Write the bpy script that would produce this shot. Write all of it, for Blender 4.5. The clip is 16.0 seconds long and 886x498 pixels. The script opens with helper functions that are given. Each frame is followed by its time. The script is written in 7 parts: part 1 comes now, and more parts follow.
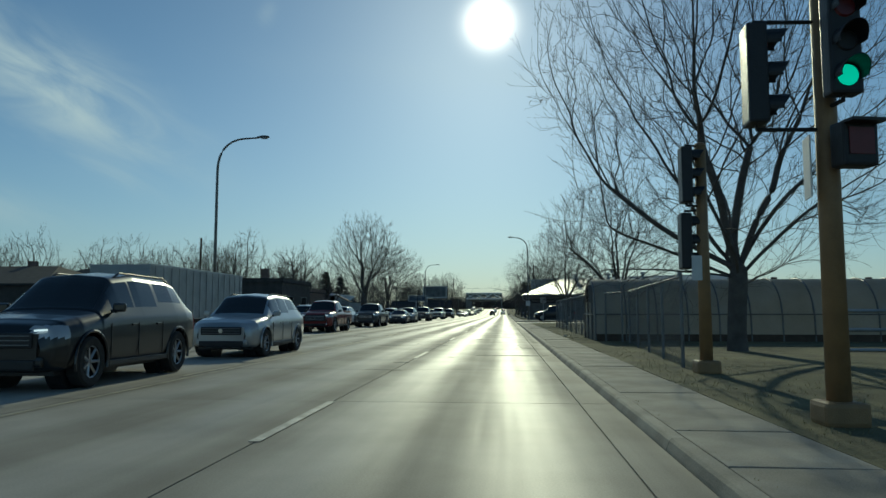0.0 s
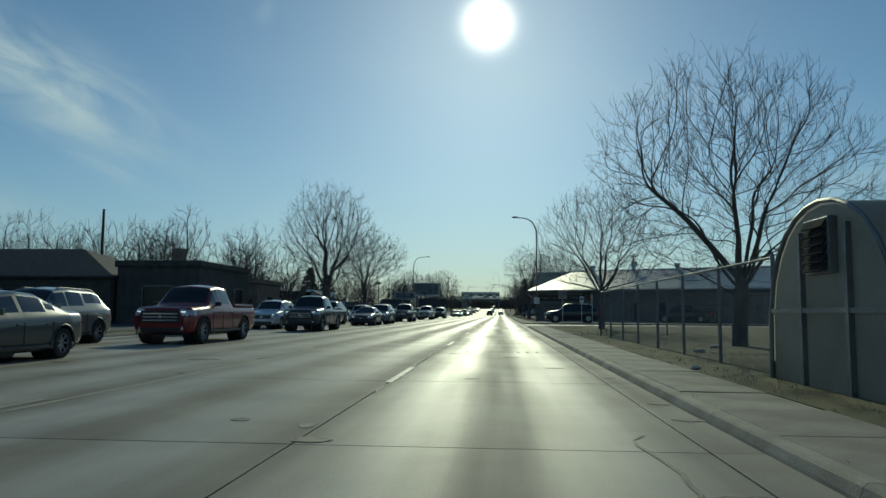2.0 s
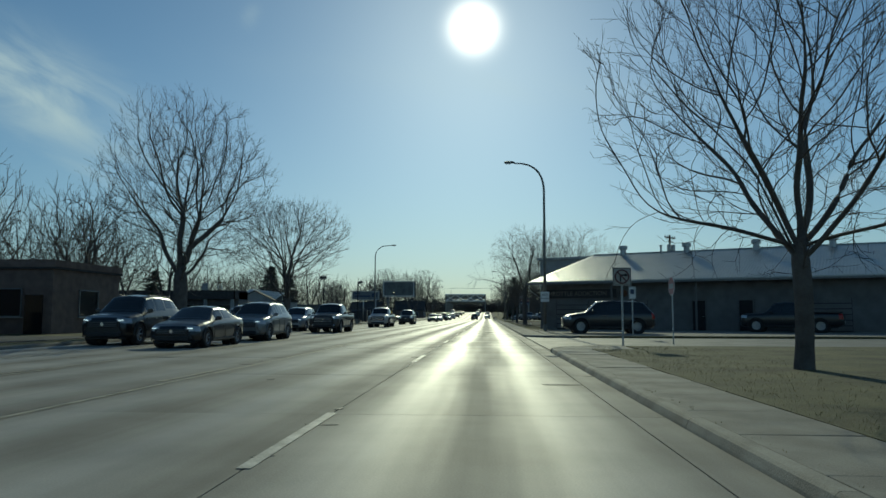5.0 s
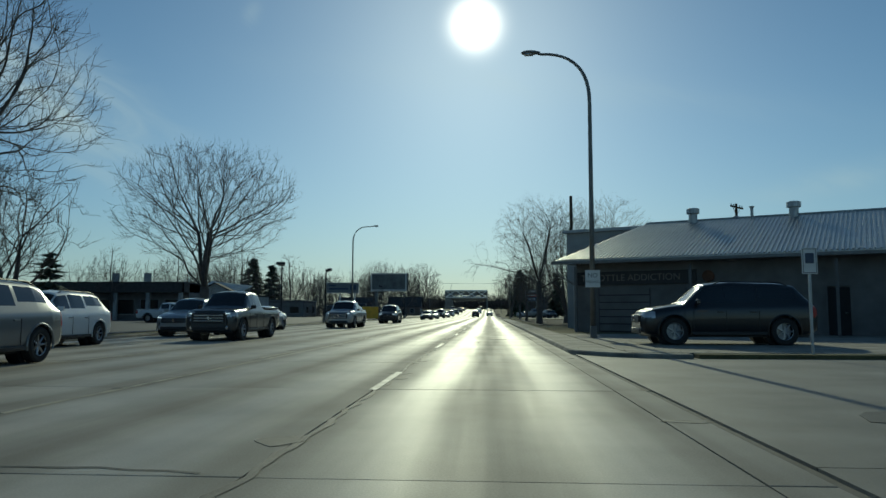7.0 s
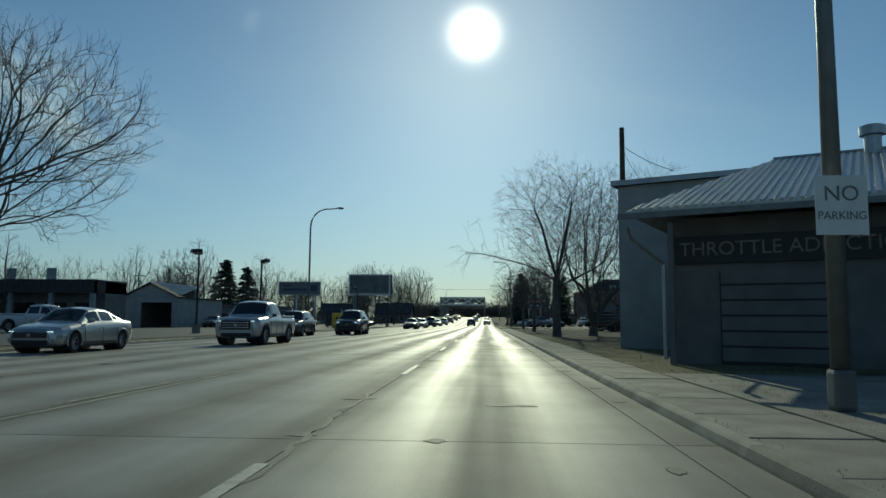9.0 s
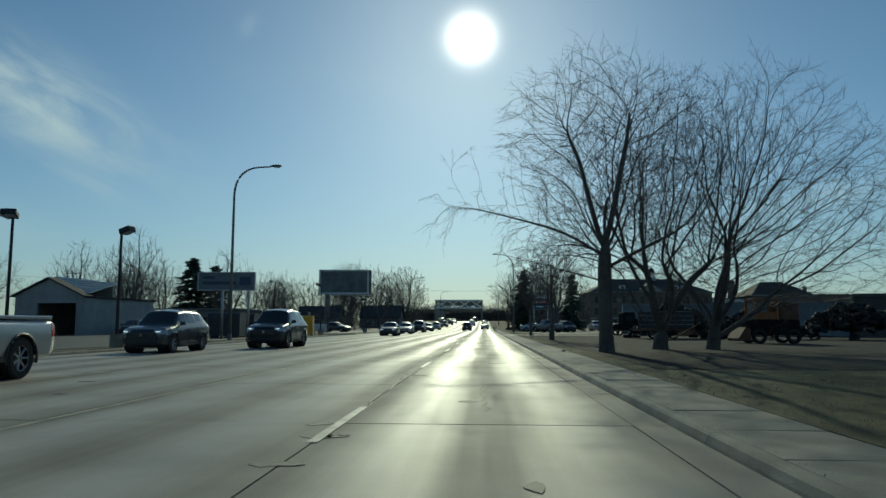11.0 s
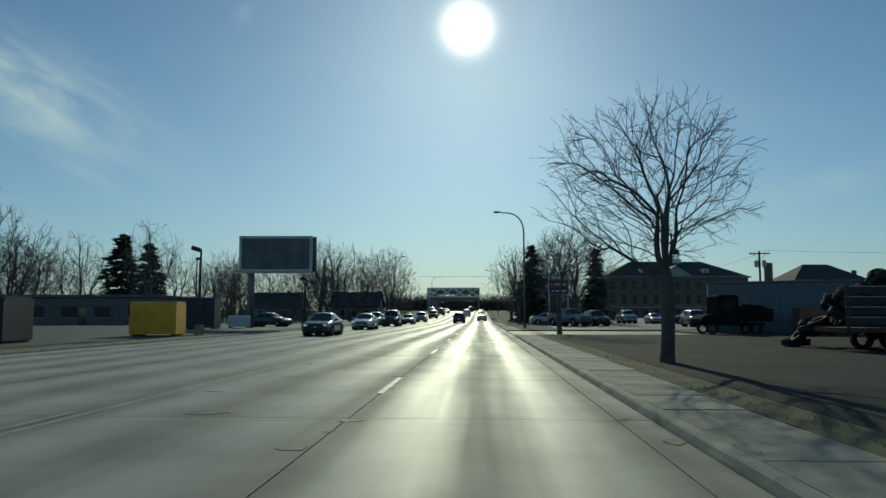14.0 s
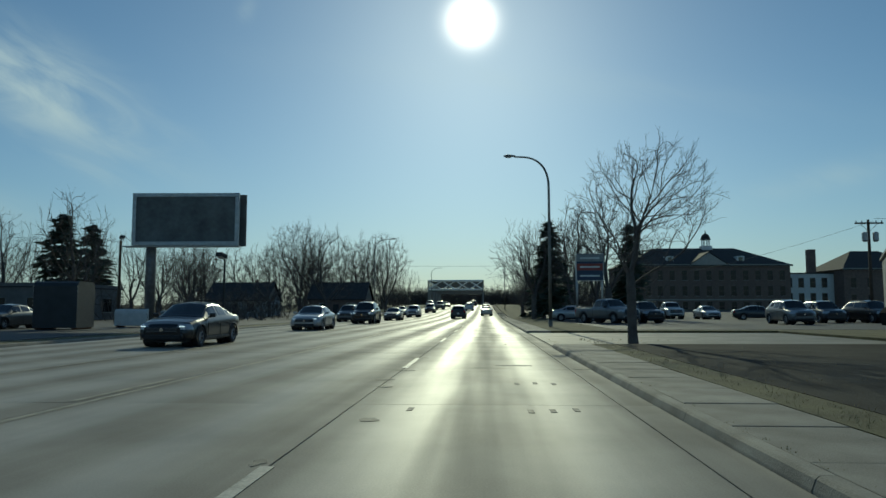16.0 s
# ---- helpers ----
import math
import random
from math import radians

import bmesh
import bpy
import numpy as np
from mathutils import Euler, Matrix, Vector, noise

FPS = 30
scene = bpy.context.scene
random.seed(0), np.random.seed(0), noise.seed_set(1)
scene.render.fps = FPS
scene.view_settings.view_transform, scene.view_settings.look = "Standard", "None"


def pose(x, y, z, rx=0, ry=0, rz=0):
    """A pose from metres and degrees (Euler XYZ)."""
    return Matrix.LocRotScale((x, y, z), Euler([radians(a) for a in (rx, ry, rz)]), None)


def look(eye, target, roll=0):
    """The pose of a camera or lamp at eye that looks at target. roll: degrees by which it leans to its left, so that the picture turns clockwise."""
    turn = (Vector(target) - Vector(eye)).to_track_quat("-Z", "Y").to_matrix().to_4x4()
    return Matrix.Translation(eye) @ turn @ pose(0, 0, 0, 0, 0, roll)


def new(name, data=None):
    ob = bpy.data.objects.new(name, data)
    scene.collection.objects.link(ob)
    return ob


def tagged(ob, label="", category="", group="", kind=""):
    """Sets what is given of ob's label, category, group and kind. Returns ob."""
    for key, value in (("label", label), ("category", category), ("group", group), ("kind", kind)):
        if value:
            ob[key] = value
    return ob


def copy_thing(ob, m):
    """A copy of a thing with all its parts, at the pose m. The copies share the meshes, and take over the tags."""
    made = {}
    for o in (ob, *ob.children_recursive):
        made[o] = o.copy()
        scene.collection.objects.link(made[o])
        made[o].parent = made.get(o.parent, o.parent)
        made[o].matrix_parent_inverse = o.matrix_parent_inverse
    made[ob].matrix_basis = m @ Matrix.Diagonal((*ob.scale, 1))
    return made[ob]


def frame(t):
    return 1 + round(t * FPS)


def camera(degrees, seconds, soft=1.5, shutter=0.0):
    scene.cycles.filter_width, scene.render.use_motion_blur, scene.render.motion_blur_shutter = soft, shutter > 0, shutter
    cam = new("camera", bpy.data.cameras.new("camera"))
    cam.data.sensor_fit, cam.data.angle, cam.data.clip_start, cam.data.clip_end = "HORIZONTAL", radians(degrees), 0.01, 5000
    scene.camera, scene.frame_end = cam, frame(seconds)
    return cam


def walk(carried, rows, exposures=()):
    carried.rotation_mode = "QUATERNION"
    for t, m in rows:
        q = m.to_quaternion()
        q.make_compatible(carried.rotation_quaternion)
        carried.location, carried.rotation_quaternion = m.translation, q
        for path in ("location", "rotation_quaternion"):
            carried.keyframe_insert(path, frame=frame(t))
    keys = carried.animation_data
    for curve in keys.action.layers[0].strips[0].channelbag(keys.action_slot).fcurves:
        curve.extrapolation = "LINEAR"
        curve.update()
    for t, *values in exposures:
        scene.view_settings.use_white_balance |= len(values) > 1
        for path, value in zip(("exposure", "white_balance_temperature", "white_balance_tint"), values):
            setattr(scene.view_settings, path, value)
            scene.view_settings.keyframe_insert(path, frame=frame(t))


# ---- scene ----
cam = camera(63.3, 16.0)
PATH = [
    (0, (0.67, 0.469, 1.203), (0.502, 2.455, 1.378), -0.0),
    (0.5, (0.467, 5.53, 1.176), (0.298, 7.515, 1.347), 0.1),
    (1, (0.333, 10.531, 1.158), (0.164, 12.517, 1.329), 0.2),
    (1.5, (0.205, 15.561, 1.147), (0.039, 17.547, 1.318), 0.4),
    (2, (0.032, 20.61, 1.067), (-0.127, 22.596, 1.242), 0.4),
    (2.5, (-0.055, 25.674, 1.008), (-0.201, 27.661, 1.188), 0.3),
    (3, (-0.106, 30.634, 0.985), (-0.24, 32.621, 1.173), 0.3),
    (5.5, (0.138, 55.604, 1.12), (0.017, 57.592, 1.303), 0.1),
    (6, (0.036, 60.519, 1.111), (-0.088, 62.507, 1.289), 0.0),
    (6.5, (-0.045, 65.427, 1.092), (-0.169, 67.415, 1.268), -0.0),
    (7, (-0.062, 70.367, 1.052), (-0.188, 72.356, 1.23), 0.1),
    (7.5, (-0.078, 75.293, 1.027), (-0.202, 77.28, 1.209), 0.2),
    (8, (-0.02, 80.179, 1.039), (-0.144, 82.166, 1.227), 0.4),
    (8.5, (-0.003, 85.083, 1.052), (-0.125, 87.07, 1.247), 0.4),
    (9, (0.018, 90.023, 1.073), (-0.102, 92.009, 1.273), 0.4),
    (11.5, (-0.047, 114.998, 1.141), (-0.154, 116.983, 1.353), -0.1),
    (12, (-0.077, 120.14, 1.192), (-0.182, 122.127, 1.402), -0.4),
    (12.5, (-0.059, 125.363, 1.234), (-0.162, 127.349, 1.439), -0.2),
    (13, (-0.061, 130.649, 1.273), (-0.164, 132.636, 1.472), -0.2),
    (13.5, (-0.002, 136.1, 1.282), (-0.105, 138.088, 1.473), -0.0),
    (14, (-0.003, 141.583, 1.272), (-0.107, 143.572, 1.456), 0.0),
    (14.5, (-0.026, 147.02, 1.23), (-0.132, 149.01, 1.409), -0.1),
    (15, (0.006, 152.403, 1.258), (-0.104, 154.392, 1.432), -0.0),
    (15.5, (-0.003, 157.713, 1.205), (-0.116, 159.702, 1.377), -0.0),
    (16, (-0.012, 163.146, 1.174), (-0.128, 165.135, 1.343), -0.1),
]
walk(cam, [(t, look(eye, target, roll)) for t, eye, target, roll in PATH], exposures=[(0.0, -0.34, 5700, -16.5)])

# ---- sky and sun ----
SUN_AZ, SUN_EL = radians(-1.0), radians(22.4)
SUN_DIR = Vector((math.sin(SUN_AZ) * math.cos(SUN_EL), math.cos(SUN_AZ) * math.cos(SUN_EL), math.sin(SUN_EL)))
world = bpy.data.worlds.new("sky")
scene.world = world
world.use_nodes = True
wt = world.node_tree
wt.nodes.clear()
w_out = wt.nodes.new("ShaderNodeOutputWorld")
w_bg = wt.nodes.new("ShaderNodeBackground")
w_sky = wt.nodes.new("ShaderNodeTexSky")
w_sky.sky_type = "NISHITA"
w_sky.sun_disc = False
w_sky.sun_elevation = SUN_EL
w_sky.sun_rotation = SUN_AZ
w_sky.air_density, w_sky.dust_density, w_sky.ozone_density = 0.82, 0.28, 3.0
w_bg.inputs["Strength"].default_value = 0.081
w_co = wt.nodes.new("ShaderNodeTexCoord")
# thin cirrus: long wisps, each with its own middle, slant, length and width in degrees
def w_math(op, a, b):
    n = wt.nodes.new("ShaderNodeMath")
    n.operation = op
    for k, v in enumerate((a, b)):
        if v is None:
            continue
        if isinstance(v, (int, float)):
            n.inputs[k].default_value = v
        else:
            wt.links.new(v, n.inputs[k])
    return n.outputs["Value"]


def w_along(d):
    n = wt.nodes.new("ShaderNodeVectorMath")
    n.operation = "DOT_PRODUCT"
    n.inputs[1].default_value = d
    wt.links.new(w_co.outputs["Generated"], n.inputs[0])
    return n.outputs["Value"]


w_noise = wt.nodes.new("ShaderNodeTexNoise")
w_noise.inputs["Scale"].default_value = 1.0
w_noise.inputs["Detail"].default_value = 7.0
w_noise.inputs["Roughness"].default_value = 0.55
w_noise.inputs["Distortion"].default_value = 0.6
w_ramp = wt.nodes.new("ShaderNodeValToRGB")
w_ramp.color_ramp.interpolation = "EASE"
w_ramp.color_ramp.elements[0].position = 0.24
w_ramp.color_ramp.elements[1].position = 0.74
w_banks = None
for az, el, slant, long, wide, strength in ((-33.0, 15.3, -24.0, 9.5, 3.4, 0.95), (-38.5, 18.5, -30.0, 6.0, 2.6, 0.7), (-29.8, 9.9, -24.0, 4.2, 1.0, 0.42), (-37.5, 7.4, -12.0, 5.5, 1.4, 0.42),
                                            (25.0, 9.2, 10.0, 8.0, 1.2, 0.3), (-19.0, 22.5, 60.0, 1.2, 0.7, 0.25), (6.0, 17.5, -8.0, 22.0, 1.6, 0.14), (-52.0, 20.0, -20.0, 12.0, 4.0, 0.6)):
    a, e, q = radians(az), radians(el), radians(slant)
    mid = Vector((math.sin(a) * math.cos(e), math.cos(a) * math.cos(e), math.sin(e)))
    east, north = Vector((math.cos(a), -math.sin(a), 0)), Vector((-math.sin(a) * math.sin(e), -math.cos(a) * math.sin(e), math.cos(e)))
    u, v = east * math.cos(q) + north * math.sin(q), north * math.cos(q) - east * math.sin(q)
    fu = w_math("POWER", w_math("ABSOLUTE", w_math("DIVIDE", w_along(u), math.sin(radians(long))), None), 2.0)
    fv = w_math("POWER", w_math("ABSOLUTE", w_math("DIVIDE", w_along(v), math.sin(radians(wide))), None), 2.0)
    fall = w_math("MULTIPLY", w_math("POWER", 2.718, w_math("MULTIPLY", w_math("ADD", fu, fv), -1.6)), strength)
    ahead = w_math("GREATER_THAN", w_along(mid), 0.5)
    fall = w_math("MULTIPLY", fall, ahead)
    if w_banks is None:
        w_banks = fall
        w_xyz = wt.nodes.new("ShaderNodeCombineXYZ")
        wt.links.new(w_math("MULTIPLY", w_along(u), 7.0), w_xyz.inputs[0])
        wt.links.new(w_math("MULTIPLY", w_along(v), 20.0), w_xyz.inputs[1])
        wt.links.new(w_xyz.outputs["Vector"], w_noise.inputs["Vector"])
    else:
        w_banks = w_math("MAXIMUM", w_banks, fall)
w_fac = wt.nodes.new("ShaderNodeMath")
w_fac.operation = "MULTIPLY"
wt.links.new(w_banks, w_fac.inputs[0])
w_mix = wt.nodes.new("ShaderNodeMixRGB")
w_mix.inputs["Color2"].default_value = (9.2, 9.3, 9.2, 1)
# bright ring of scattered light close round the sun
w_dot = wt.nodes.new("ShaderNodeVectorMath")
w_dot.operation = "DOT_PRODUCT"
w_dot.inputs[1].default_value = SUN_DIR
glows = []
for power, gain in ((3200.0, 40.0), (110.0, 0.9), (9.0, 0.02)):
    w_pow = wt.nodes.new("ShaderNodeMath")
    w_pow.operation = "POWER"
    w_pow.use_clamp = True
    w_pow.inputs[1].default_value = power
    w_gain = wt.nodes.new("ShaderNodeMath")
    w_gain.operation = "MULTIPLY"
    w_gain.inputs[1].default_value = gain
    w_pos = wt.nodes.new("ShaderNodeMath")
    w_pos.operation = "MAXIMUM"
    w_pos.inputs[1].default_value = 0.0
    wt.links.new(w_dot.outputs["Value"], w_pos.inputs[0])
    wt.links.new(w_pos.outputs["Value"], w_pow.inputs[0])
    wt.links.new(w_pow.outputs["Value"], w_gain.inputs[0])
    glows.append(w_gain)
w_both = wt.nodes.new("ShaderNodeMath")
w_both.operation = "ADD"
w_add = wt.nodes.new("ShaderNodeMixRGB")
w_add.blend_type = "ADD"
w_add.inputs["Fac"].default_value = 1.0
wt.links.new(w_noise.outputs["Fac"], w_ramp.inputs["Fac"])
wt.links.new(w_ramp.outputs["Color"], w_fac.inputs[1])
wt.links.new(w_fac.outputs["Value"], w_mix.inputs["Fac"])
wt.links.new(w_sky.outputs["Color"], w_mix.inputs["Color1"])
wt.links.new(w_co.outputs["Generated"], w_dot.inputs[0])
w_sep = wt.nodes.new("ShaderNodeSeparateXYZ")
wt.links.new(w_co.outputs["Generated"], w_sep.inputs["Vector"])
w_low = w_math("POWER", 2.718, w_math("MULTIPLY", w_math("MAXIMUM", w_sep.outputs["Z"], 0.0), -9.0))
w_haze = wt.nodes.new("ShaderNodeMixRGB")  # grey winter haze that thickens towards the horizon
w_haze.inputs["Color2"].default_value = (4.9, 5.0, 4.7, 1)
wt.links.new(w_math("MULTIPLY", w_low, 0.8), w_haze.inputs["Fac"])
wt.links.new(w_mix.outputs["Color"], w_haze.inputs["Color1"])
wt.links.new(w_haze.outputs["Color"], w_add.inputs["Color1"])
w_warm = wt.nodes.new("ShaderNodeVectorMath")
w_warm.operation = "SCALE"
w_warm.inputs[0].default_value = (1.3, 1.0, 0.85)
wt.links.new(w_math("ADD", glows[0].outputs["Value"], glows[1].outputs["Value"]), w_both.inputs[0])
wt.links.new(glows[2].outputs["Value"], w_both.inputs[1])
wt.links.new(w_both.outputs["Value"], w_warm.inputs["Scale"])
wt.links.new(w_warm.outputs["Vector"], w_add.inputs["Color2"])
wt.links.new(w_add.outputs["Color"], w_bg.inputs["Color"])
wt.links.new(w_bg.outputs["Background"], w_out.inputs["Surface"])

sun = new("sun", bpy.data.lights.new("sun", "SUN"))
sun.data.energy, sun.data.angle, sun.data.color = 2.4, radians(0.53), (1.0, 0.84, 0.6)
sun.matrix_world = look(SUN_DIR * 100, (0, 0, 0))


# ---- materials ----
def mat(name, color, rough=0.7, metal=0.0, vary=0.25, scale=6.0, bump=0.3, fine=80.0, per_object=0.0, coat=0.0, spec=0.5):
    """A surface with stains at one scale, grain at another, and fine relief."""
    m = bpy.data.materials.new(name)
    m.use_nodes = True
    nt = m.node_tree
    p = nt.nodes["Principled BSDF"]
    p.inputs["Roughness"].default_value = rough
    p.inputs["Metallic"].default_value = metal
    p.inputs["Coat Weight"].default_value = coat
    p.inputs["Specular IOR Level"].default_value = spec
    co = nt.nodes.new("ShaderNodeTexCoord")
    n1, n2 = nt.nodes.new("ShaderNodeTexNoise"), nt.nodes.new("ShaderNodeTexNoise")
    n1.inputs["Scale"].default_value, n1.inputs["Detail"].default_value = scale, 4.0
    n2.inputs["Scale"].default_value, n2.inputs["Detail"].default_value = fine, 3.0
    add = nt.nodes.new("ShaderNodeMath")
    add.operation = "MULTIPLY_ADD"
    add.inputs[1].default_value = 0.4
    rng = nt.nodes.new("ShaderNodeMapRange")
    rng.inputs["From Min"].default_value, rng.inputs["From Max"].default_value = 0.4, 1.0
    rng.inputs["To Min"].default_value, rng.inputs["To Max"].default_value = 1.0 - vary, 1.0 + vary
    mul = nt.nodes.new("ShaderNodeMixRGB")
    mul.blend_type = "MULTIPLY"
    mul.inputs["Fac"].default_value = 1.0
    mul.inputs["Color1"].default_value = (*color, 1)
    for n in (n1, n2):
        nt.links.new(co.outputs["Object"], n.inputs["Vector"])
    nt.links.new(n2.outputs["Fac"], add.inputs[0])
    nt.links.new(n1.outputs["Fac"], add.inputs[2])
    nt.links.new(add.outputs["Value"], rng.inputs["Value"])
    last = rng.outputs["Result"]
    if per_object:
        info = nt.nodes.new("ShaderNodeObjectInfo")
        r2 = nt.nodes.new("ShaderNodeMapRange")
        r2.inputs["To Min"].default_value, r2.inputs["To Max"].default_value = 1 - per_object, 1 + per_object
        m2 = nt.nodes.new("ShaderNodeMath")
        m2.operation = "MULTIPLY"
        nt.links.new(info.outputs["Random"], r2.inputs["Value"])
        nt.links.new(r2.outputs["Result"], m2.inputs[0])
        nt.links.new(last, m2.inputs[1])
        last = m2.outputs["Value"]
    nt.links.new(last, mul.inputs["Color2"])
    nt.links.new(mul.outputs["Color"], p.inputs["Base Color"])
    if bump:
        b = nt.nodes.new("ShaderNodeBump")
        b.inputs["Strength"].default_value, b.inputs["Distance"].default_value = bump, 0.02
        nt.links.new(n2.outputs["Fac"], b.inputs["Height"])
        nt.links.new(b.outputs["Normal"], p.inputs["Normal"])
    return m


def glow(name, color, strength):
    m = bpy.data.materials.new(name)
    m.use_nodes = True
    p = m.node_tree.nodes["Principled BSDF"]
    p.inputs["Base Color"].default_value = (*color, 1)
    p.inputs["Emission Color"].default_value = (*color, 1)
    p.inputs["Emission Strength"].default_value = strength
    return m


def road_material():
    """Worn concrete: polished wheel tracks, an oily strip along the middle of each lane, stains and grain."""
    m = mat("worn_concrete", (0.4, 0.372, 0.318), 0.5, vary=0.35, scale=0.5, bump=0.13, fine=60.0, per_object=0.05, spec=0.085)
    nt = m.node_tree
    p = nt.nodes["Principled BSDF"]
    geo = nt.nodes.new("ShaderNodeNewGeometry")
    sep = nt.nodes.new("ShaderNodeSeparateXYZ")
    nt.links.new(geo.outputs["Position"], sep.inputs["Vector"])
    wob = nt.nodes.new("ShaderNodeTexNoise")
    wob.inputs["Scale"].default_value, wob.inputs["Detail"].default_value = 0.12, 3.0
    nt.links.new(geo.outputs["Position"], wob.inputs["Vector"])
    wv = nt.nodes.new("ShaderNodeMath")
    wv.operation = "MULTIPLY_ADD"
    wv.inputs[1].default_value = 0.7
    nt.links.new(wob.outputs["Fac"], wv.inputs[0])
    nt.links.new(sep.outputs["X"], wv.inputs[2])
    # lane phase: two tracks a lane
    ph = nt.nodes.new("ShaderNodeMath")
    ph.operation = "MULTIPLY"
    ph.inputs[1].default_value = 2 * math.pi / 1.78
    nt.links.new(wv.outputs["Value"], ph.inputs[0])
    off = nt.nodes.new("ShaderNodeMath")
    off.operation = "ADD"
    off.inputs[1].default_value = -1.35
    nt.links.new(ph.outputs["Value"], off.inputs[0])
    cs = nt.nodes.new("ShaderNodeMath")
    cs.operation = "COSINE"
    nt.links.new(off.outputs["Value"], cs.inputs[0])
    # grain stretched along the road
    mp = nt.nodes.new("ShaderNodeMapping")
    mp.inputs["Scale"].default_value = (3.0, 0.09, 1.0)
    st = nt.nodes.new("ShaderNodeTexNoise")
    st.inputs["Scale"].default_value, st.inputs["Detail"].default_value = 1.0, 5.0
    nt.links.new(geo.outputs["Position"], mp.inputs["Vector"])
    nt.links.new(mp.outputs["Vector"], st.inputs["Vector"])
    mixv = nt.nodes.new("ShaderNodeMath")
    mixv.operation = "MULTIPLY_ADD"
    mixv.inputs[1].default_value = -2.2
    nt.links.new(st.outputs["Fac"], mixv.inputs[0])
    nt.links.new(cs.outputs["Value"], mixv.inputs[2])
    rr = nt.nodes.new("ShaderNodeMapRange")
    rr.inputs["From Min"].default_value, rr.inputs["From Max"].default_value = -2.2, 0.2
    rr.inputs["To Min"].default_value, rr.inputs["To Max"].default_value = 0.48, 0.74
    nt.links.new(mixv.outputs["Value"], rr.inputs["Value"])
    nt.links.new(rr.outputs["Result"], p.inputs["Roughness"])
    dk = nt.nodes.new("ShaderNodeMapRange")
    dk.inputs["From Min"].default_value, dk.inputs["From Max"].default_value = -2.2, 0.2
    dk.inputs["To Min"].default_value, dk.inputs["To Max"].default_value = 1.15, 0.66
    nt.links.new(mixv.outputs["Value"], dk.inputs["Value"])
    old = p.inputs["Base Color"].links[0].from_socket
    mul = nt.nodes.new("ShaderNodeMixRGB")
    mul.blend_type = "MULTIPLY"
    mul.inputs["Fac"].default_value = 1.0
    nt.links.new(old, mul.inputs["Color1"])
    nt.links.new(dk.outputs["Result"], mul.inputs["Color2"])
    nt.links.new(mul.outputs["Color"], p.inputs["Base Color"])
    return m


ROAD = road_material()
JOINT = mat("joint_filler", (0.11, 0.105, 0.095), 0.8)
PATCH = mat("road_patch", (0.1, 0.095, 0.085), 0.7, vary=0.3)
ASPHALT = mat("asphalt", (0.06, 0.06, 0.06), 0.75, vary=0.35, scale=0.6, fine=90)
SIDEROAD = mat("side_street_concrete", (0.2, 0.19, 0.165), 0.7, vary=0.4, scale=0.7, fine=70)
CONCRETE = mat("kerb_concrete", (0.27, 0.25, 0.21), 0.85, vary=0.5, scale=1.2, fine=60, per_object=0.12)
GRASS = mat("winter_grass", (0.12, 0.11, 0.05), 0.95, vary=0.6, scale=0.8, bump=0.9, fine=25)
BLADE = mat("dry_blades", (0.3, 0.26, 0.14), 0.9, vary=0.4, bump=0)
DIRT = mat("trodden_dirt", (0.04, 0.038, 0.034), 0.95, vary=0.6, scale=0.5, bump=0.8, fine=20, spec=0.15)
EARTH = mat("far_earth", (0.09, 0.08, 0.05), 0.95, vary=0.5, scale=0.05, fine=3)
BARK = mat("bark", (0.115, 0.104, 0.094), 0.9, vary=0.4, scale=3, bump=0.8, fine=30)
TWIG = mat("twig_bark", (0.13, 0.118, 0.108), 0.9, vary=0.3, bump=0, spec=0.1)
NEEDLE = mat("needles", (0.065, 0.092, 0.065), 0.8, vary=0.4, scale=2, bump=0)
STEEL = mat("galvanised_steel", (0.4, 0.41, 0.42), 0.42, 0.85, vary=0.2, scale=4)
FENCESTEEL = mat("dull_fence_steel", (0.2, 0.2, 0.2), 0.5, 0.5, vary=0.25, scale=4)
LAMPPOST = mat("weathered_aluminium", (0.2, 0.2, 0.19), 0.5, 0.7, vary=0.25, scale=3)
TANPOLE = mat("tan_painted_steel", (0.3, 0.19, 0.09), 0.55, vary=0.25, scale=4)
BLACK = mat("black_plastic", (0.018, 0.018, 0.02), 0.45, vary=0.2)
WOODPOLE = mat("creosoted_wood", (0.09, 0.065, 0.045), 0.85, vary=0.35, scale=5, fine=40)
RUBBER = mat("tyre_rubber", (0.02, 0.02, 0.02), 0.8, vary=0.2)
RIM = mat("alloy_rim", (0.45, 0.45, 0.46), 0.3, 0.9, vary=0.1)
CHROME = mat("chrome", (0.6, 0.6, 0.62), 0.15, 1.0, vary=0.05, bump=0)
GLASSDARK = mat("tinted_glass", (0.012, 0.014, 0.016), 0.06, 0.0, vary=0.05, bump=0, spec=0.8)
WINDOWGLASS = mat("window_glass", (0.02, 0.023, 0.026), 0.12, 0.0, vary=0.1, bump=0, spec=0.25)
LENS = mat("headlight_lens", (0.5, 0.52, 0.55), 0.1, 0.3, vary=0.05, bump=0)
LED = glow("running_light", (0.95, 0.97, 1.0), 1.0)
REDLENS = mat("tail_lens", (0.3, 0.012, 0.01), 0.2, vary=0.1, bump=0)
WHITE = mat("white_paint", (0.72, 0.72, 0.7), 0.6, vary=0.12, scale=3)
LINEWHITE = mat("worn_white_marking", (0.4, 0.385, 0.34), 0.6, vary=0.7, scale=2.5, fine=30)
LINEYELLOW = mat("worn_yellow_marking", (0.37, 0.33, 0.24), 0.6, vary=0.45, scale=2.5, fine=30)
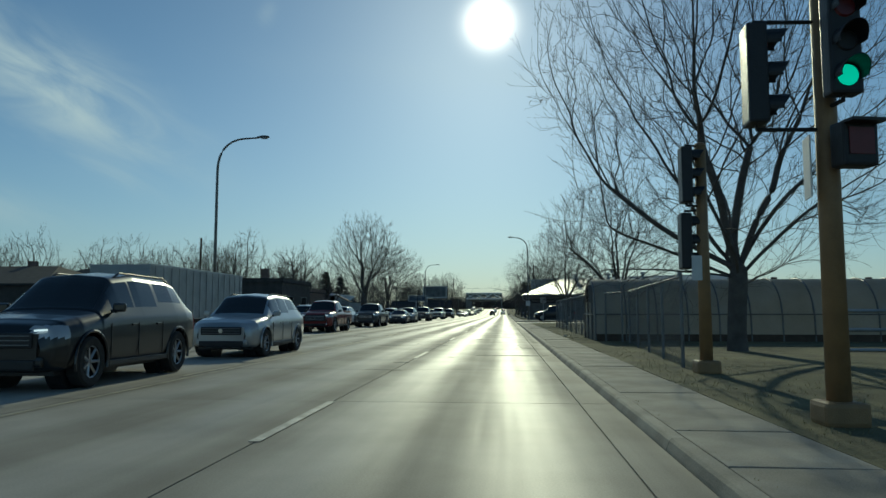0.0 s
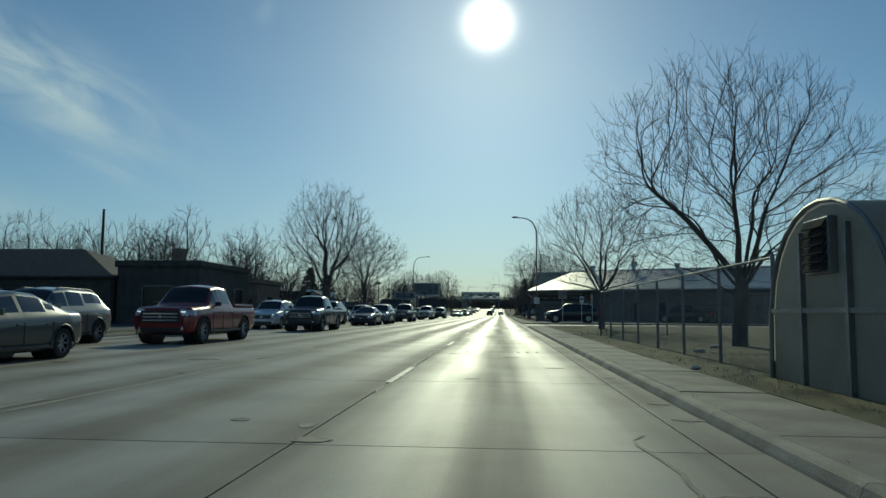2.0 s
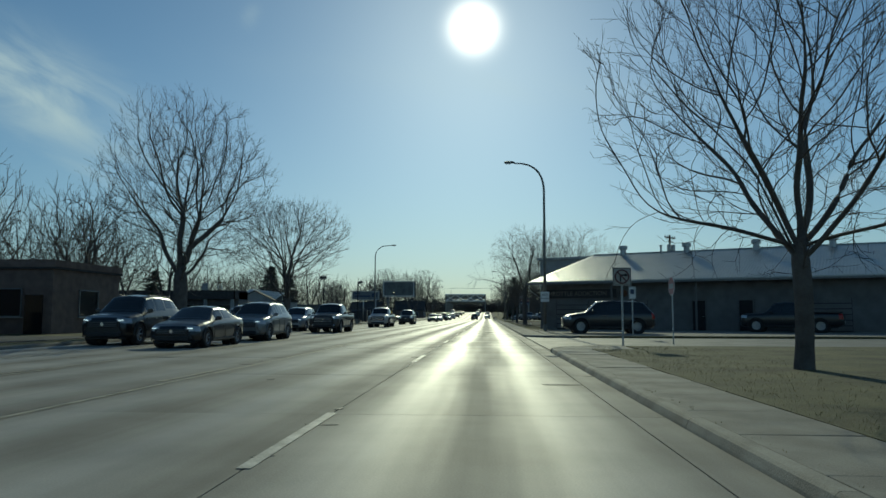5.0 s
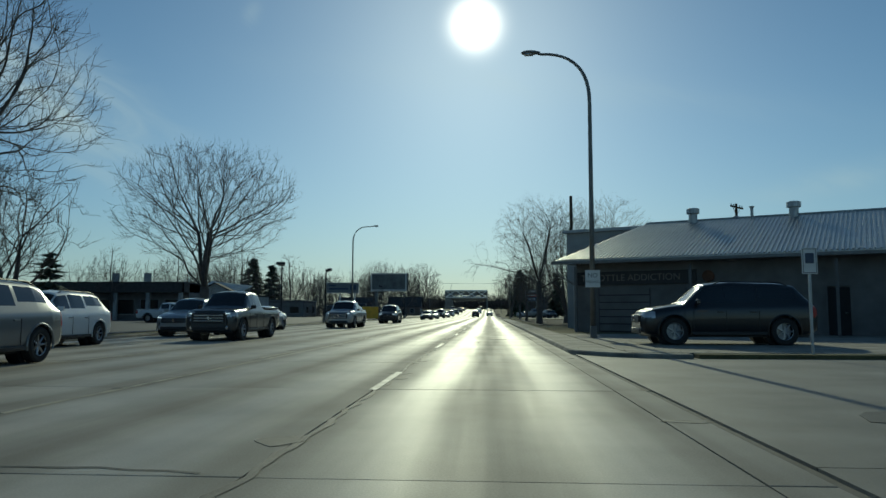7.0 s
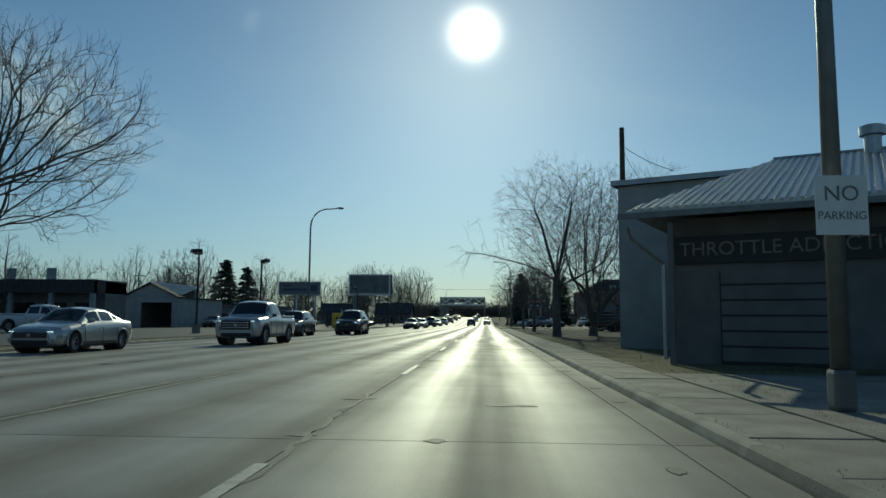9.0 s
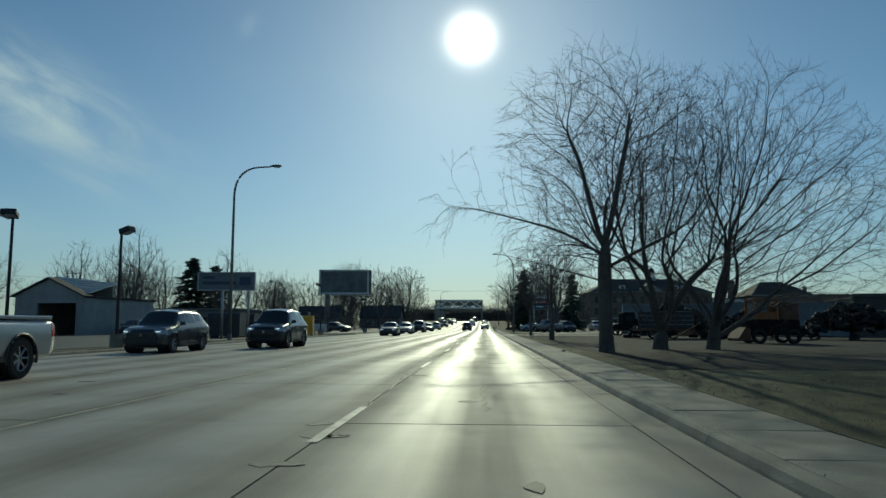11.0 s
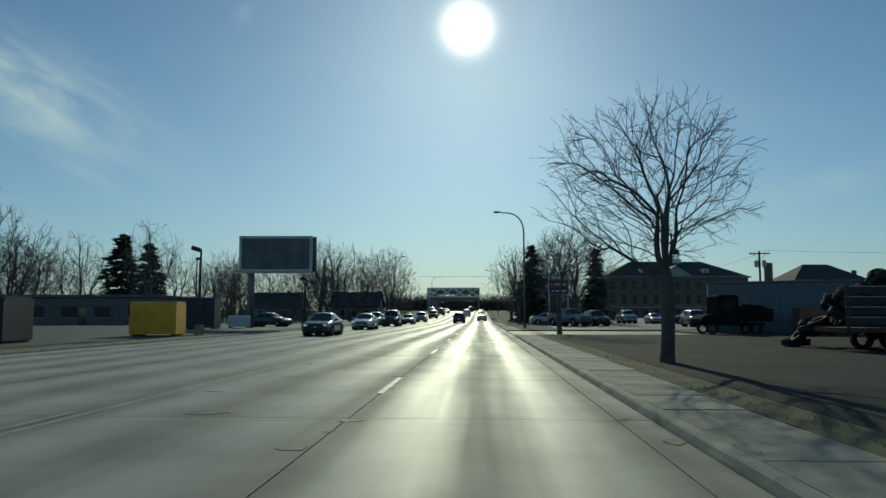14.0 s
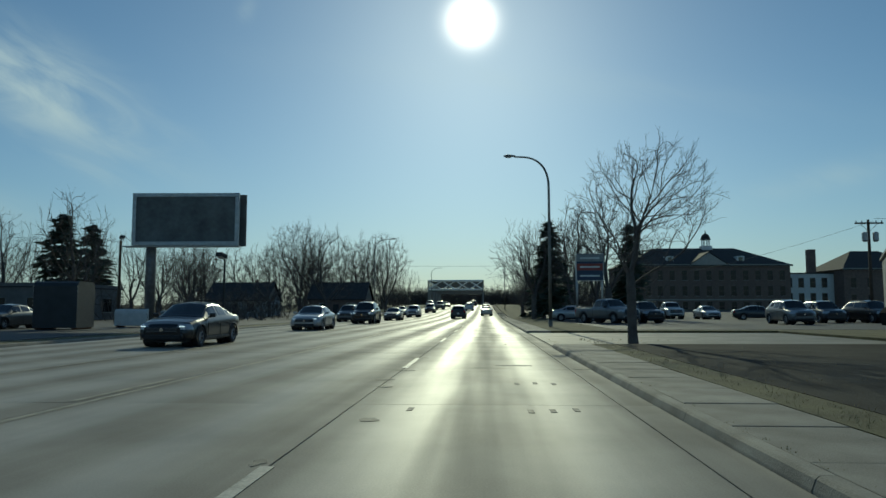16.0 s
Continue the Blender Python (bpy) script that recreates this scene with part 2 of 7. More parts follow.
ROOFMETAL = mat("ribbed_roof_metal", (0.5, 0.5, 0.47), 0.4, 0.6, vary=0.2, scale=1.2)
DARKSIDING = mat("dark_brown_siding", (0.075, 0.068, 0.062), 0.8, vary=0.3, scale=1.5)
DARKWALL = mat("dark_painted_block", (0.16, 0.155, 0.15), 0.8, vary=0.25, scale=1.5)
SHEDWALL = mat("blue_grey_cladding", (0.17, 0.19, 0.21), 0.7, vary=0.2, scale=1.2)
PALEWALL = mat("grey_painted_block", (0.33, 0.34, 0.34), 0.8, vary=0.18, scale=1.2)
BRICK = mat("old_brown_brick", (0.19, 0.14, 0.115), 0.85, vary=0.3, scale=2.0, fine=50)
STONE = mat("pale_stone_trim", (0.42, 0.4, 0.36), 0.8, vary=0.2, scale=3)
SHINGLE = mat("dark_shingle", (0.055, 0.052, 0.05), 0.85, vary=0.4, scale=3, fine=30)
POLY = mat("greenhouse_film", (0.42, 0.42, 0.4), 0.45, vary=0.45, scale=1.4, fine=14)
nt = POLY.node_tree
tl, mx = nt.nodes.new("ShaderNodeBsdfTranslucent"), nt.nodes.new("ShaderNodeMixShader")
tl.inputs["Color"].default_value = (0.5, 0.5, 0.46, 1)
mx.inputs["Fac"].default_value = 0.66
nt.links.new(nt.nodes["Principled BSDF"].outputs["BSDF"], mx.inputs[1])
nt.links.new(tl.outputs["BSDF"], mx.inputs[2])
nt.links.new(mx.outputs["Shader"], nt.nodes["Material Output"].inputs["Surface"])
TRAILER = mat("grey_trailer_skin", (0.36, 0.37, 0.37), 0.45, 0.2, vary=0.2, scale=1.5)
DARKBOX = mat("dark_painted_steel", (0.03, 0.033, 0.038), 0.5, vary=0.3, scale=2)
YELLOWBOX = mat("yellow_painted_steel", (0.78, 0.43, 0.03), 0.5, vary=0.2, scale=2)
PALLET = mat("pallet_wood", (0.3, 0.15, 0.07), 0.85, vary=0.4, scale=5, fine=40)
CORTEN = mat("rusted_steel", (0.12, 0.06, 0.035), 0.8, vary=0.5, scale=3)
# bridge paint in a lit and a shaded tone: light put into colour
BRIDGELIT = mat("lit_bridge_paint", (0.88, 0.88, 0.84), 0.45, 0.0, vary=0.25, scale=1)
BRIDGESHADE = mat("shaded_bridge_paint", (0.24, 0.24, 0.23), 0.6, 0.0, vary=0.3, scale=1)
SIGNGREY = mat("billboard_print", (0.12, 0.13, 0.13), 0.55, vary=0.5, scale=0.7, fine=4)
SIGNFACE = mat("weathered_sign_face", (0.42, 0.41, 0.39), 0.6, vary=0.2, scale=5)
SIGNRED = mat("red_sign_face", (0.28, 0.07, 0.055), 0.5, vary=0.15)
SIGNBLUE = mat("dark_blue_sign", (0.05, 0.07, 0.12), 0.5, vary=0.2)
GREENLIT = glow("lit_green_lens", (0.01, 0.6, 0.38), 0.9)
REDDARK = mat("unlit_red_lens", (0.12, 0.01, 0.01), 0.3, vary=0.1, bump=0)
FADED = mat("faded_black_print", (0.17, 0.165, 0.16), 0.7, vary=0.3, scale=9)
LETTER = mat("pale_letter_paint", (0.24, 0.2, 0.17), 0.7, vary=0.3, scale=8)


# ---- mesh helpers ----
def box(bm, c, s, rz=0.0, bevel=0.0):
    m = pose(*c, 0, 0, rz) @ Matrix.Diagonal((*s, 1))
    vs = bmesh.ops.create_cube(bm, size=1.0, matrix=m)["verts"]
    if bevel:
        es = {e for v in vs for e in v.link_edges}
        bmesh.ops.bevel(bm, geom=list(es), offset=bevel, segments=2, affect="EDGES", profile=0.6)
    return bm


def tube(bm, pts, radii, n=8, cap=True):
    """A tapered tube along a line of points."""
    pts = [Vector(p) for p in pts]
    rings = []
    for i, p in enumerate(pts):
        d = (pts[min(i + 1, len(pts) - 1)] - pts[max(i - 1, 0)]).normalized()
        a = d.cross(Vector((0, 0, 1)) if abs(d.z) < 0.9 else Vector((1, 0, 0))).normalized()
        b = d.cross(a)
        r = radii[i] if hasattr(radii, "__len__") else radii
        rings.append([bm.verts.new(p + r * (math.cos(k * 2 * math.pi / n) * a + math.sin(k * 2 * math.pi / n) * b)) for k in range(n)])
    for r0, r1 in zip(rings, rings[1:]):
        for k in range(n):
            bm.faces.new((r0[k], r0[(k + 1) % n], r1[(k + 1) % n], r1[k]))
    if cap:
        bm.faces.new(rings[0][::-1])
        bm.faces.new(rings[-1])
    return bm


def poly(bm, pts, thick=None):
    """A flat polygon, or a plate pushed out by the vector thick."""
    vs = [bm.verts.new(p) for p in pts]
    if thick is None:
        bm.faces.new(vs)
        return bm
    t = Vector(thick)
    us = [bm.verts.new(Vector(p) + t) for p in pts]
    bm.faces.new(vs[::-1])
    bm.faces.new(us)
    for k in range(len(vs)):
        j = (k + 1) % len(vs)
        bm.faces.new((vs[k], vs[j], us[j], us[k]))
    return bm


def loft(bm, rings):
    """Closed rings of equal length, skinned one to the next and capped."""
    vr = [[bm.verts.new(p) for p in r] for r in rings]
    n = len(rings[0])
    for a, b in zip(vr, vr[1:]):
        for k in range(n):
            bm.faces.new((a[k], a[(k + 1) % n], b[(k + 1) % n], b[k]))
    bm.faces.new(vr[0][::-1])
    bm.faces.new(vr[-1])
    return bm


def link_mesh(name, bm, material, smooth=False):
    bmesh.ops.recalc_face_normals(bm, faces=bm.faces)
    me = bpy.data.meshes.new(name)
    bm.to_mesh(me)
    bm.free()
    me.materials.append(material)
    if smooth:
        me.shade_smooth()
    return new(name, me)


def part(name, bm, material, parent, label="", smooth=False):
    ob = link_mesh(name, bm, material, smooth)
    ob.parent = parent
    if label:
        tagged(ob, label)
    return ob


def thing(name, m, label, category, group="", kind=""):
    ob = new(name)
    ob.empty_display_size = 0.3
    ob.matrix_basis = m
    return tagged(ob, label, category, group, kind)


def share(name, me, parent, m):
    """One more object on the same mesh."""
    ob = new(name, me)
    ob.parent = parent
    ob.matrix_basis = m
    return ob


def letters(name, text, size, material, parent, m, depth=0.01):
    cu = bpy.data.curves.new(name, "FONT")
    cu.body, cu.size, cu.extrude, cu.align_x, cu.align_y = text, size, depth, "CENTER", "CENTER"
    ob = new(name, cu)
    cu.materials.append(material)
    ob.parent = parent
    ob.matrix_basis = m
    return ob


NEWBM = bmesh.new


# ---- ground, road, kerbs ----
KERB_R, KERB_L = 2.06, -15.4
GUTTER = 1.65
WALK = 3.3
VERGE = 0.11


def rise(y):
    """The road's height: level, then up to the bridge and down behind it."""
    a = min(max((y - 240.0) / 200.0, 0.0), 1.0)
    b = min(max((y - 520.0) / 260.0, 0.0), 1.0)
    return 3.0 * a * a * (3 - 2 * a) - 3.0 * b * b * (3 - 2 * b)


def strip(name, xs, ys, z, material, top=0.0, kind="structure", label="", category="", thick=0.3):
    """A slab along the road between two lines, following its height."""
    bm = NEWBM()
    rows = []
    ys = sorted(set(ys) | {y for y in YS if ys[0] < y < ys[-1]})
    for y in ys:
        h = rise(y) + z
        rows.append([bm.verts.new(p) for p in ((xs[0], y, h - thick), (xs[0], y, h), (xs[1], y, h), (xs[1], y, h - thick))])
    for a, b in zip(rows, rows[1:]):
        for k in range(4):
            bm.faces.new((a[k], a[(k + 1) % 4], b[(k + 1) % 4], b[k]))
    bm.faces.new(rows[0])
    bm.faces.new(rows[-1][::-1])
    ob = link_mesh(name, bm, material)
    return tagged(ob, label, category, "", kind)


YS = [-60, 0, 120, 240] + [240 + 12 * k for k in range(1, 46)]
bm = NEWBM()
gx = [-2500, -900, -300, -120, -40, 30, 120, 300, 900, 2500]
gy = [-1500, -400, -60, 120, 240] + [240 + 20 * k for k in range(1, 28)] + [900, 1400, 2600]
grid = [[bm.verts.new((x, y, rise(y) * (1 if -130 < x < 130 else 0.3) - 0.06)) for x in gx] for y in gy]
for a, b in zip(grid, grid[1:]):
    for k in range(len(gx) - 1):
        bm.faces.new((a[k], a[k + 1], b[k + 1], b[k]))
tagged(link_mesh("ground", bm, EARTH), "brown winter earth and dry grass to the horizon", "ground", "", "structure")

road = strip("road", (KERB_L, KERB_R + 0.1), YS, -0.015, JOINT, label="worn pale concrete road with oily lanes and dark joints", category="road")

# verges at kerb height; openings for the side street and yard entries on the near side
strip("verge_5", (14.52, 160), [186, 200], VERGE, GRASS, label="dry brown winter grass beyond the yard entry", category="grass")
for k, (y0, y1) in enumerate(((-60, 73), (90, 186), (200, 780))):
    ys = [y0] + [y for y in YS if y0 < y < y1] + [y1]
    strip("verge_%d" % (k + 1), (WALK + 0.01, 160), ys, VERGE, GRASS, label="dry brown winter grass beside the road", category="grass")
strip("verge_4", (-160, KERB_L - 0.2), [-60] + [y for y in YS if -60 < y < 780] + [780], VERGE - 0.02, GRASS, label="dry brown grass beyond the kerb", category="grass")
strip("verge_6", (4.8, 160), [73.02, 75.5], VERGE, GRASS, label="dry brown grass at the street corner", category="grass")
strip("verge_7", (4.8, 160), [87.5, 89.98], VERGE, GRASS, label="dry brown grass at the street corner", category="grass")
strip("side_street", (KERB_R + 0.101, 160), [75.52, 87.48], 0.012, SIDEROAD, label="worn concrete side street meeting the road", category="road")
strip("side_street_mouth_1", (KERB_R + 0.101, 4.78), [73.02, 75.5], 0.012, SIDEROAD, label="worn concrete mouth of the side street", category="road")
strip("side_street_mouth_2", (KERB_R + 0.101, 4.78), [87.5, 89.98], 0.012, SIDEROAD, label="worn concrete mouth of the side street", category="road")
strip("yard_entry", (KERB_R + 0.101, 14.5), [186.02, 199.98], 0.012, SIDEROAD, label="cracked concrete yard entry", category="driveway")
strip("car_park_1", (7.0, 90), [202, 312], VERGE + 0.01, ASPHALT, label="worn grey asphalt car park", category="car park", thick=0.1)
strip("yard", (4.0, 90), [127, 185.9], VERGE + 0.006, DIRT, label="dark trodden earth of the scrapyard", category="ground", thick=0.05)
strip("car_park_2", (-75, -17.2), [96, 300], VERGE + 0.0, ASPHALT, label="worn asphalt forecourt beside the road", category="car park", thick=0.1)
strip("car_park_3", (-75, -17.6), [10, 84], VERGE + 0.0, ASPHALT, label="asphalt forecourt before low shops", category="car park", thick=0.1)


def kerb_run(name, x0, y0, y1, step, side=1, width=0.17, h=VERGE + 0.005):
    """A line of kerb stones with a sloped, worn face towards the road and small gaps; side: +1 where the road lies at -x."""
    top = thing(name, pose(0, 0, 0), "weathered concrete kerb with chipped edges", "kerb", "", "structure")
    prof = [(0.0, -0.05), (0.01, 0.02), (0.035, h - 0.025), (0.06, h - 0.004), (0.085, h), (width, h - 0.003), (width, -0.05)]
    n = int((y1 - y0) / step)
    kinds = []
    for q in range(5):
        rng = random.Random(300 + q)
        bm = NEWBM()
        rows = []
        for f in (-0.5, -0.3, -0.1, 0.1, 0.3, 0.5):
            wear = rng.uniform(0.0, 0.012) if abs(f) < 0.4 else 0.004
            rows.append([(side * (x + (wear if 0 < k < 4 else 0)), f * (step - 0.008), z - (wear if 1 < k < 5 else 0)) for k, (x, z) in enumerate(prof)])
        loft(bm, rows)
        kinds.append(bm)
    first = []
    for k in range(n):
        m = pose(x0, y0 + step * (k + 0.5), rise(y0 + step * k), 0, 0, random.uniform(-0.08, 0.08))
        if k < 5:
            o = part("kerb_stone", kinds[k], CONCRETE, top)
            o.matrix_basis = m
            first.append(o.data)
        else:
            share("kerb_stone", first[random.randrange(len(first))], top, m)
    return top


kerb_run("kerb_1", KERB_R, -20, 73.0, 3.0)
kerb_run("kerb_2", KERB_R, 90.0, 186, 3.0)
kerb_run("kerb_3", KERB_R, 200, 440, 4.0)
kerb_run("kerb_4", KERB_L, -20, 440, 5.0, -1)


def slab_walk(name, x0, x1, y0, y1, step):
    top = thing(name, pose(0, 0, 0), "weathered concrete pavement slabs along the kerb", "pavement", "", "structure")
    bm = box(NEWBM(), (0, 0, -0.06), (x1 - x0, step - 0.025, 0.12), 0, 0.012)
    first = part("paving_slab", bm, CONCRETE, top)
    n = int((y1 - y0) / step)
    for k in range(n):
        m = pose((x0 + x1) / 2, y0 + step * (k + 0.5), VERGE + rise(y0 + step * k) + random.uniform(-0.006, 0.006), random.uniform(-0.2, 0.2), random.uniform(-0.3, 0.3), 0)
        if k:
            share("paving_slab", first.data, top, m)
        else:
            first.matrix_basis = m
    return top


slab_walk("pavement_1", KERB_R + 0.18, WALK, -10.2, 73.0, 1.6)
slab_walk("pavement_2", KERB_R + 0.18, WALK, 90.0, 186, 1.6)


def corner(name, cy, side):
    """A rounded pavement corner with a curved kerb, where the side street meets the road."""
    cx, r = KERB_R + 2.6, 2.6
    top = thing(name, pose(0, 0, 0), "rounded concrete kerb at a street corner", "kerb", "", "structure")
    arc = [math.pi + side * k * math.pi / 24 for k in range(13)]
    n = 6
    for k in range(n):
        bm = NEWBM()
        ring = []
        for q in range(4):
            a = math.pi + side * (k + q / 3 * 0.985) * math.pi / (2 * n)
            o, i = (r, r - 0.16)
            ring.append([(cx + o * math.cos(a), cy + o * math.sin(a), -0.05), (cx + o * math.cos(a), cy + o * math.sin(a), VERGE - 0.02), (cx + (o - 0.025) * math.cos(a), cy + (o - 0.025) * math.sin(a), VERGE + 0.005),
                         (cx + i * math.cos(a), cy + i * math.sin(a), VERGE + 0.005), (cx + i * math.cos(a), cy + i * math.sin(a), -0.05)])
        loft(bm, ring)
        part("kerb_stone", bm, CONCRETE, top)
    pts = [(cx, cy, VERGE - 0.12)] + [(cx + (r - 0.165) * math.cos(a), cy + (r - 0.165) * math.sin(a), VERGE - 0.12) for a in arc]
    part("corner_slab", poly(NEWBM(), pts, (0, 0, 0.122)), CONCRETE, top)
    return top


corner("kerb_corner_1", 73.0, -1)
corner("kerb_corner_2", 90.0, 1)
slab_walk("pavement_3", KERB_R + 0.18, WALK, 200, 300, 3.2)

# road slabs between recessed joints
LANES = [(-15.4, -12.2), (-12.2, -8.9), (-8.9, -5.25), (-5.25, -1.65), (-1.65, GUTTER), (GUTTER, KERB_R + 0.01)]
SLAB = 5.4
for x0, x1 in LANES:
    bm = box(NEWBM(), (0, 0, -0.02), (x1 - x0 - 0.014, SLAB - 0.012, 0.04), 0, 0.006)
    first = part("road_slab", bm, ROAD, road)
    for k in range(46):
        y = -6 + SLAB * (k + 0.5)
        m = pose((x0 + x1) / 2, y, 0.0 + random.uniform(-0.002, 0.002))
        if k:
            share("road_slab", first.data, road, m)
        else:
            first.matrix_basis = m
yy = -6 + SLAB * 46
ys = [yy] + [y for y in YS if y > yy + 1]
strip("road_far", (KERB_L + 0.02, KERB_R - 0.02), ys, 0.0, ROAD, label="pale concrete road climbing to the bridge", category="road", thick=0.05)


def markings():
    top = thing("lane_markings", pose(0, 0, 0), "worn white and yellow lane markings", "road marking", "", "structure")
    dash = NEWBM()
    box(dash, (0, 0, 0), (0.11, 3.0, 0.004))
    first = part("dash", dash, LINEWHITE, top)
    first.matrix_basis = pose(-1.65, 8.6, 0.006)
    for x in (-1.65, -12.2):
        for k in range(34):
            y = 8.6 + 12.19 * k
            if (x, k) != (-1.65, 0):
                share("dash", first.data, top, pose(x, y, 0.006 + rise(y)))
    for x in (-5.12, -9.05):
        bm = NEWBM()
        for y0, y1 in zip(YS, YS[1:]):
            if y1 > 500:
                break
            poly(bm, [(x - 0.05, y0, 0.006 + rise(y0)), (x + 0.05, y0, 0.006 + rise(y0)), (x + 0.05, y1, 0.006 + rise(y1)), (x - 0.05, y1, 0.006 + rise(y1))])
        part("solid_line", bm, LINEYELLOW, top)
    ydash = NEWBM()
    box(ydash, (0, 0, 0), (0.1, 3.0, 0.004))
    first = part("yellow_dash", ydash, LINEYELLOW, top)
    first.matrix_basis = pose(-5.36, 3, 0.006)
    for x in (-5.36, -8.8):
        for k in range(34):
            if (x, k) != (-5.36, 0):
                share("yellow_dash", first.data, top, pose(x, 3 + 12.2 * k, 0.006 + rise(3 + 12.2 * k)))


markings()


# ---- trees ----
def reach_in(env, p, d):
    """How far a line from p along d runs before it leaves the crown's round outline."""
    cx, cy, cz, rx, ry, rz = env
    o = Vector(((p[0] - cx) / rx, (p[1] - cy) / ry, (p[2] - cz) / rz))
    v = Vector((d[0] / rx, d[1] / ry, d[2] / rz))
    a, b, c = v.dot(v), o.dot(v), o.dot(o) - 1
    q = b * b - a * c
    if q <= 0:
        return 0.0
    return max(0.0, (-b + math.sqrt(q)) / a)


def tubes_mesh(name, lines, sides, material):
    """Tapered tubes along many lines, as one mesh."""
    vs, fs = [], []
    for pts, rad in lines:
        base = len(vs)
        m = len(pts)
        for i in range(m):
            d = (pts[min(i + 1, m - 1)] - pts[max(i - 1, 0)])
            if d.length < 1e-6:
                d = Vector((0, 0, 1))
            d.normalize()
            a = d.cross(Vector((0, 0, 1)) if abs(d.z) < 0.9 else Vector((1, 0, 0))).normalized()
            b = d.cross(a)
            for k in range(sides):
                t = k * 2 * math.pi / sides
                vs.append(pts[i] + rad[i] * (math.cos(t) * a + math.sin(t) * b))
        for i in range(m - 1):
            o = base + i * sides
            for k in range(sides):
                j = (k + 1) % sides
                fs.append((o + k, o + j, o + sides + j, o + sides + k))
    me = bpy.data.meshes.new(name)
    me.from_pydata([tuple(v) for v in vs], [], fs)
    me.materials.append(material)
    me.shade_smooth()
    return me


def unit(v):
    return v / np.maximum(np.linalg.norm(v, axis=-1, keepdims=True), 1e-9)


def branch_out(rng, trunk_pts, stems, buds, step, heart, wild=0.2, most=9000):
    """Limbs that grow step by step towards the free buds nearest to them, each bud gone once it is reached."""
    pos, par = [np.array(p, float) for p in trunk_pts], [k - 1 for k in range(len(trunk_pts))]
    for at, pts in stems:
        last = at
        for p in pts:
            pos.append(np.array(p, float))
            par.append(last)
            last = len(pos) - 1
    P = np.zeros((most + 600, 3))
    P[:len(pos)] = pos
    n = len(pos)
    kids = [0] * (most + 600)
    for q in par[1:]:
        kids[q] += 1
    free = len(trunk_pts) - 1  # the bare trunk stays bare
    near_d, near_i = np.full(len(buds), 1e9), np.zeros(len(buds), int)

    def meet(a, b):
        d = np.linalg.norm(buds[:, None, :] - P[None, a:b, :], axis=2)
        j = d.argmin(axis=1)
        dm = d[np.arange(len(buds)), j]
        hit = dm < near_d
        near_d[hit], near_i[hit] = dm[hit], j[hit] + a

    meet(free, n)
    live = near_d > step * 1.5
    for _ in range(140):
        if not live.any() or n > most:
            break
        pull = np.zeros((n, 3))
        np.add.at(pull, near_i[live], unit(buds[live] - P[near_i[live]]))
        tips = np.unique(near_i[live])
        stuck = np.array([t for t in tips if kids[t] >= 3], int)
        if len(stuck):
            live &= ~np.isin(near_i, stuck)
            tips = np.setdiff1d(tips, stuck)
        if not len(tips):
            break
        before = np.array([par[t] if par[t] >= 0 else t for t in tips])
        ahead, want = unit(P[tips] - P[before]), unit(pull[tips])
        back = tips[(ahead * want).sum(axis=1) < -0.25]  # no bough turns back on itself
        if len(back):
            live &= ~np.isin(near_i, back)
            keep = ~np.isin(tips, back)
            tips, ahead, want = tips[keep], ahead[keep], want[keep]
            if not len(tips):
                continue
        d = unit(want * 0.7 + ahead * 0.45 + unit(P[tips] - heart) * 0.4 + rng.normal(0, wild, (len(tips), 3)))
        a = n
        P[n:n + len(tips)] = P[tips] + d * step
        par.extend(tips.tolist())
        for t in tips:
            kids[t] += 1
        n += len(tips)
        meet(a, n)
        live &= near_d > step * 1.5
    return P[:n], par


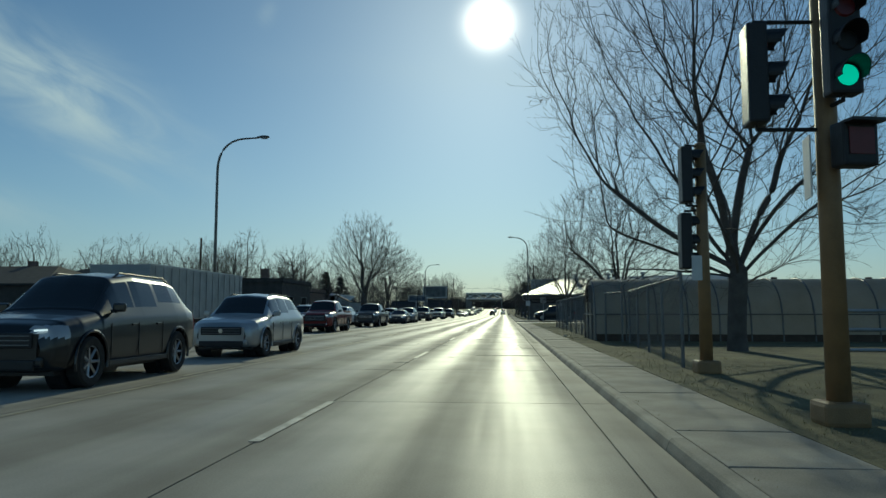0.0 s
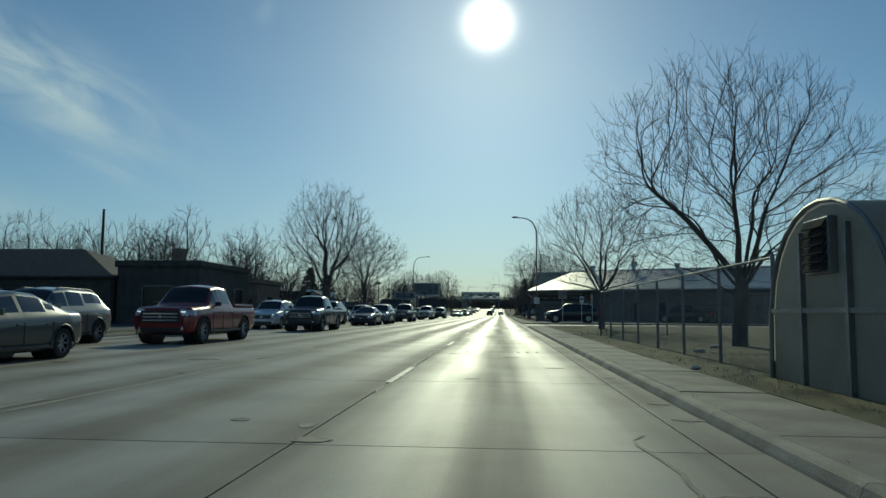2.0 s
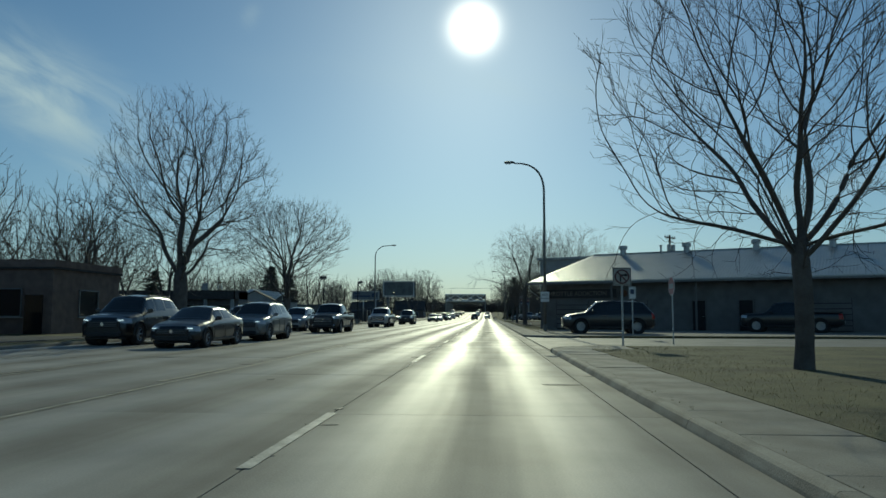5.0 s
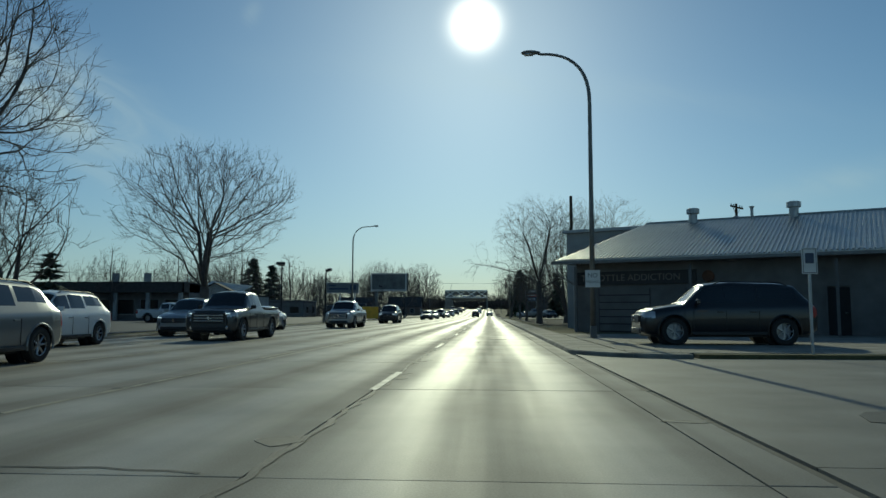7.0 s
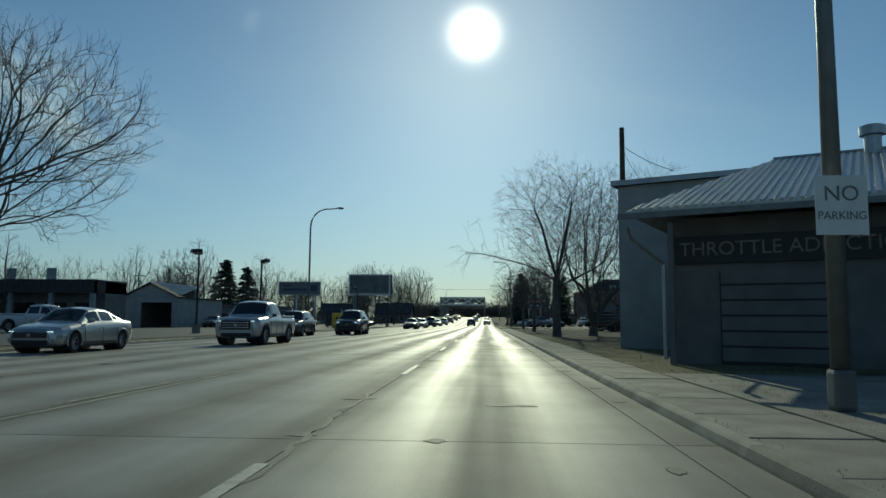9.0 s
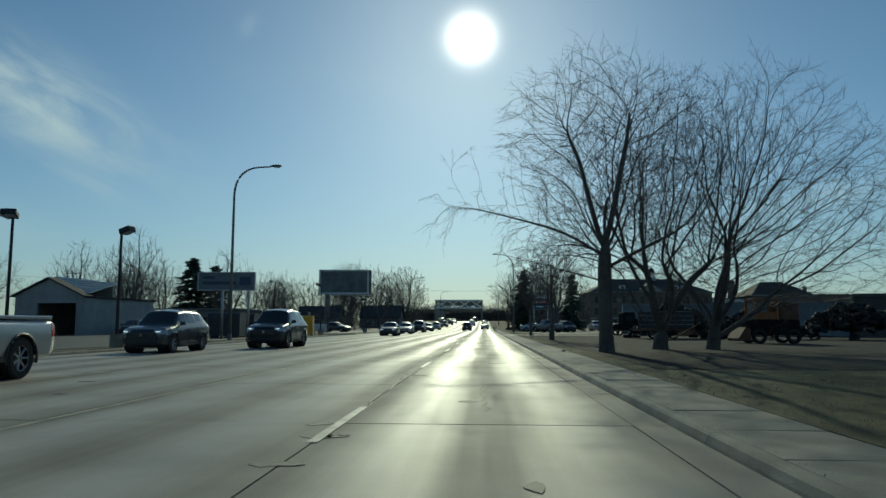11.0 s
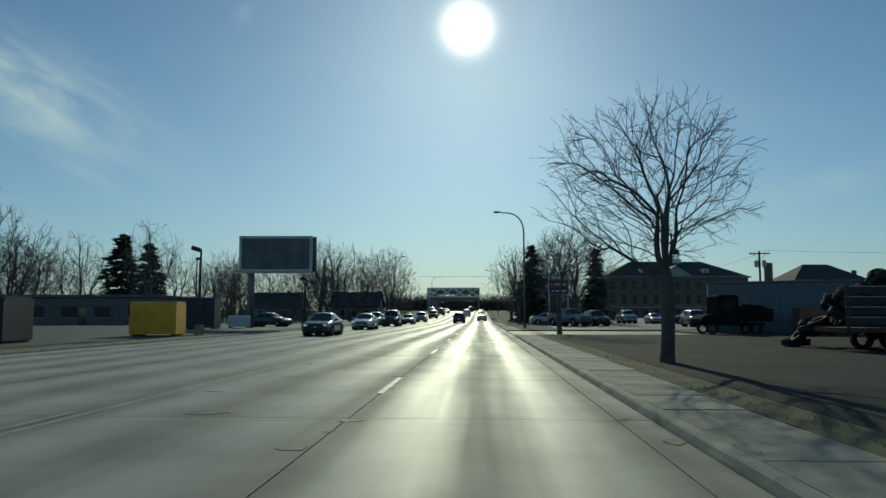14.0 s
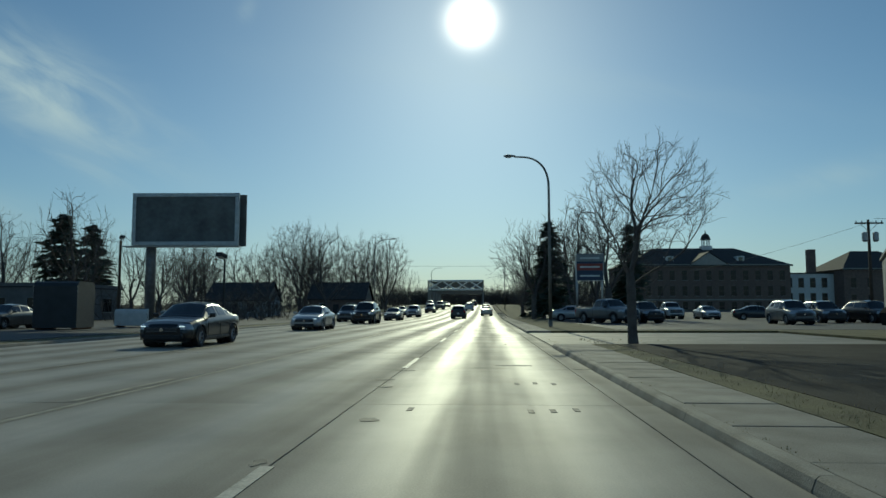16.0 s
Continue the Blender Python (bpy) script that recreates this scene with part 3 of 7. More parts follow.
def bare_tree(name, m, height, trunk_r, seed, label, env, fork=2.4, limbs=8, spread=60, start=0.72, n=2000, step=0.24, tip=0.006, twig=0.5, droop=0.0, lean=(0, 0), reach=(), group="", brush=1.0, wild=0.2):
    """A leafless tree: a trunk, main limbs fanned round it, boughs that fill the crown, and fine twigs at their ends."""
    rng = np.random.default_rng(seed)
    top = thing(name, m, label, "tree", group)
    cx, cy, cz, rx, ry, rz = env
    k0 = max(3, int(fork / step))
    trunk = [(lean[0] * fork * f + 0.05 * math.sin(3 * f + seed), lean[1] * fork * f + 0.04 * math.cos(4 * f + seed), -0.1 + (fork + 0.1) * f) for f in [k / k0 for k in range(k0 + 1)]]
    stems, extra = [], []

    def limb(at, d, length, rise_up, wander):
        p, pts = np.array(trunk[at], float), []
        for _ in range(max(2, int(length / step))):
            d = unit(d + rng.normal(0, wander, 3) + np.array((0, 0, rise_up)))
            p = p + d * step
            pts.append(tuple(p))
        stems.append((at, pts))
        return pts

    for k in range(limbs):
        g = (k + 0.5) / limbs
        tilt = radians(spread * (1 - g) ** 0.75 * rng.uniform(0.88, 1.12) + 5)
        az = k * 2.39996 + rng.normal(0, 0.3)
        d = np.array((math.sin(tilt) * math.cos(az), math.sin(tilt) * math.sin(az), math.cos(tilt)))
        at = min(k0, int(k0 * (start + (1 - start) * g)))
        limb(at, d, 0.4 * max(reach_in(env, trunk[at], d), 1.0), 0.035, 0.1)
    for az, tilt, length, z, bend in reach:
        a, b = radians(az), radians(tilt)
        d = np.array((math.sin(b) * math.cos(a), math.sin(b) * math.sin(a), math.cos(b)))
        pts = np.array(limb(min(k0, int(k0 * z / fork)), d, length, bend, 0.045))
        tail = pts[len(pts) // 4:]
        extra.append(tail[rng.integers(0, len(tail), int(9 * length))] + rng.normal(0, 0.55, (int(9 * length), 3)))
    # buds: spread through the crown, more of them towards its uneven outline
    u = unit(rng.normal(0, 1, (n, 3)))
    lobes = unit(rng.normal(0, 1, (9, 3)))
    bulge = 0.84 + 0.24 * np.max(np.maximum(u @ lobes.T, 0) ** 5, axis=1)
    r = rng.uniform(0.03, 1, n) ** 0.42 * bulge
    buds = u * r[:, None] * np.array((rx, ry, rz)) + np.array((cx, cy, cz))
    buds = np.concatenate([buds[buds[:, 2] > fork * 0.75]] + extra)
    heart = np.array((cx * 0.5, cy * 0.5, 0.5 * fork + 0.5 * (cz - rz)))
    P, par = branch_out(rng, trunk, stems, buds, step, heart, wild)
    count = len(P)
    kids = [[] for _ in range(count)]
    for k in range(1, count):
        kids[par[k]].append(k)
    # thickness: each limb carries the sum of what it bears
    ends = sum(1 for k in range(count) if not kids[k])
    e = math.log(max(ends, 3)) / math.log(trunk_r / tip)
    R = np.zeros(count)
    order = []
    stack = [0]
    while stack:
        q = stack.pop()
        order.append(q)
        stack.extend(kids[q])
    for q in reversed(order):
        R[q] = tip if not kids[q] else sum(R[c] ** e for c in kids[q]) ** (1 / e)
    for k in range(k0 + 1):
        R[k] = max(R[k], trunk_r * (1.18 - 0.3 * min(1.0, 3 * k / k0) if k < k0 else 0.8) if k <= k0 * start else R[k])
    for _ in range(2):  # soften the zigzag of the steps
        S = P.copy()
        for q in range(k0, count):
            if kids[q]:
                c = max(kids[q], key=lambda x: R[x])
                S[q] = 0.25 * P[par[q]] + 0.5 * P[q] + 0.25 * P[c]
        P = S
    thick, thin = [], []
    stack = [(0, -1)]
    while stack:
        q, frm = stack.pop()
        ids = [frm, q] if frm >= 0 else [q]
        while kids[q]:
            c = sorted(kids[q], key=lambda x: -R[x])
            stack.extend((o, q) for o in c[1:])
            q = c[0]
            ids.append(q)
        rad = [float(R[k]) for k in ids]
        if frm >= 0:
            rad[0] = float(R[ids[1]])
        line = ([Vector(P[k]) for k in ids], rad)
        (thick if rad[0] > 6.5 * tip else thin).append(line)
    # sprays of fine twigs, most at the ends of boughs
    fall = np.array((0, 0, 0.16 - droop))
    for k in range(k0 + 1, count):
        if R[k] > 4.5 * tip:
            continue
        end = not kids[k]
        for _ in range((2 if end else 1) if rng.random() < (1.0 if end else 0.5) * brush else 0):
            d = unit(unit(P[k] - P[par[k]]) * 0.7 + unit(P[k] - heart) * 0.45 + rng.normal(0, 0.36, 3) + fall)
            ln = twig * rng.uniform(0.7, 1.6)
            p, pts = P[k], [P[k]]
            for _ in range(3):
                d = unit(d + rng.normal(0, 0.14, 3) + 0.5 * fall)
                p = p + d * ln / 3
                pts.append(p)
            thin.append(([Vector(q) for q in pts], [tip * 0.9, tip * 0.8, tip * 0.65, tip * 0.45]))
            for q in pts[1:]:
                if rng.random() < 0.75:
                    e2 = unit(d + rng.normal(0, 0.5, 3) + fall) * ln * rng.uniform(0.25, 0.5)
                    thin.append(([Vector(q), Vector(q + e2)], [tip * 0.65, tip * 0.4]))
    for nm, me in (("trunk", tubes_mesh("trunk", thick, 8, BARK)), ("crown", tubes_mesh("crown", thin, 3, TWIG))):
        ob = new(nm, me)
        ob.parent = top
    return top


def conifer(name, m, height, width, seed, label, group=""):
    """A spruce: a straight trunk with drooping boughs of many small sprays."""
    rng = random.Random(seed)
    top = thing(name, m, label, "tree", group)
    part("trunk", tube(NEWBM(), [(0, 0, -0.1), (0, 0, height * 0.5), (0, 0, height * 0.97)], [height * 0.018, height * 0.012, 0.02], 7), BARK, top)
    vs, fs = [], []
    tiers = int(height * 2.6)
    for i in range(tiers):
        f = (i + rng.random()) / tiers
        z = height * (0.06 + 0.93 * f)
        reach = width * 0.5 * (1 - f) ** 0.8 * rng.uniform(0.8, 1.15) + 0.12
        for k in range(max(5, int(10 * (1 - f) + 4))):
            a = rng.uniform(0, 2 * math.pi)
            for s in range(8):
                g = (s + rng.random()) / 8
                if g < 0.15:
                    continue
                c = Vector((math.cos(a) * reach * g, math.sin(a) * reach * g, z - 0.28 * reach * g + 0.12 * reach * g * g + rng.gauss(0, 0.08)))
                w = (0.3 + 0.06 * height) * rng.uniform(0.6, 1.2)
                d1 = Vector((math.cos(a + rng.gauss(0, 0.7)), math.sin(a + rng.gauss(0, 0.7)), rng.uniform(-0.5, 0.15))) * w
                d2 = Vector((-math.sin(a), math.cos(a), rng.gauss(0, 0.4))) * w * 0.6
                o = len(vs)
                vs += [tuple(c - d1 * 0.5), tuple(c + d2 * 0.5), tuple(c + d1), tuple(c - d2 * 0.5 + Vector((0, 0, -0.12)))]
                fs.append((o, o + 1, o + 2, o + 3))
    me = bpy.data.meshes.new("crown")
    me.from_pydata(vs, [], fs)
    me.materials.append(NEEDLE)
    ob = new("crown", me)
    ob.parent = top
    return top


def scrub(name, m, size, seed, label, n=260, stout=1.0):
    """A leafless thicket of thin stems."""
    rng = random.Random(seed)
    lines = []
    for _ in range(n):
        p = Vector((rng.uniform(-0.5, 0.5) * size[0], rng.uniform(-0.5, 0.5) * size[1], -0.1))
        d = Vector((rng.gauss(0, 0.35), rng.gauss(0, 0.35), 1)).normalized()
        h = size[2] * rng.uniform(0.45, 1.0)
        pts = [p]
        for k in range(3):
            d = (d + Vector((rng.gauss(0, 0.2), rng.gauss(0, 0.2), 0))).normalized()
            pts.append(pts[-1] + d * h / 3)
        lines.append((pts, [0.03 * stout, 0.022 * stout, 0.016 * stout, 0.01 * stout]))
        for _ in range(5):
            i = rng.randint(1, 2)
            e = Vector((rng.gauss(0, 1), rng.gauss(0, 1), rng.uniform(0, 1))).normalized()
            q = pts[i].lerp(pts[i + 1], rng.random())
            lines.append(([q, q + e * h * 0.2, q + e * h * 0.36 + Vector((0, 0, 0.1))], [0.016 * stout, 0.012 * stout, 0.008 * stout]))
    ob = new(name, tubes_mesh(name, lines, 3, TWIG))
    ob.matrix_basis = m
    return tagged(ob, label, "bushes", "", "stuff")


G = VERGE - 0.01
bare_tree("tree", pose(7.3, 21.6, G), 14.0, 0.27, 11, "large bare elm behind a chain-link fence", (0.0, 0, 7.8, 5.8, 5.8, 5.8), 2.6, 13, 72, n=3300, twig=0.5, reach=((180, 72, 4.6, 2.3, 0.0), (196, 78, 4.4, 2.1, 0.0), (166, 66, 4.6, 2.5, 0.0)))
bare_tree("tree", pose(7.25, 43.0, G), 9.0, 0.22, 62, "bare spreading tree on a fenced lawn", (-0.2, 0, 5.4, 4.5, 4.5, 3.7), 2.2, 9, 66, n=2300, reach=((182, 40, 4.2, 2.1, 0.0),))
bare_tree("tree", pose(6.1, 64.8, G), 9.0, 0.18, 13, "bare rounded young tree on the lawn", (-0.3, 0, 5.6, 4.1, 4.1, 3.3), 2.6, 12, 76, n=2500, twig=0.42, reach=((190, 74, 3.0, 2.5, 0.0), (330, 76, 3.2, 2.4, 0.0)))
bare_tree("tree", pose(-16.8, 89.5, G), 13.5, 0.4, 14, "tall bare tree beside the oncoming lanes", (0.1, 0, 8.3, 5.4, 5.4, 5.0), 3.8, 9, 62, n=2300, tip=0.008)
bare_tree("tree", pose(-17.7, 114.2, G), 12.4, 0.3, 15, "bare vase-shaped tree at the forecourt's edge", (-0.1, 0, 7.8, 5.3, 5.3, 4.1), 2.9, 11, 62, n=2100, tip=0.008)
bare_tree("tree", pose(4.7, 138.0, G), 12.0, 0.27, 16, "large bare roadside tree with drooping twigs", (0.3, 0, 7.4, 4.3, 4.3, 4.4), 4.2, 7, 48, start=0.9, n=2100, droop=0.4, twig=0.6, wild=0.15,
          reach=((191, 64, 6.6, 3.9, 0.0), (186, 72, 3.7, 2.95, 0.01), (198, 27, 5.2, 4.0, 0.0), (40, 9, 5.6, 4.15, 0.0), (215, 70, 3.2, 3.8, -0.03), (234, 68, 2.8, 3.9, -0.04), (330, 66, 3.4, 3.4, -0.03),
                 (118, 66, 4.2, 3.8, -0.04), (132, 62, 3.8, 3.9, -0.04), (104, 66, 4.6, 3.8, -0.04), (146, 66, 3.0, 3.7, -0.03)))
bare_tree("tree", pose(7.6, 141.5, G), 12.8, 0.32, 17, "tall many-stemmed bare tree in a clump", (0.3, 0, 6.5, 5.0, 5.0, 5.9), 0.9, 10, 46, start=0.4, n=2100, droop=0.15, wild=0.15)
bare_tree("tree", pose(9.8, 141.5, G), 12.4, 0.3, 18, "bare tree in a roadside clump", (1.9, 0, 6.0, 6.3, 6.0, 5.9), 1.2, 12, 60, start=0.5, n=2300, droop=0.2, wild=0.15)
bare_tree("tree", pose(4.6, 159.8, G), 7.1, 0.17, 19, "gnarled bare roadside tree with one straight trunk", (-0.4, 0, 4.5, 2.5, 2.5, 2.4), 2.5, 8, 68, start=0.8, n=900, step=0.17, tip=0.0075, twig=0.34, droop=0.2, wild=0.26)
bare_tree("tree", pose(5.1, 188.3, G), 7.0, 0.16, 24, "gnarled bare tree beside a yard entry", (0.6, 0, 4.8, 2.6, 2.6, 2.2), 2.5, 6, 52, start=0.8, n=650, step=0.2, tip=0.0075, twig=0.35, lean=(-0.07, 0))
for x, y, h, w, sd in ((-34, 294, 16.0, 6.9, 71), (-24, 330, 18.6, 6.4, 72)):
    bare_tree("tree", pose(x, y, G + 0.4), h, 0.34, sd, "large round-crowned bare tree before the bridge", (0, 0, h * 0.58, w, w, h * 0.43), 3.2, 9, 62, n=1100, step=0.4, tip=0.016, twig=0.8, wild=0.09)

# far trees: a few grown once, then repeated
src = []
for k in range(5):
    src.append(bare_tree("tree", pose(-30 - 9 * k, 262 + 13 * k, G), 10.5, 0.26, 40 + k, "bare winter tree in a distant row", (0, 0, 6.1, (3.9, 3.4, 4.3, 3.7, 4.0)[k], 3.9, 4.4),
                         (2.2, 1.5, 2.8, 2.3, 1.8)[k], 7, (62, 50, 66, 56, 58)[k], n=430, step=0.36, tip=0.015, twig=0.7, group="distant bare trees", brush=0.75, wild=0.07))


def far_tree(k, x, y, h):
    o = copy_thing(src[k % 5], pose(x, y, G + rise(y) - 0.05, 0, 0, random.uniform(0, 360)) )
    s = h / 10.5
    o.scale = (s, s, s)
    return o


rnd = random.Random(5)
for k in range(16):  # beyond the shops on the far side
    far_tree(k, rnd.uniform(-105, -46), rnd.uniform(96, 300), rnd.uniform(10, 15))
for k in range(22):  # both sides before the bridge
    far_tree(k + 1, rnd.uniform(-60, -26), rnd.uniform(285, 440), rnd.uniform(11, 17))
for k in range(14):
    far_tree(k + 2, rnd.uniform(9, 26), rnd.uniform(255, 430), rnd.uniform(8, 14))
for x, y, h in ((-66, 294, 15), (-56, 296, 14.6), (-69, 262, 14.6), (9, 300, 10), (12, 278, 14), (15, 262, 15), (-52, 106, 11), (-60, 120, 12), (-45, 108, 10), (-38, 124, 10), (-66, 62, 12), (-70, 70, 12), (-85, 88, 13), (-40, 88, 10), (-47, 90, 11), (-58, 86, 11), (-34, 92, 10), (-29, 100, 9), (-76, 100, 13), (-64, 145, 12), (-31, 104, 11), (-36, 99, 12), (-27, 97, 10), (-42, 101, 12), (-33, 112, 10), (-26, 108, 9), (-22, 262, 12), (-19, 300, 13),
                (-48, 160, 9), (-58, 190, 10), (-44, 205, 9), (-80, 215, 12), (-66, 240, 12), (5.6, 246, 11.5), (7.2, 254, 12), (9.8, 243, 12), (5.2, 264, 11), (13, 240, 14), (11, 258, 12), (-88, 262, 14), (-75, 238, 15.5), (-67, 241, 16), (-80, 285, 13), (-72, 250, 13), (-56, 262, 12), (-50, 290, 13), (-46, 262, 11), (-94, 300, 15), (-60, 310, 14), (-40, 320, 15), (-100, 240, 13), (60, 150, 9), (45, 60, 8), (70, 90, 9), (38, 160, 9)):
    far_tree(int(h + x) , x, y, h)
for k in range(6):  # behind the low shops
    far_tree(k, rnd.uniform(-84, -36), rnd.uniform(98, 128), rnd.uniform(9.5, 12.5))
for k in range(16):  # beyond the bridge
    far_tree(k + 3, -62 + 7.0 * k + rnd.uniform(-3, 3), rnd.uniform(560, 640), rnd.uniform(10, 14))
conifer("spruce", pose(-68.5, 275.5, G), 16.8, 11.0, 3, "dark green spruce behind low buildings", "spruces")
conifer("spruce", pose(-62, 273.3, G), 14.8, 9.0, 4, "dark green spruce behind low buildings", "spruces")
conifer("spruce", pose(7.8, 250, G), 11.8, 6.0, 6, "dark green spruce among bare trees", "spruces")
conifer("spruce", pose(16.5, 246, G), 10.5, 4.4, 7, "dark green spruce among bare trees", "spruces")
conifer("spruce", pose(-36.5, 128, G), 6.0, 3.4, 8, "small dark spruce behind a tree", "spruces")
for k, (x, y, sx, sy, h) in enumerate(((-48, 250, 50, 30, 4.0), (-40, 330, 40, 60, 6.0), (16, 300, 16, 70, 6.0), (30, 380, 40, 90, 6.0), (-70, 140, 40, 40, 4.5), (-75, 60, 30, 40, 4.0), (-12, 578, 90, 30, 11.5))):
    scrub("thicket", pose(x, y, G + rise(y)), (sx, sy, h), 60 + k, "dense leafless thicket in the distance", 500 if y < 500 else 1500, 1.3 if y < 200 else 1.9 if y < 500 else 6.0)


# ---- vehicles ----
def paint(name, color, metal=0.35):
    return mat(name, color, 0.32, metal, vary=0.06, scale=2, bump=0.0, coat=0.6)


PAINTS = {"black": paint("black_car_paint", (0.018, 0.019, 0.022)), "charcoal": paint("charcoal_car_paint", (0.05, 0.055, 0.06)),
          "silver": paint("silver_car_paint", (0.42, 0.43, 0.44), 0.6), "white": paint("white_car_paint", (0.7, 0.71, 0.72), 0.0),
          "red": paint("red_car_paint", (0.17, 0.008, 0.012), 0.1), "blue": paint("blue_car_paint", (0.05, 0.09, 0.16)), "grey": paint("grey_car_paint", (0.17, 0.18, 0.19))}

# Each kind: length, width, roof height, then stations along the length as
# (fraction, half width, sill, flank top, deck or roof height, cabin half width or 0 where there is no cabin)
SHAPES = {
    "sedan": (4.8, 1.84, 1.45, 0.33, 0.185, 0.8),
    "suv": (4.75, 1.9, 1.73, 0.37, 0.18, 0.8),
    "pickup": (5.8, 2.02, 1.92, 0.42, 0.165, 0.79),
    "van": (5.3, 2.0, 2.02, 0.36, 0.16, 0.8),
}
STATIONS = {
    "sedan": [(0.0, 0.62, 0.34, 0.56, 0.64, 0), (0.015, 0.76, 0.24, 0.62, 0.72, 0), (0.06, 0.86, 0.2, 0.7, 0.8, 0), (0.14, 0.91, 0.19, 0.76, 0.88, 0), (0.27, 0.92, 0.19, 0.86, 0.96, 0),
              (0.42, 0.92, 0.19, 0.91, 1.4, 0.62), (0.54, 0.92, 0.19, 0.92, 1.45, 0.63), (0.68, 0.92, 0.19, 0.94, 1.41, 0.62), (0.86, 0.91, 0.2, 0.96, 1.05, 0), (0.95, 0.87, 0.24, 0.95, 1.04, 0), (0.985, 0.8, 0.28, 0.9, 1.0, 0), (1.0, 0.68, 0.4, 0.8, 0.88, 0)],
    "suv": [(0.0, 0.66, 0.4, 0.7, 0.8, 0), (0.015, 0.8, 0.28, 0.8, 0.9, 0), (0.06, 0.9, 0.24, 0.88, 0.98, 0), (0.13, 0.94, 0.23, 0.94, 1.04, 0), (0.24, 0.95, 0.23, 1.02, 1.11, 0),
            (0.37, 0.95, 0.23, 1.06, 1.66, 0.66), (0.52, 0.95, 0.23, 1.07, 1.73, 0.67), (0.8, 0.95, 0.23, 1.09, 1.69, 0.66), (0.89, 0.94, 0.24, 1.1, 1.62, 0.62), (0.97, 0.9, 0.28, 1.08, 1.14, 0), (0.99, 0.84, 0.34, 1.0, 1.08, 0), (1.0, 0.74, 0.46, 0.9, 0.98, 0)],
    "pickup": [(0.0, 0.72, 0.48, 0.9, 1.0, 0), (0.01, 0.88, 0.36, 0.98, 1.1, 0), (0.04, 0.97, 0.32, 1.06, 1.17, 0), (0.12, 1.0, 0.32, 1.1, 1.2, 0), (0.25, 1.01, 0.32, 1.15, 1.24, 0),
               (0.345, 1.01, 0.32, 1.18, 1.85, 0.72), (0.45, 1.01, 0.32, 1.18, 1.92, 0.73), (0.575, 1.01, 0.32, 1.18, 1.88, 0.72), (0.615, 1.01, 0.32, 1.18, 1.22, 0), (0.64, 1.01, 0.32, 1.17, 1.2, 0), (0.97, 1.0, 0.36, 1.17, 1.2, 0), (0.992, 0.97, 0.42, 1.14, 1.18, 0), (1.0, 0.9, 0.5, 1.08, 1.12, 0)],
    "van": [(0.0, 0.7, 0.4, 0.7, 0.8, 0), (0.015, 0.85, 0.28, 0.84, 0.95, 0), (0.05, 0.95, 0.24, 0.96, 1.06, 0), (0.14, 1.0, 0.23, 1.06, 1.16, 0),
            (0.3, 1.0, 0.23, 1.1, 1.92, 0.78), (0.45, 1.0, 0.23, 1.1, 2.0, 0.8), (0.85, 1.0, 0.23, 1.1, 1.98, 0.8), (0.955, 0.98, 0.25, 1.1, 1.9, 0.76), (0.99, 0.94, 0.3, 1.1, 1.2, 0), (1.0, 0.86, 0.42, 1.0, 1.08, 0)],
}
built = {}


def wheel_meshes(r):
    key = ("wheel", r)
    if key not in built:
        bm = NEWBM()
        prof = [(0.62, -0.11), (0.9, -0.12), (1.0, -0.09), (1.0, 0.09), (0.9, 0.12), (0.62, 0.11)]
        n = 24
        rings = [[bm.verts.new((w, r * q * math.cos(k * 2 * math.pi / n), r * q * math.sin(k * 2 * math.pi / n))) for q, w in prof] for k in range(n)]
        for k in range(n):
            a, b = rings[k], rings[(k + 1) % n]
            for j in range(len(prof)):
                i = (j + 1) % len(prof)
                bm.faces.new((a[j], a[i], b[i], b[j]))
        bmesh.ops.recalc_face_normals(bm, faces=bm.faces)
        ty = bpy.data.meshes.new("tyre")
        bm.to_mesh(ty)
        bm.free()
        ty.materials.append(RUBBER)
        bm = NEWBM()
        tube(bm, [(-0.05, 0, 0), (0.06, 0, 0)], r * 0.16, 12)
        for k in range(7):
            a = k * 2 * math.pi / 7
            c, s = math.cos(a), math.sin(a)
            tube(bm, [(0.055, r * 0.1 * c, r * 0.1 * s), (0.075, r * 0.62 * c, r * 0.62 * s)], [r * 0.07, r * 0.055], 5)
        for w in (-0.1, 0.085):
            pts = [(w, r * 0.63 * math.cos(k * 2 * math.pi / 20), r * 0.63 * math.sin(k * 2 * math.pi / 20)) for k in range(21)]
            tube(bm, pts, 0.018, 5, False)
        tube(bm, [(-0.06, 0, 0), (-0.05, 0, 0)], r * 0.6, 18)
        bmesh.ops.recalc_face_normals(bm, faces=bm.faces)
        rm = bpy.data.meshes.new("rim")
        bm.to_mesh(rm)
        bm.free()
        rm.materials.append(RIM)
        built[key] = (ty, rm)
    return built[key]


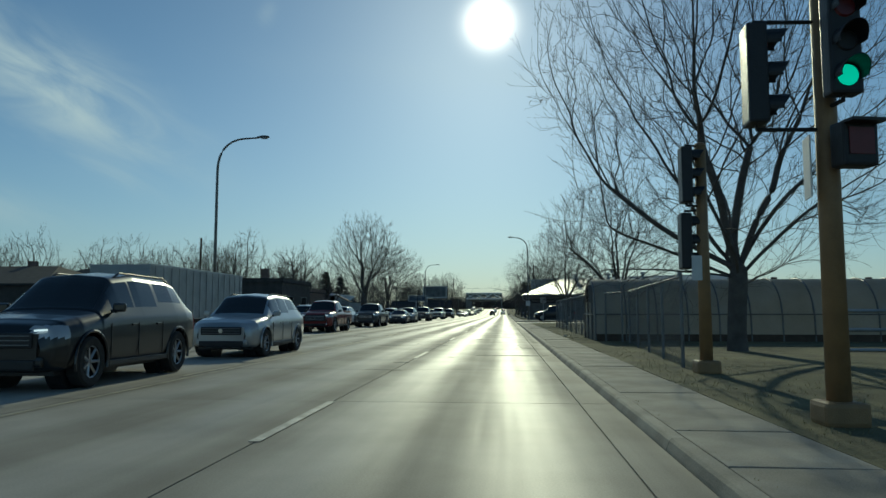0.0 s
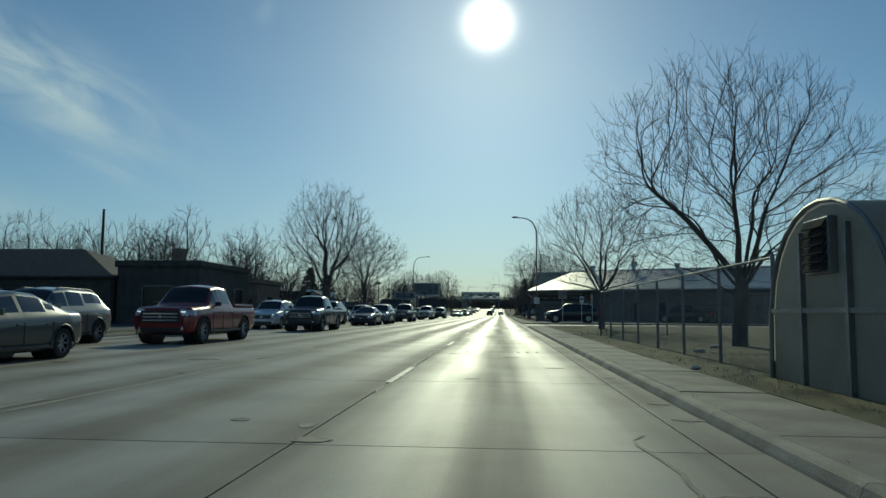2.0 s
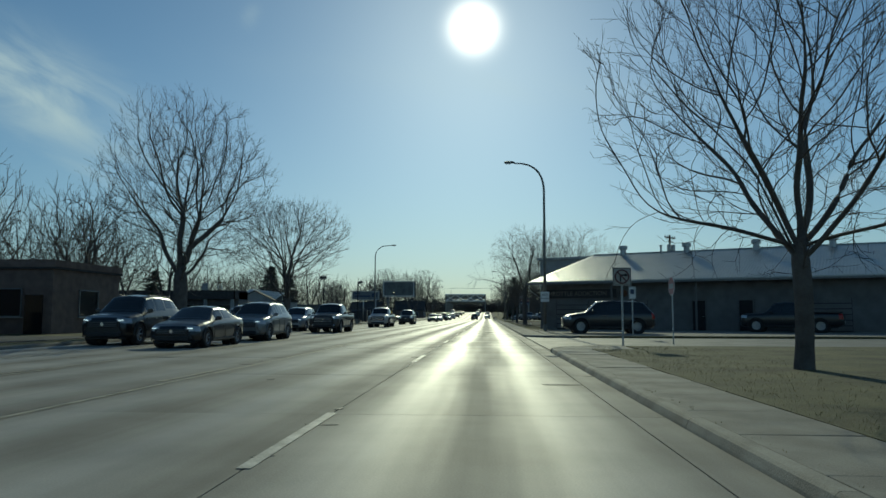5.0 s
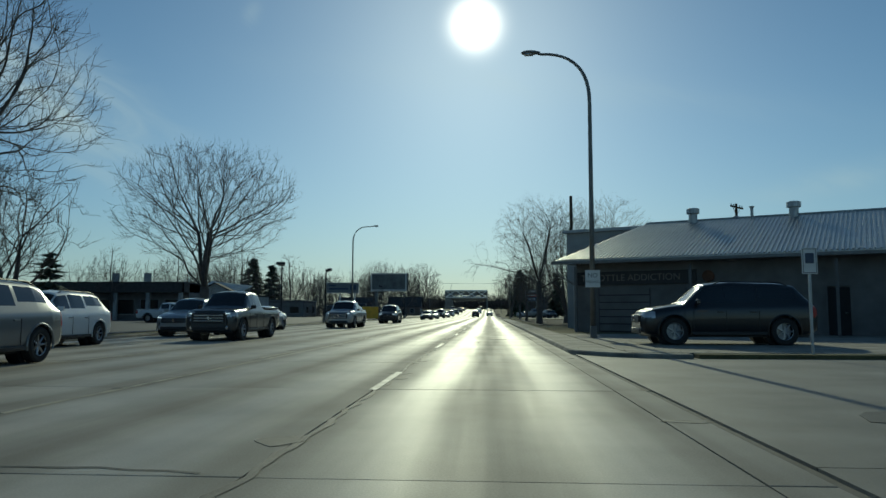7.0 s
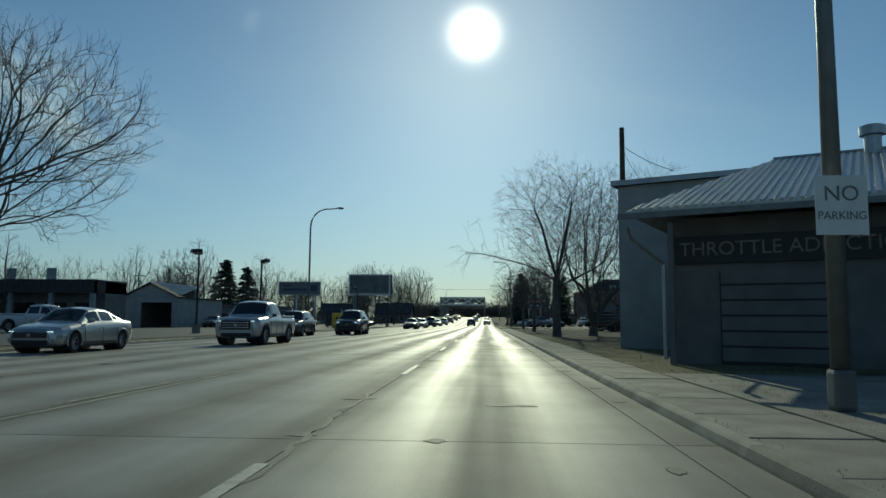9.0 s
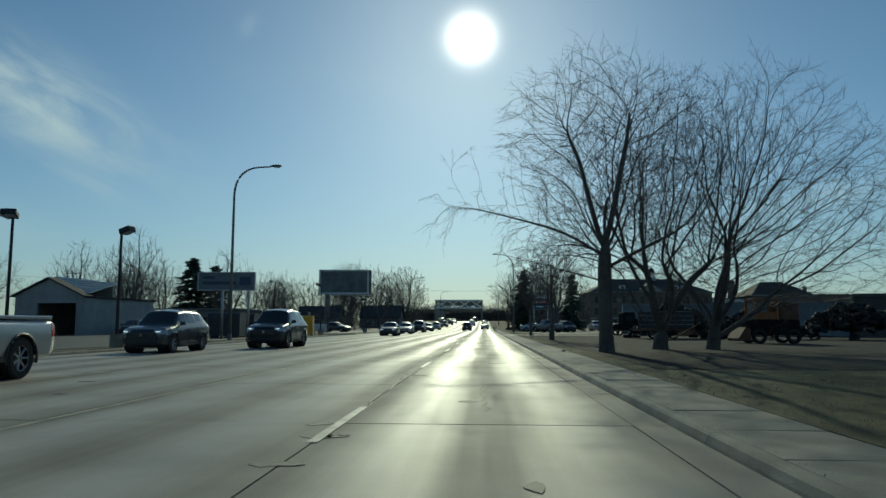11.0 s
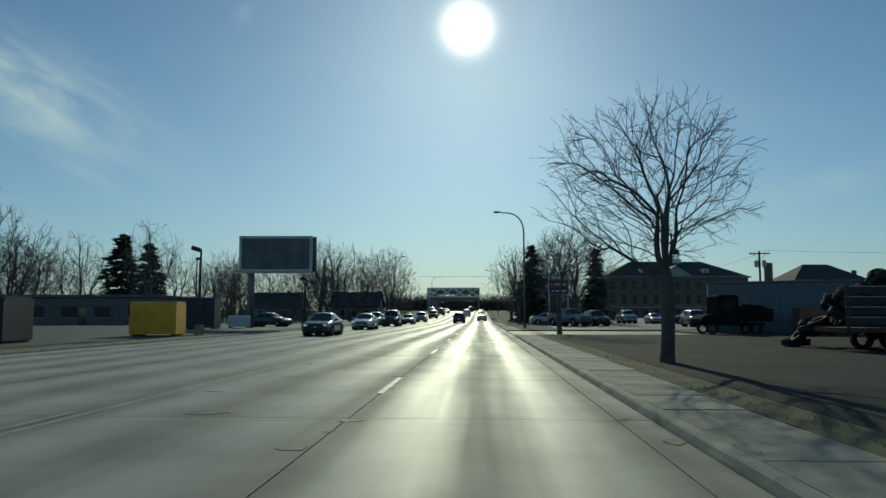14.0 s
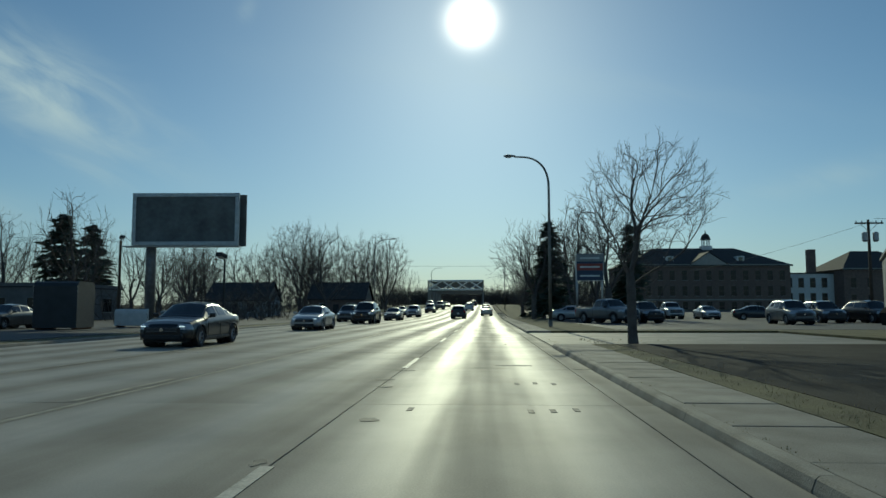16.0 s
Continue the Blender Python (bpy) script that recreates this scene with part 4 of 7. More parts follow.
def car_sections(kind):
    """The body's skin as a grid: rows along the length, each a half section from under the sill to the roof's middle."""
    rows = []
    for f, hw, sill, belt, high, cab in STATIONS[kind]:
        if cab:
            sec = [(0.0, sill), (hw * 0.86, sill), (hw * 0.97, sill + 0.1), (hw, sill + (belt - sill) * 0.5), (hw * 0.985, belt - 0.1), (hw * 0.94, belt), (cab, high - 0.09), (cab * 0.86, high - 0.02), (0.0, high + 0.02)]
        else:
            sec = [(0.0, sill), (hw * 0.86, sill), (hw * 0.97, sill + 0.1), (hw, sill + (belt - sill) * 0.5), (hw * 0.985, belt - 0.1), (hw * 0.94, belt), (hw * 0.84, high - 0.02), (hw * 0.6, high), (0.0, high + 0.015)]
        rows.append((f, sec))
    NU, sub = 96, (2, 3, 3, 4, 4, 6, 3, 7)
    fs = [r[0] for r in rows]
    grid = []
    us = sorted(set([k / NU for k in range(NU + 1)] + fs))
    for u in us:
        i = max(k for k in range(len(fs)) if fs[k] <= u + 1e-9)
        i = min(i, len(fs) - 2)
        t = (u - fs[i]) / (fs[i + 1] - fs[i])
        pts = [(a[0] + (b[0] - a[0]) * t, a[1] + (b[1] - a[1]) * t) for a, b in zip(rows[i][1], rows[i + 1][1])]
        line, tags = [], []
        for j, n in enumerate(sub):
            for q in range(n):
                w = q / n
                line.append((pts[j][0] + (pts[j + 1][0] - pts[j][0]) * w, pts[j][1] + (pts[j + 1][1] - pts[j][1]) * w))
                tags.append(j + w)
        line.append(pts[-1])
        tags.append(float(len(sub)))
        grid.append(line)
    g = np.array(grid)
    us = np.array(us)
    for _ in range(3):  # soften the creases
        h = g.copy()
        h[1:-1] = 0.25 * g[:-2] + 0.5 * g[1:-1] + 0.25 * g[2:]
        g = h.copy()
        g[:, 2:-1] = 0.25 * h[:, 1:-2] + 0.5 * h[:, 2:-1] + 0.25 * h[:, 3:]
        g[:, -1, 0] = 0.0
    return us, tags, g


# where the glass and lamps lie: (name, from, to along the length, from, to round the section)
GLASS = {
    "sedan": [("windscreen", 0.285, 0.412, 6.2, 8.1), ("side_window", 0.36, 0.515, 5.2, 5.95), ("side_window", 0.53, 0.69, 5.2, 5.95), ("side_window", 0.70, 0.76, 5.35, 5.9), ("rear_window", 0.7, 0.845, 6.2, 8.1)],
    "suv": [("windscreen", 0.255, 0.365, 6.2, 8.1), ("side_window", 0.32, 0.465, 5.2, 5.95), ("side_window", 0.48, 0.65, 5.2, 5.95), ("side_window", 0.67, 0.87, 5.3, 5.95), ("rear_window", 0.9, 0.962, 6.2, 8.1)],
    "pickup": [("windscreen", 0.258, 0.34, 6.2, 8.1), ("side_window", 0.305, 0.42, 5.2, 5.95), ("side_window", 0.435, 0.575, 5.2, 5.95), ("rear_window", 0.578, 0.612, 6.3, 8.1)],
    "van": [("windscreen", 0.15, 0.295, 6.2, 8.1), ("side_window", 0.24, 0.4, 5.2, 5.95), ("side_window", 0.42, 0.66, 5.2, 5.95), ("side_window", 0.68, 0.92, 5.2, 5.95), ("rear_window", 0.957, 0.987, 6.2, 8.1)],
}


def make_car(kind, colour, label, category, lamps=True):
    """A vehicle whose nose points along -y, its middle at the origin: one smooth skin cut into body, panes and lamps, then wheels and fittings."""
    L, W, H, wr, f0, f1 = SHAPES[kind]
    body_m = PAINTS[colour]
    top = thing(category.replace(" ", "_"), pose(0, 0, 0), label, category, "vehicles on the road")
    us, tags, g = car_sections(kind)
    hw = W / 2
    Y = lambda f: -L / 2 + f * L
    wy0, wy1 = Y(f0), Y(f1)
    lampz = STATIONS[kind][2][3]
    tailz = STATIONS[kind][-3][3]
    bins = {}

    def put(key, quad):
        bins.setdefault(key, []).append(quad)

    n, m = g.shape[0], g.shape[1]
    for i in range(n - 1):
        uc = (us[i] + us[i + 1]) / 2
        y0, y1 = Y(us[i]), Y(us[i + 1])
        for j in range(m - 1):
            vc = (tags[j] + tags[j + 1]) / 2
            (xa, za), (xb, zb), (xc, zc), (xd, zd) = g[i, j], g[i, j + 1], g[i + 1, j + 1], g[i + 1, j]
            xm, zm, ym = (xa + xb + xc + xd) / 4, (za + zb + zc + zd) / 4, (y0 + y1) / 2
            if xm > hw * 0.55 and zm < 1.2 and vc < 5 and min((ym - wy0) ** 2, (ym - wy1) ** 2) + (zm - wr) ** 2 < (wr + 0.06) ** 2:
                continue
            key = "body"
            for k, (nm, ua, ub, va, vb) in enumerate(GLASS[kind]):
                if ua < uc < ub and va < vc < vb:
                    key = (nm, k)
            for s in (1, -1):
                kk = key
                if isinstance(key, tuple) and key[0] == "side_window":
                    kk = (key[0], key[1], s)
                elif key == "body" and uc < 0.075 and abs(zm - lampz * 0.93) < 0.085 and xm > hw * 0.5:
                    kk = ("headlight", 0, s)
                elif key == "body" and uc > 0.955 and abs(zm - tailz * 0.85) < (0.08 if kind == "sedan" else 0.15) and xm > hw * 0.62:
                    kk = ("tail_light", 0, s)
                q = [(s * xa, y0, za), (s * xb, y0, zb), (s * xc, y1, zc), (s * xd, y1, zd)]
                put(kk, q if s > 0 else q[::-1])
    body = None
    for key in ["body"] + [k for k in bins if k != "body"]:
        quads = bins[key]
        index, vs, fs = {}, [], []
        for q in quads:
            ids = []
            for p in q:
                p = (round(p[0], 5) + 0.0, round(p[1], 5), round(p[2], 5))
                if p not in index:
                    index[p] = len(vs)
                    vs.append(p)
                ids.append(index[p])
            ids = list(dict.fromkeys(ids))
            if len(ids) > 2:
                fs.append(ids)
        nm = key if key == "body" else key[0]
        me = bpy.data.meshes.new(nm)
        me.from_pydata(vs, [], fs)
        material = body_m if nm == "body" else LENS if nm == "headlight" else REDLENS if nm == "tail_light" else GLASSDARK
        me.materials.append(material)
        me.shade_smooth()
        ob = new(nm, me)
        ob.parent = top if nm == "body" else body
        if nm == "body":
            body = ob
        if nm == "headlight" and lamps:
            s = key[2]
            xs, zs = [abs(v[0]) for v in vs], [v[2] for v in vs]
            ym = min(v[1] for v in vs)
            part("running_light", tube(NEWBM(), [(s * hw * 0.58, ym + 0.0, lampz * 0.95), (s * hw * 0.76, ym + 0.04, lampz * 0.96)], 0.014, 6), LED, ob)
    belt = STATIONS[kind][5][3]
    nose = STATIONS[kind][2]
    # nose and ends close the skin
    for f, st in ((0.0, STATIONS[kind][0]), (1.0, STATIONS[kind][-1])):
        _, w, z0, z1, z2, _ = st
        part("end_panel", box(NEWBM(), (0, Y(f) + (0.03 if f == 0 else -0.03), (z0 + z2) / 2), (w * 1.86, 0.1, (z2 - z0) * 0.98), 0, 0.02), body_m, body)
    part("grille", box(NEWBM(), (0, Y(0.0) - 0.02, nose[3] * 0.8), (hw * (1.15 if kind != "pickup" else 1.25), 0.06, nose[3] * (0.24 if kind != "pickup" else 0.36)), 0, 0.025), BLACK, body)
    for k in range(3):
        part("grille_slat", box(NEWBM(), (0, Y(0.0) - 0.052, nose[3] * (0.73 + 0.07 * k)), (hw * 1.08, 0.012, 0.014)), FENCESTEEL, body)
    part("badge", tube(NEWBM(), [(0, Y(0.0) - 0.05, nose[3] * 0.8), (0, Y(0.0) - 0.07, nose[3] * 0.8)], 0.06, 12), CHROME, body)
    if kind == "pickup":
        for k in range(3):
            part("grille_bar", box(NEWBM(), (0, Y(0.0) - 0.055, nose[3] * (0.7 + 0.1 * k)), (hw * 1.1, 0.03, 0.035), 0, 0.008), CHROME, body)
    part("bumper", box(NEWBM(), (0, Y(0.01), nose[2] + 0.17), (W * 0.72, 0.14, 0.15), 0, 0.05), body_m if kind != "pickup" else CHROME, body)
    part("air_intake", box(NEWBM(), (0, Y(0.008) - 0.06, nose[2] + 0.13), (W * 0.62, 0.06, 0.15), 0, 0.03), BLACK, body)
    part("rear_bumper", box(NEWBM(), (0, Y(0.99), nose[2] + 0.24), (W * 0.74, 0.14, 0.17), 0, 0.05), body_m if kind != "pickup" else CHROME, body)
    part("number_plate", box(NEWBM(), (0, Y(1.0) + 0.05, 0.68), (0.3, 0.02, 0.15)), WHITE, body)
    part("underbody", box(NEWBM(), (0, 0, nose[2] + 0.03), (W * 0.75, L * 0.9, 0.12)), BLACK, body)
    seams = {"sedan": (0.3, 0.525, 0.72), "suv": (0.29, 0.475, 0.66), "pickup": (0.285, 0.43, 0.585), "van": (0.2, 0.41, 0.67)}[kind]
    for s in (1, -1):
        part("mirror", box(NEWBM(), (s * (hw + 0.06), Y(STATIONS[kind][4][0] + 0.07), belt + 0.1), (0.2, 0.1, 0.14), 0, 0.035), body_m if kind != "pickup" else BLACK, body)
        part("mirror_arm", box(NEWBM(), (s * (hw - 0.03), Y(STATIONS[kind][4][0] + 0.07), belt + 0.04), (0.1, 0.05, 0.05)), BLACK, body)
        for f in seams:
            part("door_seam", box(NEWBM(), (s * (hw - 0.004), Y(f), belt * 0.62), (0.012, 0.012, belt * 0.5)), BLACK, body)
        for f in seams[1:]:
            part("door_handle", box(NEWBM(), (s * (hw + 0.002), Y(f) - 0.16, belt - 0.17), (0.03, 0.18, 0.035), 0, 0.01), body_m if colour != "white" else CHROME, body)
        part("sill_trim", box(NEWBM(), (s * (hw - 0.02), (wy0 + wy1) / 2, nose[2] + 0.08), (0.05, (wy1 - wy0) - 2 * wr - 0.2, 0.09), 0, 0.015), BLACK, body)
        for wy in (wy0, wy1):
            arc = [math.radians(-14 + 208 * k / 16) for k in range(17)]
            pts = [(s * (hw - 0.012), wy + (wr + 0.075) * math.cos(t), wr + (wr + 0.075) * math.sin(t)) for t in arc]
            part("wheel_arch", tube(NEWBM(), pts, 0.024, 6), body_m if kind != "pickup" else BLACK, body)
            bm = NEWBM()
            tube(bm, [(s * (hw - 0.5), wy, wr + 0.02), (s * (hw - 0.24), wy, wr + 0.02)], wr + 0.1, 18)
            part("wheel_well", bm, BLACK, body)
            ty, rm = wheel_meshes(wr)
            wh = share("wheel", ty, top, pose(s * (hw - 0.12), wy, wr, 0, 0, 0 if s > 0 else 180))
            share("rim", rm, wh, pose(0, 0, 0))
    if kind == "pickup":
        part("truck_bed", box(NEWBM(), (0, Y(0.8), 1.225), (W * 0.8, L * 0.32, 0.02)), BLACK, body)
        for s in (1, -1):
            part("bed_rail", box(NEWBM(), (s * hw * 0.9, Y(0.8), 1.25), (0.1, L * 0.34, 0.07), 0, 0.02), body_m, body)
        part("tailgate", box(NEWBM(), (0, Y(0.985), 1.24), (W * 0.86, 0.08, 0.09), 0, 0.02), body_m, body)
    if kind == "suv":
        for s in (1, -1):
            part("roof_rail", tube(NEWBM(), [(s * 0.57, Y(0.42), H - 0.09), (s * 0.57, Y(0.46), H - 0.01), (s * 0.57, Y(0.8), H - 0.03), (s * 0.57, Y(0.85), H - 0.12)], 0.018, 6), BLACK, body)
    return top


CAR_LABEL = {"sedan": ("sedan", "saloon car"), "suv": ("sport utility vehicle", "suv"), "pickup": ("crew-cab pickup truck", "pickup truck"), "van": ("passenger van", "van")}


def car(kind, colour, x, y, facing=0, where="in the oncoming lanes", lamps=True):
    """Builds the first of a kind and colour, and copies it after that. facing 0: towards -y."""
    z = rise(y) + 0.008
    m = pose(x, y, z if x > -15.3 and x < 2.2 else VERGE + rise(y) + 0.012, 0, 0, facing)
    key = (kind, colour, lamps)
    words, cat = CAR_LABEL[kind]
    if key in built:
        ob = copy_thing(built[key], m)
    else:
        ob = built[key] = make_car(kind, colour, "", cat, lamps)
        ob.matrix_basis = m
    return tagged(ob, "%s %s with dark windows %s" % (colour, words, where), cat, "vehicles on the road")


TURN_X, INNER, OUTER = -6.9, -10.4, -13.8
big = car("suv", "black", TURN_X + 0.05, 13.1, where="waiting in the turn lane")
big.scale = (1.03, 1.03, 1.1)
car("suv", "silver", TURN_X + 0.2, 21.2, 0, "waiting in the turn lane", False)
for kind, colour, x, y in (("sedan", "charcoal", INNER, 34.3), ("pickup", "red", INNER, 45.0), ("pickup", "charcoal", INNER, 60.5), ("sedan", "black", INNER, 76.6), ("suv", "grey", INNER, 83.6), ("pickup", "charcoal", INNER, 99.4),
                           ("pickup", "silver", INNER, 122.5), ("suv", "charcoal", OUTER + 0.6, 139.5), ("suv", "black", INNER, 146.0), ("sedan", "black", INNER + 0.3, 187.6), ("sedan", "silver", INNER, 206.5),
                           ("suv", "black", INNER, 226.0), ("sedan", "charcoal", INNER, 245.0), ("suv", "silver", INNER, 268.0), ("suv", "charcoal", INNER, 300.0), ("pickup", "charcoal", INNER, 330), ("sedan", "black", INNER, 360),
                           ("suv", "grey", OUTER, 41.5), ("suv", "silver", OUTER, 52.5), ("suv", "white", OUTER, 64.0), ("suv", "black", OUTER, 78.5), ("suv", "white", OUTER, 92.0), ("suv", "silver", OUTER, 103.5), ("sedan", "silver", OUTER, 113.6),
                           ("suv", "grey", OUTER, 236.0), ("sedan", "grey", OUTER, 282.0), ("pickup", "silver", OUTER, 345)):
    car(kind, colour, x, y)
for kind, colour, x, y in (("sedan", "silver", 0.2, 276.0), ("suv", "charcoal", -3.4, 256.0), ("suv", "white", -3.4, 318.0), ("sedan", "charcoal", 0.2, 335.0), ("suv", "black", -3.4, 380.0)):
    car(kind, colour, x, y, 180, "driving towards the bridge", False)
big = car("suv", "black", 7.1, 93.2, -90, "standing before the shop", False)
big.scale = (1.05, 1.08, 1.1)
car("pickup", "black", 19.25, 97.35, -117.5, "parked along the shop wall", False)
for kind, colour, x, y, f in (("pickup", "white", -31.2, 139.0, 90), ("sedan", "black", -34.2, 179.0, 8), ("sedan", "charcoal", -28.4, 204.5, 0), ("sedan", "charcoal", -22.0, 216.0, 70),
                              ("suv", "grey", 21.7, 216.0, 0), ("suv", "charcoal", 26.4, 221.5, 0), ("suv", "black", 29.8, 221.0, 8), ("pickup", "white", 20.9, 246.5, 0), ("sedan", "silver", 24.0, 243.0, 0), ("sedan", "charcoal", 27.5, 238.0, 80),
                              ("pickup", "grey", 9.6, 221.0, 30), ("suv", "black", 12.6, 222.0, 12), ("sedan", "silver", 8.5, 232.0, 90)):
    car(kind, colour, x, y, f, "parked on the asphalt lot", False)


def box_trailer(m):
    top = thing("box_truck", m, "grey box truck with a plain ribbed body", "truck", "vehicles on the road")
    b = part("cargo_body", box(NEWBM(), (0, 0.8, 1.95), (2.4, 9.6, 2.1), 0, 0.04), TRAILER, top)
    part("roof_rail", box(NEWBM(), (1.2, 0.8, 2.99), (0.06, 9.64, 0.08)), STEEL, b)
    part("roof_rail", box(NEWBM(), (-1.2, 0.8, 2.99), (0.06, 9.64, 0.08)), STEEL, b)
    for k in range(14):
        part("side_rib", box(NEWBM(), (1.215, -3.6 + 0.68 * k, 1.95), (0.03, 0.05, 2.0)), TRAILER, b)
    c = NEWBM()
    loft(c, [[(-1.05, -4.2, 0.6), (1.05, -4.2, 0.6), (1.05, -4.2, 2.5), (-1.05, -4.2, 2.5)], [(-1.05, -5.2, 0.6), (1.05, -5.2, 0.6), (1.0, -4.85, 2.3), (-1.0, -4.85, 2.3)], [(-1.0, -6.3, 0.62), (1.0, -6.3, 0.62), (0.92, -6.2, 1.35), (-0.92, -6.2, 1.35)]])
    cab = part("cab", c, PAINTS["white"], top)
    part("windscreen", poly(NEWBM(), [(-0.9, -5.25, 1.5), (0.9, -5.25, 1.5), (0.85, -4.92, 2.2), (-0.85, -4.92, 2.2)], (0, -0.02, 0.005)), GLASSDARK, cab)
    part("chassis", box(NEWBM(), (0, 0, 0.7), (0.9, 11, 0.22)), BLACK, top)
    ty, rm = wheel_meshes(0.48)
    for s in (1, -1):
        for y in (-5.0, 2.6, 3.9):
            w = share("wheel", ty, top, pose(s * 1.05, y, 0.48, 0, 0, 0 if s > 0 else 180))
            share("rim", rm, w, pose(0, 0, 0))
    return top


box_trailer(pose(OUTER, 30.5, 0.008))


# ---- street lamps, signals, poles and signs ----
def street_lamp(x, y, side, h=11.35, reach=3.0, z0=G):
    """A tall curved pole whose arm ends in a cobra-head lamp over the road. side +1: the arm points to +x."""
    top = thing("street_lamp", pose(x, y, z0), "tall grey curved street lamp with a cobra head", "street lamp", "street lamps")
    base = part("base", box(NEWBM(), (0, 0, 0.25), (0.24, 0.24, 0.46), 0, 0.05), LAMPPOST, top)
    pts, rad = [(0, 0, 0.3), (0, 0, h * 0.45), (0, 0, h - 2.1)], [0.11, 0.09, 0.075]
    for k in range(1, 13):
        a = k / 12 * math.pi / 2
        pts.append((side * 1.9 * (1 - max(math.cos(a), 0.0) ** 0.8), 0, h - 2.1 + 2.05 * math.sin(a) ** 0.8))
        rad.append(0.075 - 0.025 * k / 12)
    pts.append((side * (reach - 0.55), 0, h - 0.02))
    rad.append(0.045)
    part("pole", tube(NEWBM(), pts, rad, 10), LAMPPOST, top, smooth=True)
    bm = NEWBM()
    secs = []
    for f, w, t in ((0.0, 0.06, 0.06), (0.12, 0.09, 0.08), (0.35, 0.16, 0.11), (0.65, 0.17, 0.12), (0.9, 0.12, 0.09), (1.0, 0.05, 0.04)):
        cx = side * (reach - 0.65 + 0.75 * f)
        secs.append([(cx, w * math.cos(q), h + t * (1.0 if math.sin(q) > 0 else 0.45) * math.sin(q)) for q in [k * math.pi / 5 for k in range(10)]])
    loft(bm, secs)
    head = part("lamp_head", bm, LAMPPOST, top, smooth=True)
    part("lens", box(NEWBM(), (side * (reach - 0.2), 0, h - 0.06), (0.36, 0.24, 0.05), 0, 0.02), LENS, head)
    return top


street_lamp(-16.1, 41.0, 1)
street_lamp(3.93, 98.3, -1, h=11.25, reach=2.56)
street_lamp(-16.3, 155.5, 1)
street_lamp(4.0, 207.9, -1, h=10.7, reach=2.7)
street_lamp(-16.2, 268.0, 1, z0=G + rise(268))
street_lamp(4.3, 322.0, -1, z0=G + rise(322))
street_lamp(-16.2, 380.0, 1, z0=G + rise(380))


def signal_head(parent, x, y, z, lit, turn=0):
    """Three lamps with visors in a black housing; lit: 0 red, 2 green, None dark or turned away."""
    body = part("signal_head", box(NEWBM(), (0, 0, 0), (0.31, 0.2, 1.03), 0, 0.03), BLACK, parent)
    body.matrix_basis = pose(x, y, z, 0, 0, turn)
    for k, dz in enumerate((0.34, 0.0, -0.34)):
        m = (GREENLIT if (lit == 2 and k == 2) else (REDDARK if k == 0 else BLACK))
        bm = NEWBM()
        tube(bm, [(0, -0.1, dz), (0, -0.12, dz)], [0.105, 0.09], 18)
        part("lens", bm, m, body)
        bm = NEWBM()
        n = 14
        rings = []
        for j in range(n + 1):
            t = math.pi * (-0.1 + 1.2 * j / n)
            front = -0.34 + 0.1 * (1 - math.sin(max(min(t, math.pi), 0)))
            rings.append([(r * math.cos(t), y, dz + r * math.sin(t)) for r, y in ((0.135, -0.1), (0.135, front), (0.128, front), (0.128, -0.1))])
        loft(bm, rings)
        part("visor", bm, BLACK, body)
    return body


def signal_pole(m, h, label, heads, ped=None, sign=None):
    top = thing("traffic_signal", m, label, "traffic signal", "traffic signals")
    part("base", box(NEWBM(), (0, 0, 0.12), (0.42, 0.42, 0.24), 0, 0.05), TANPOLE, top)
    part("pole", tube(NEWBM(), [(0, 0, 0.2), (0, 0, h)], [0.115, 0.1], 16), TANPOLE, top, "tan painted pole", smooth=True)
    part("cap", tube(NEWBM(), [(0, 0, h), (0, 0, h + 0.05), (0, 0, h + 0.09)], [0.115, 0.1, 0.02], 14), TANPOLE, top)
    for x, y, z, lit, turn in heads:
        b = signal_head(top, x, y, z, lit, turn)
        for dz in (0.56, -0.56):
            part("bracket", tube(NEWBM(), [(0, 0, z + dz), (x, y, z + dz), (x, y, z + dz * 0.9)], 0.022, 8), BLACK, top)
    if ped:
        x, y, z, turn = ped
        pd = part("pedestrian_signal", box(NEWBM(), (0, 0, 0), (0.36, 0.22, 0.44), 0, 0.03), BLACK, top)
        pd.matrix_basis = pose(x, y, z, 0, 0, turn)
        part("visor", box(NEWBM(), (0, -0.17, 0.2), (0.36, 0.16, 0.03)), BLACK, pd)
        part("symbol_panel", box(NEWBM(), (0, -0.115, 0.02), (0.26, 0.01, 0.26)), REDDARK, pd)
        part("bracket", tube(NEWBM(), [(0, 0, z + 0.1), (x, y, z + 0.1)], 0.022, 8), BLACK, top)
    if sign:
        x, y, z, w, hh, turn = sign
        sg = part("sign_plate", box(NEWBM(), (0, 0, 0), (w, 0.015, hh), 0, 0.004), WHITE, top, "white sign plate seen edge on")
        sg.matrix_basis = pose(x, y, z, 0, 0, turn)
    return top


signal_pole(pose(3.93, 7.9, G), 4.7, "tan traffic signal pole with a lit green lamp", [(0.05, -0.28, 3.72, 2, 4), (-0.7, -0.05, 3.5, None, 86)], (0.14, -0.25, 2.72, 12), (-0.2, 0, 2.55, 0.3, 0.62, 80))
signal_pole(pose(4.3, 13.9, G), 4.15, "tan traffic signal pole with heads turned to the crossing", [(-0.3, -0.1, 3.6, None, 90), (-0.3, 0.05, 2.4, None, 90)], None, (-0.12, -0.1, 1.9, 0.24, 0.45, 10))


SIGNPINK = mat("faded_red_sign_face", (0.42, 0.2, 0.19), 0.55, vary=0.15, scale=5)
RINGRED = mat("dark_faded_red_print", (0.13, 0.06, 0.055), 0.6, vary=0.2, scale=9)


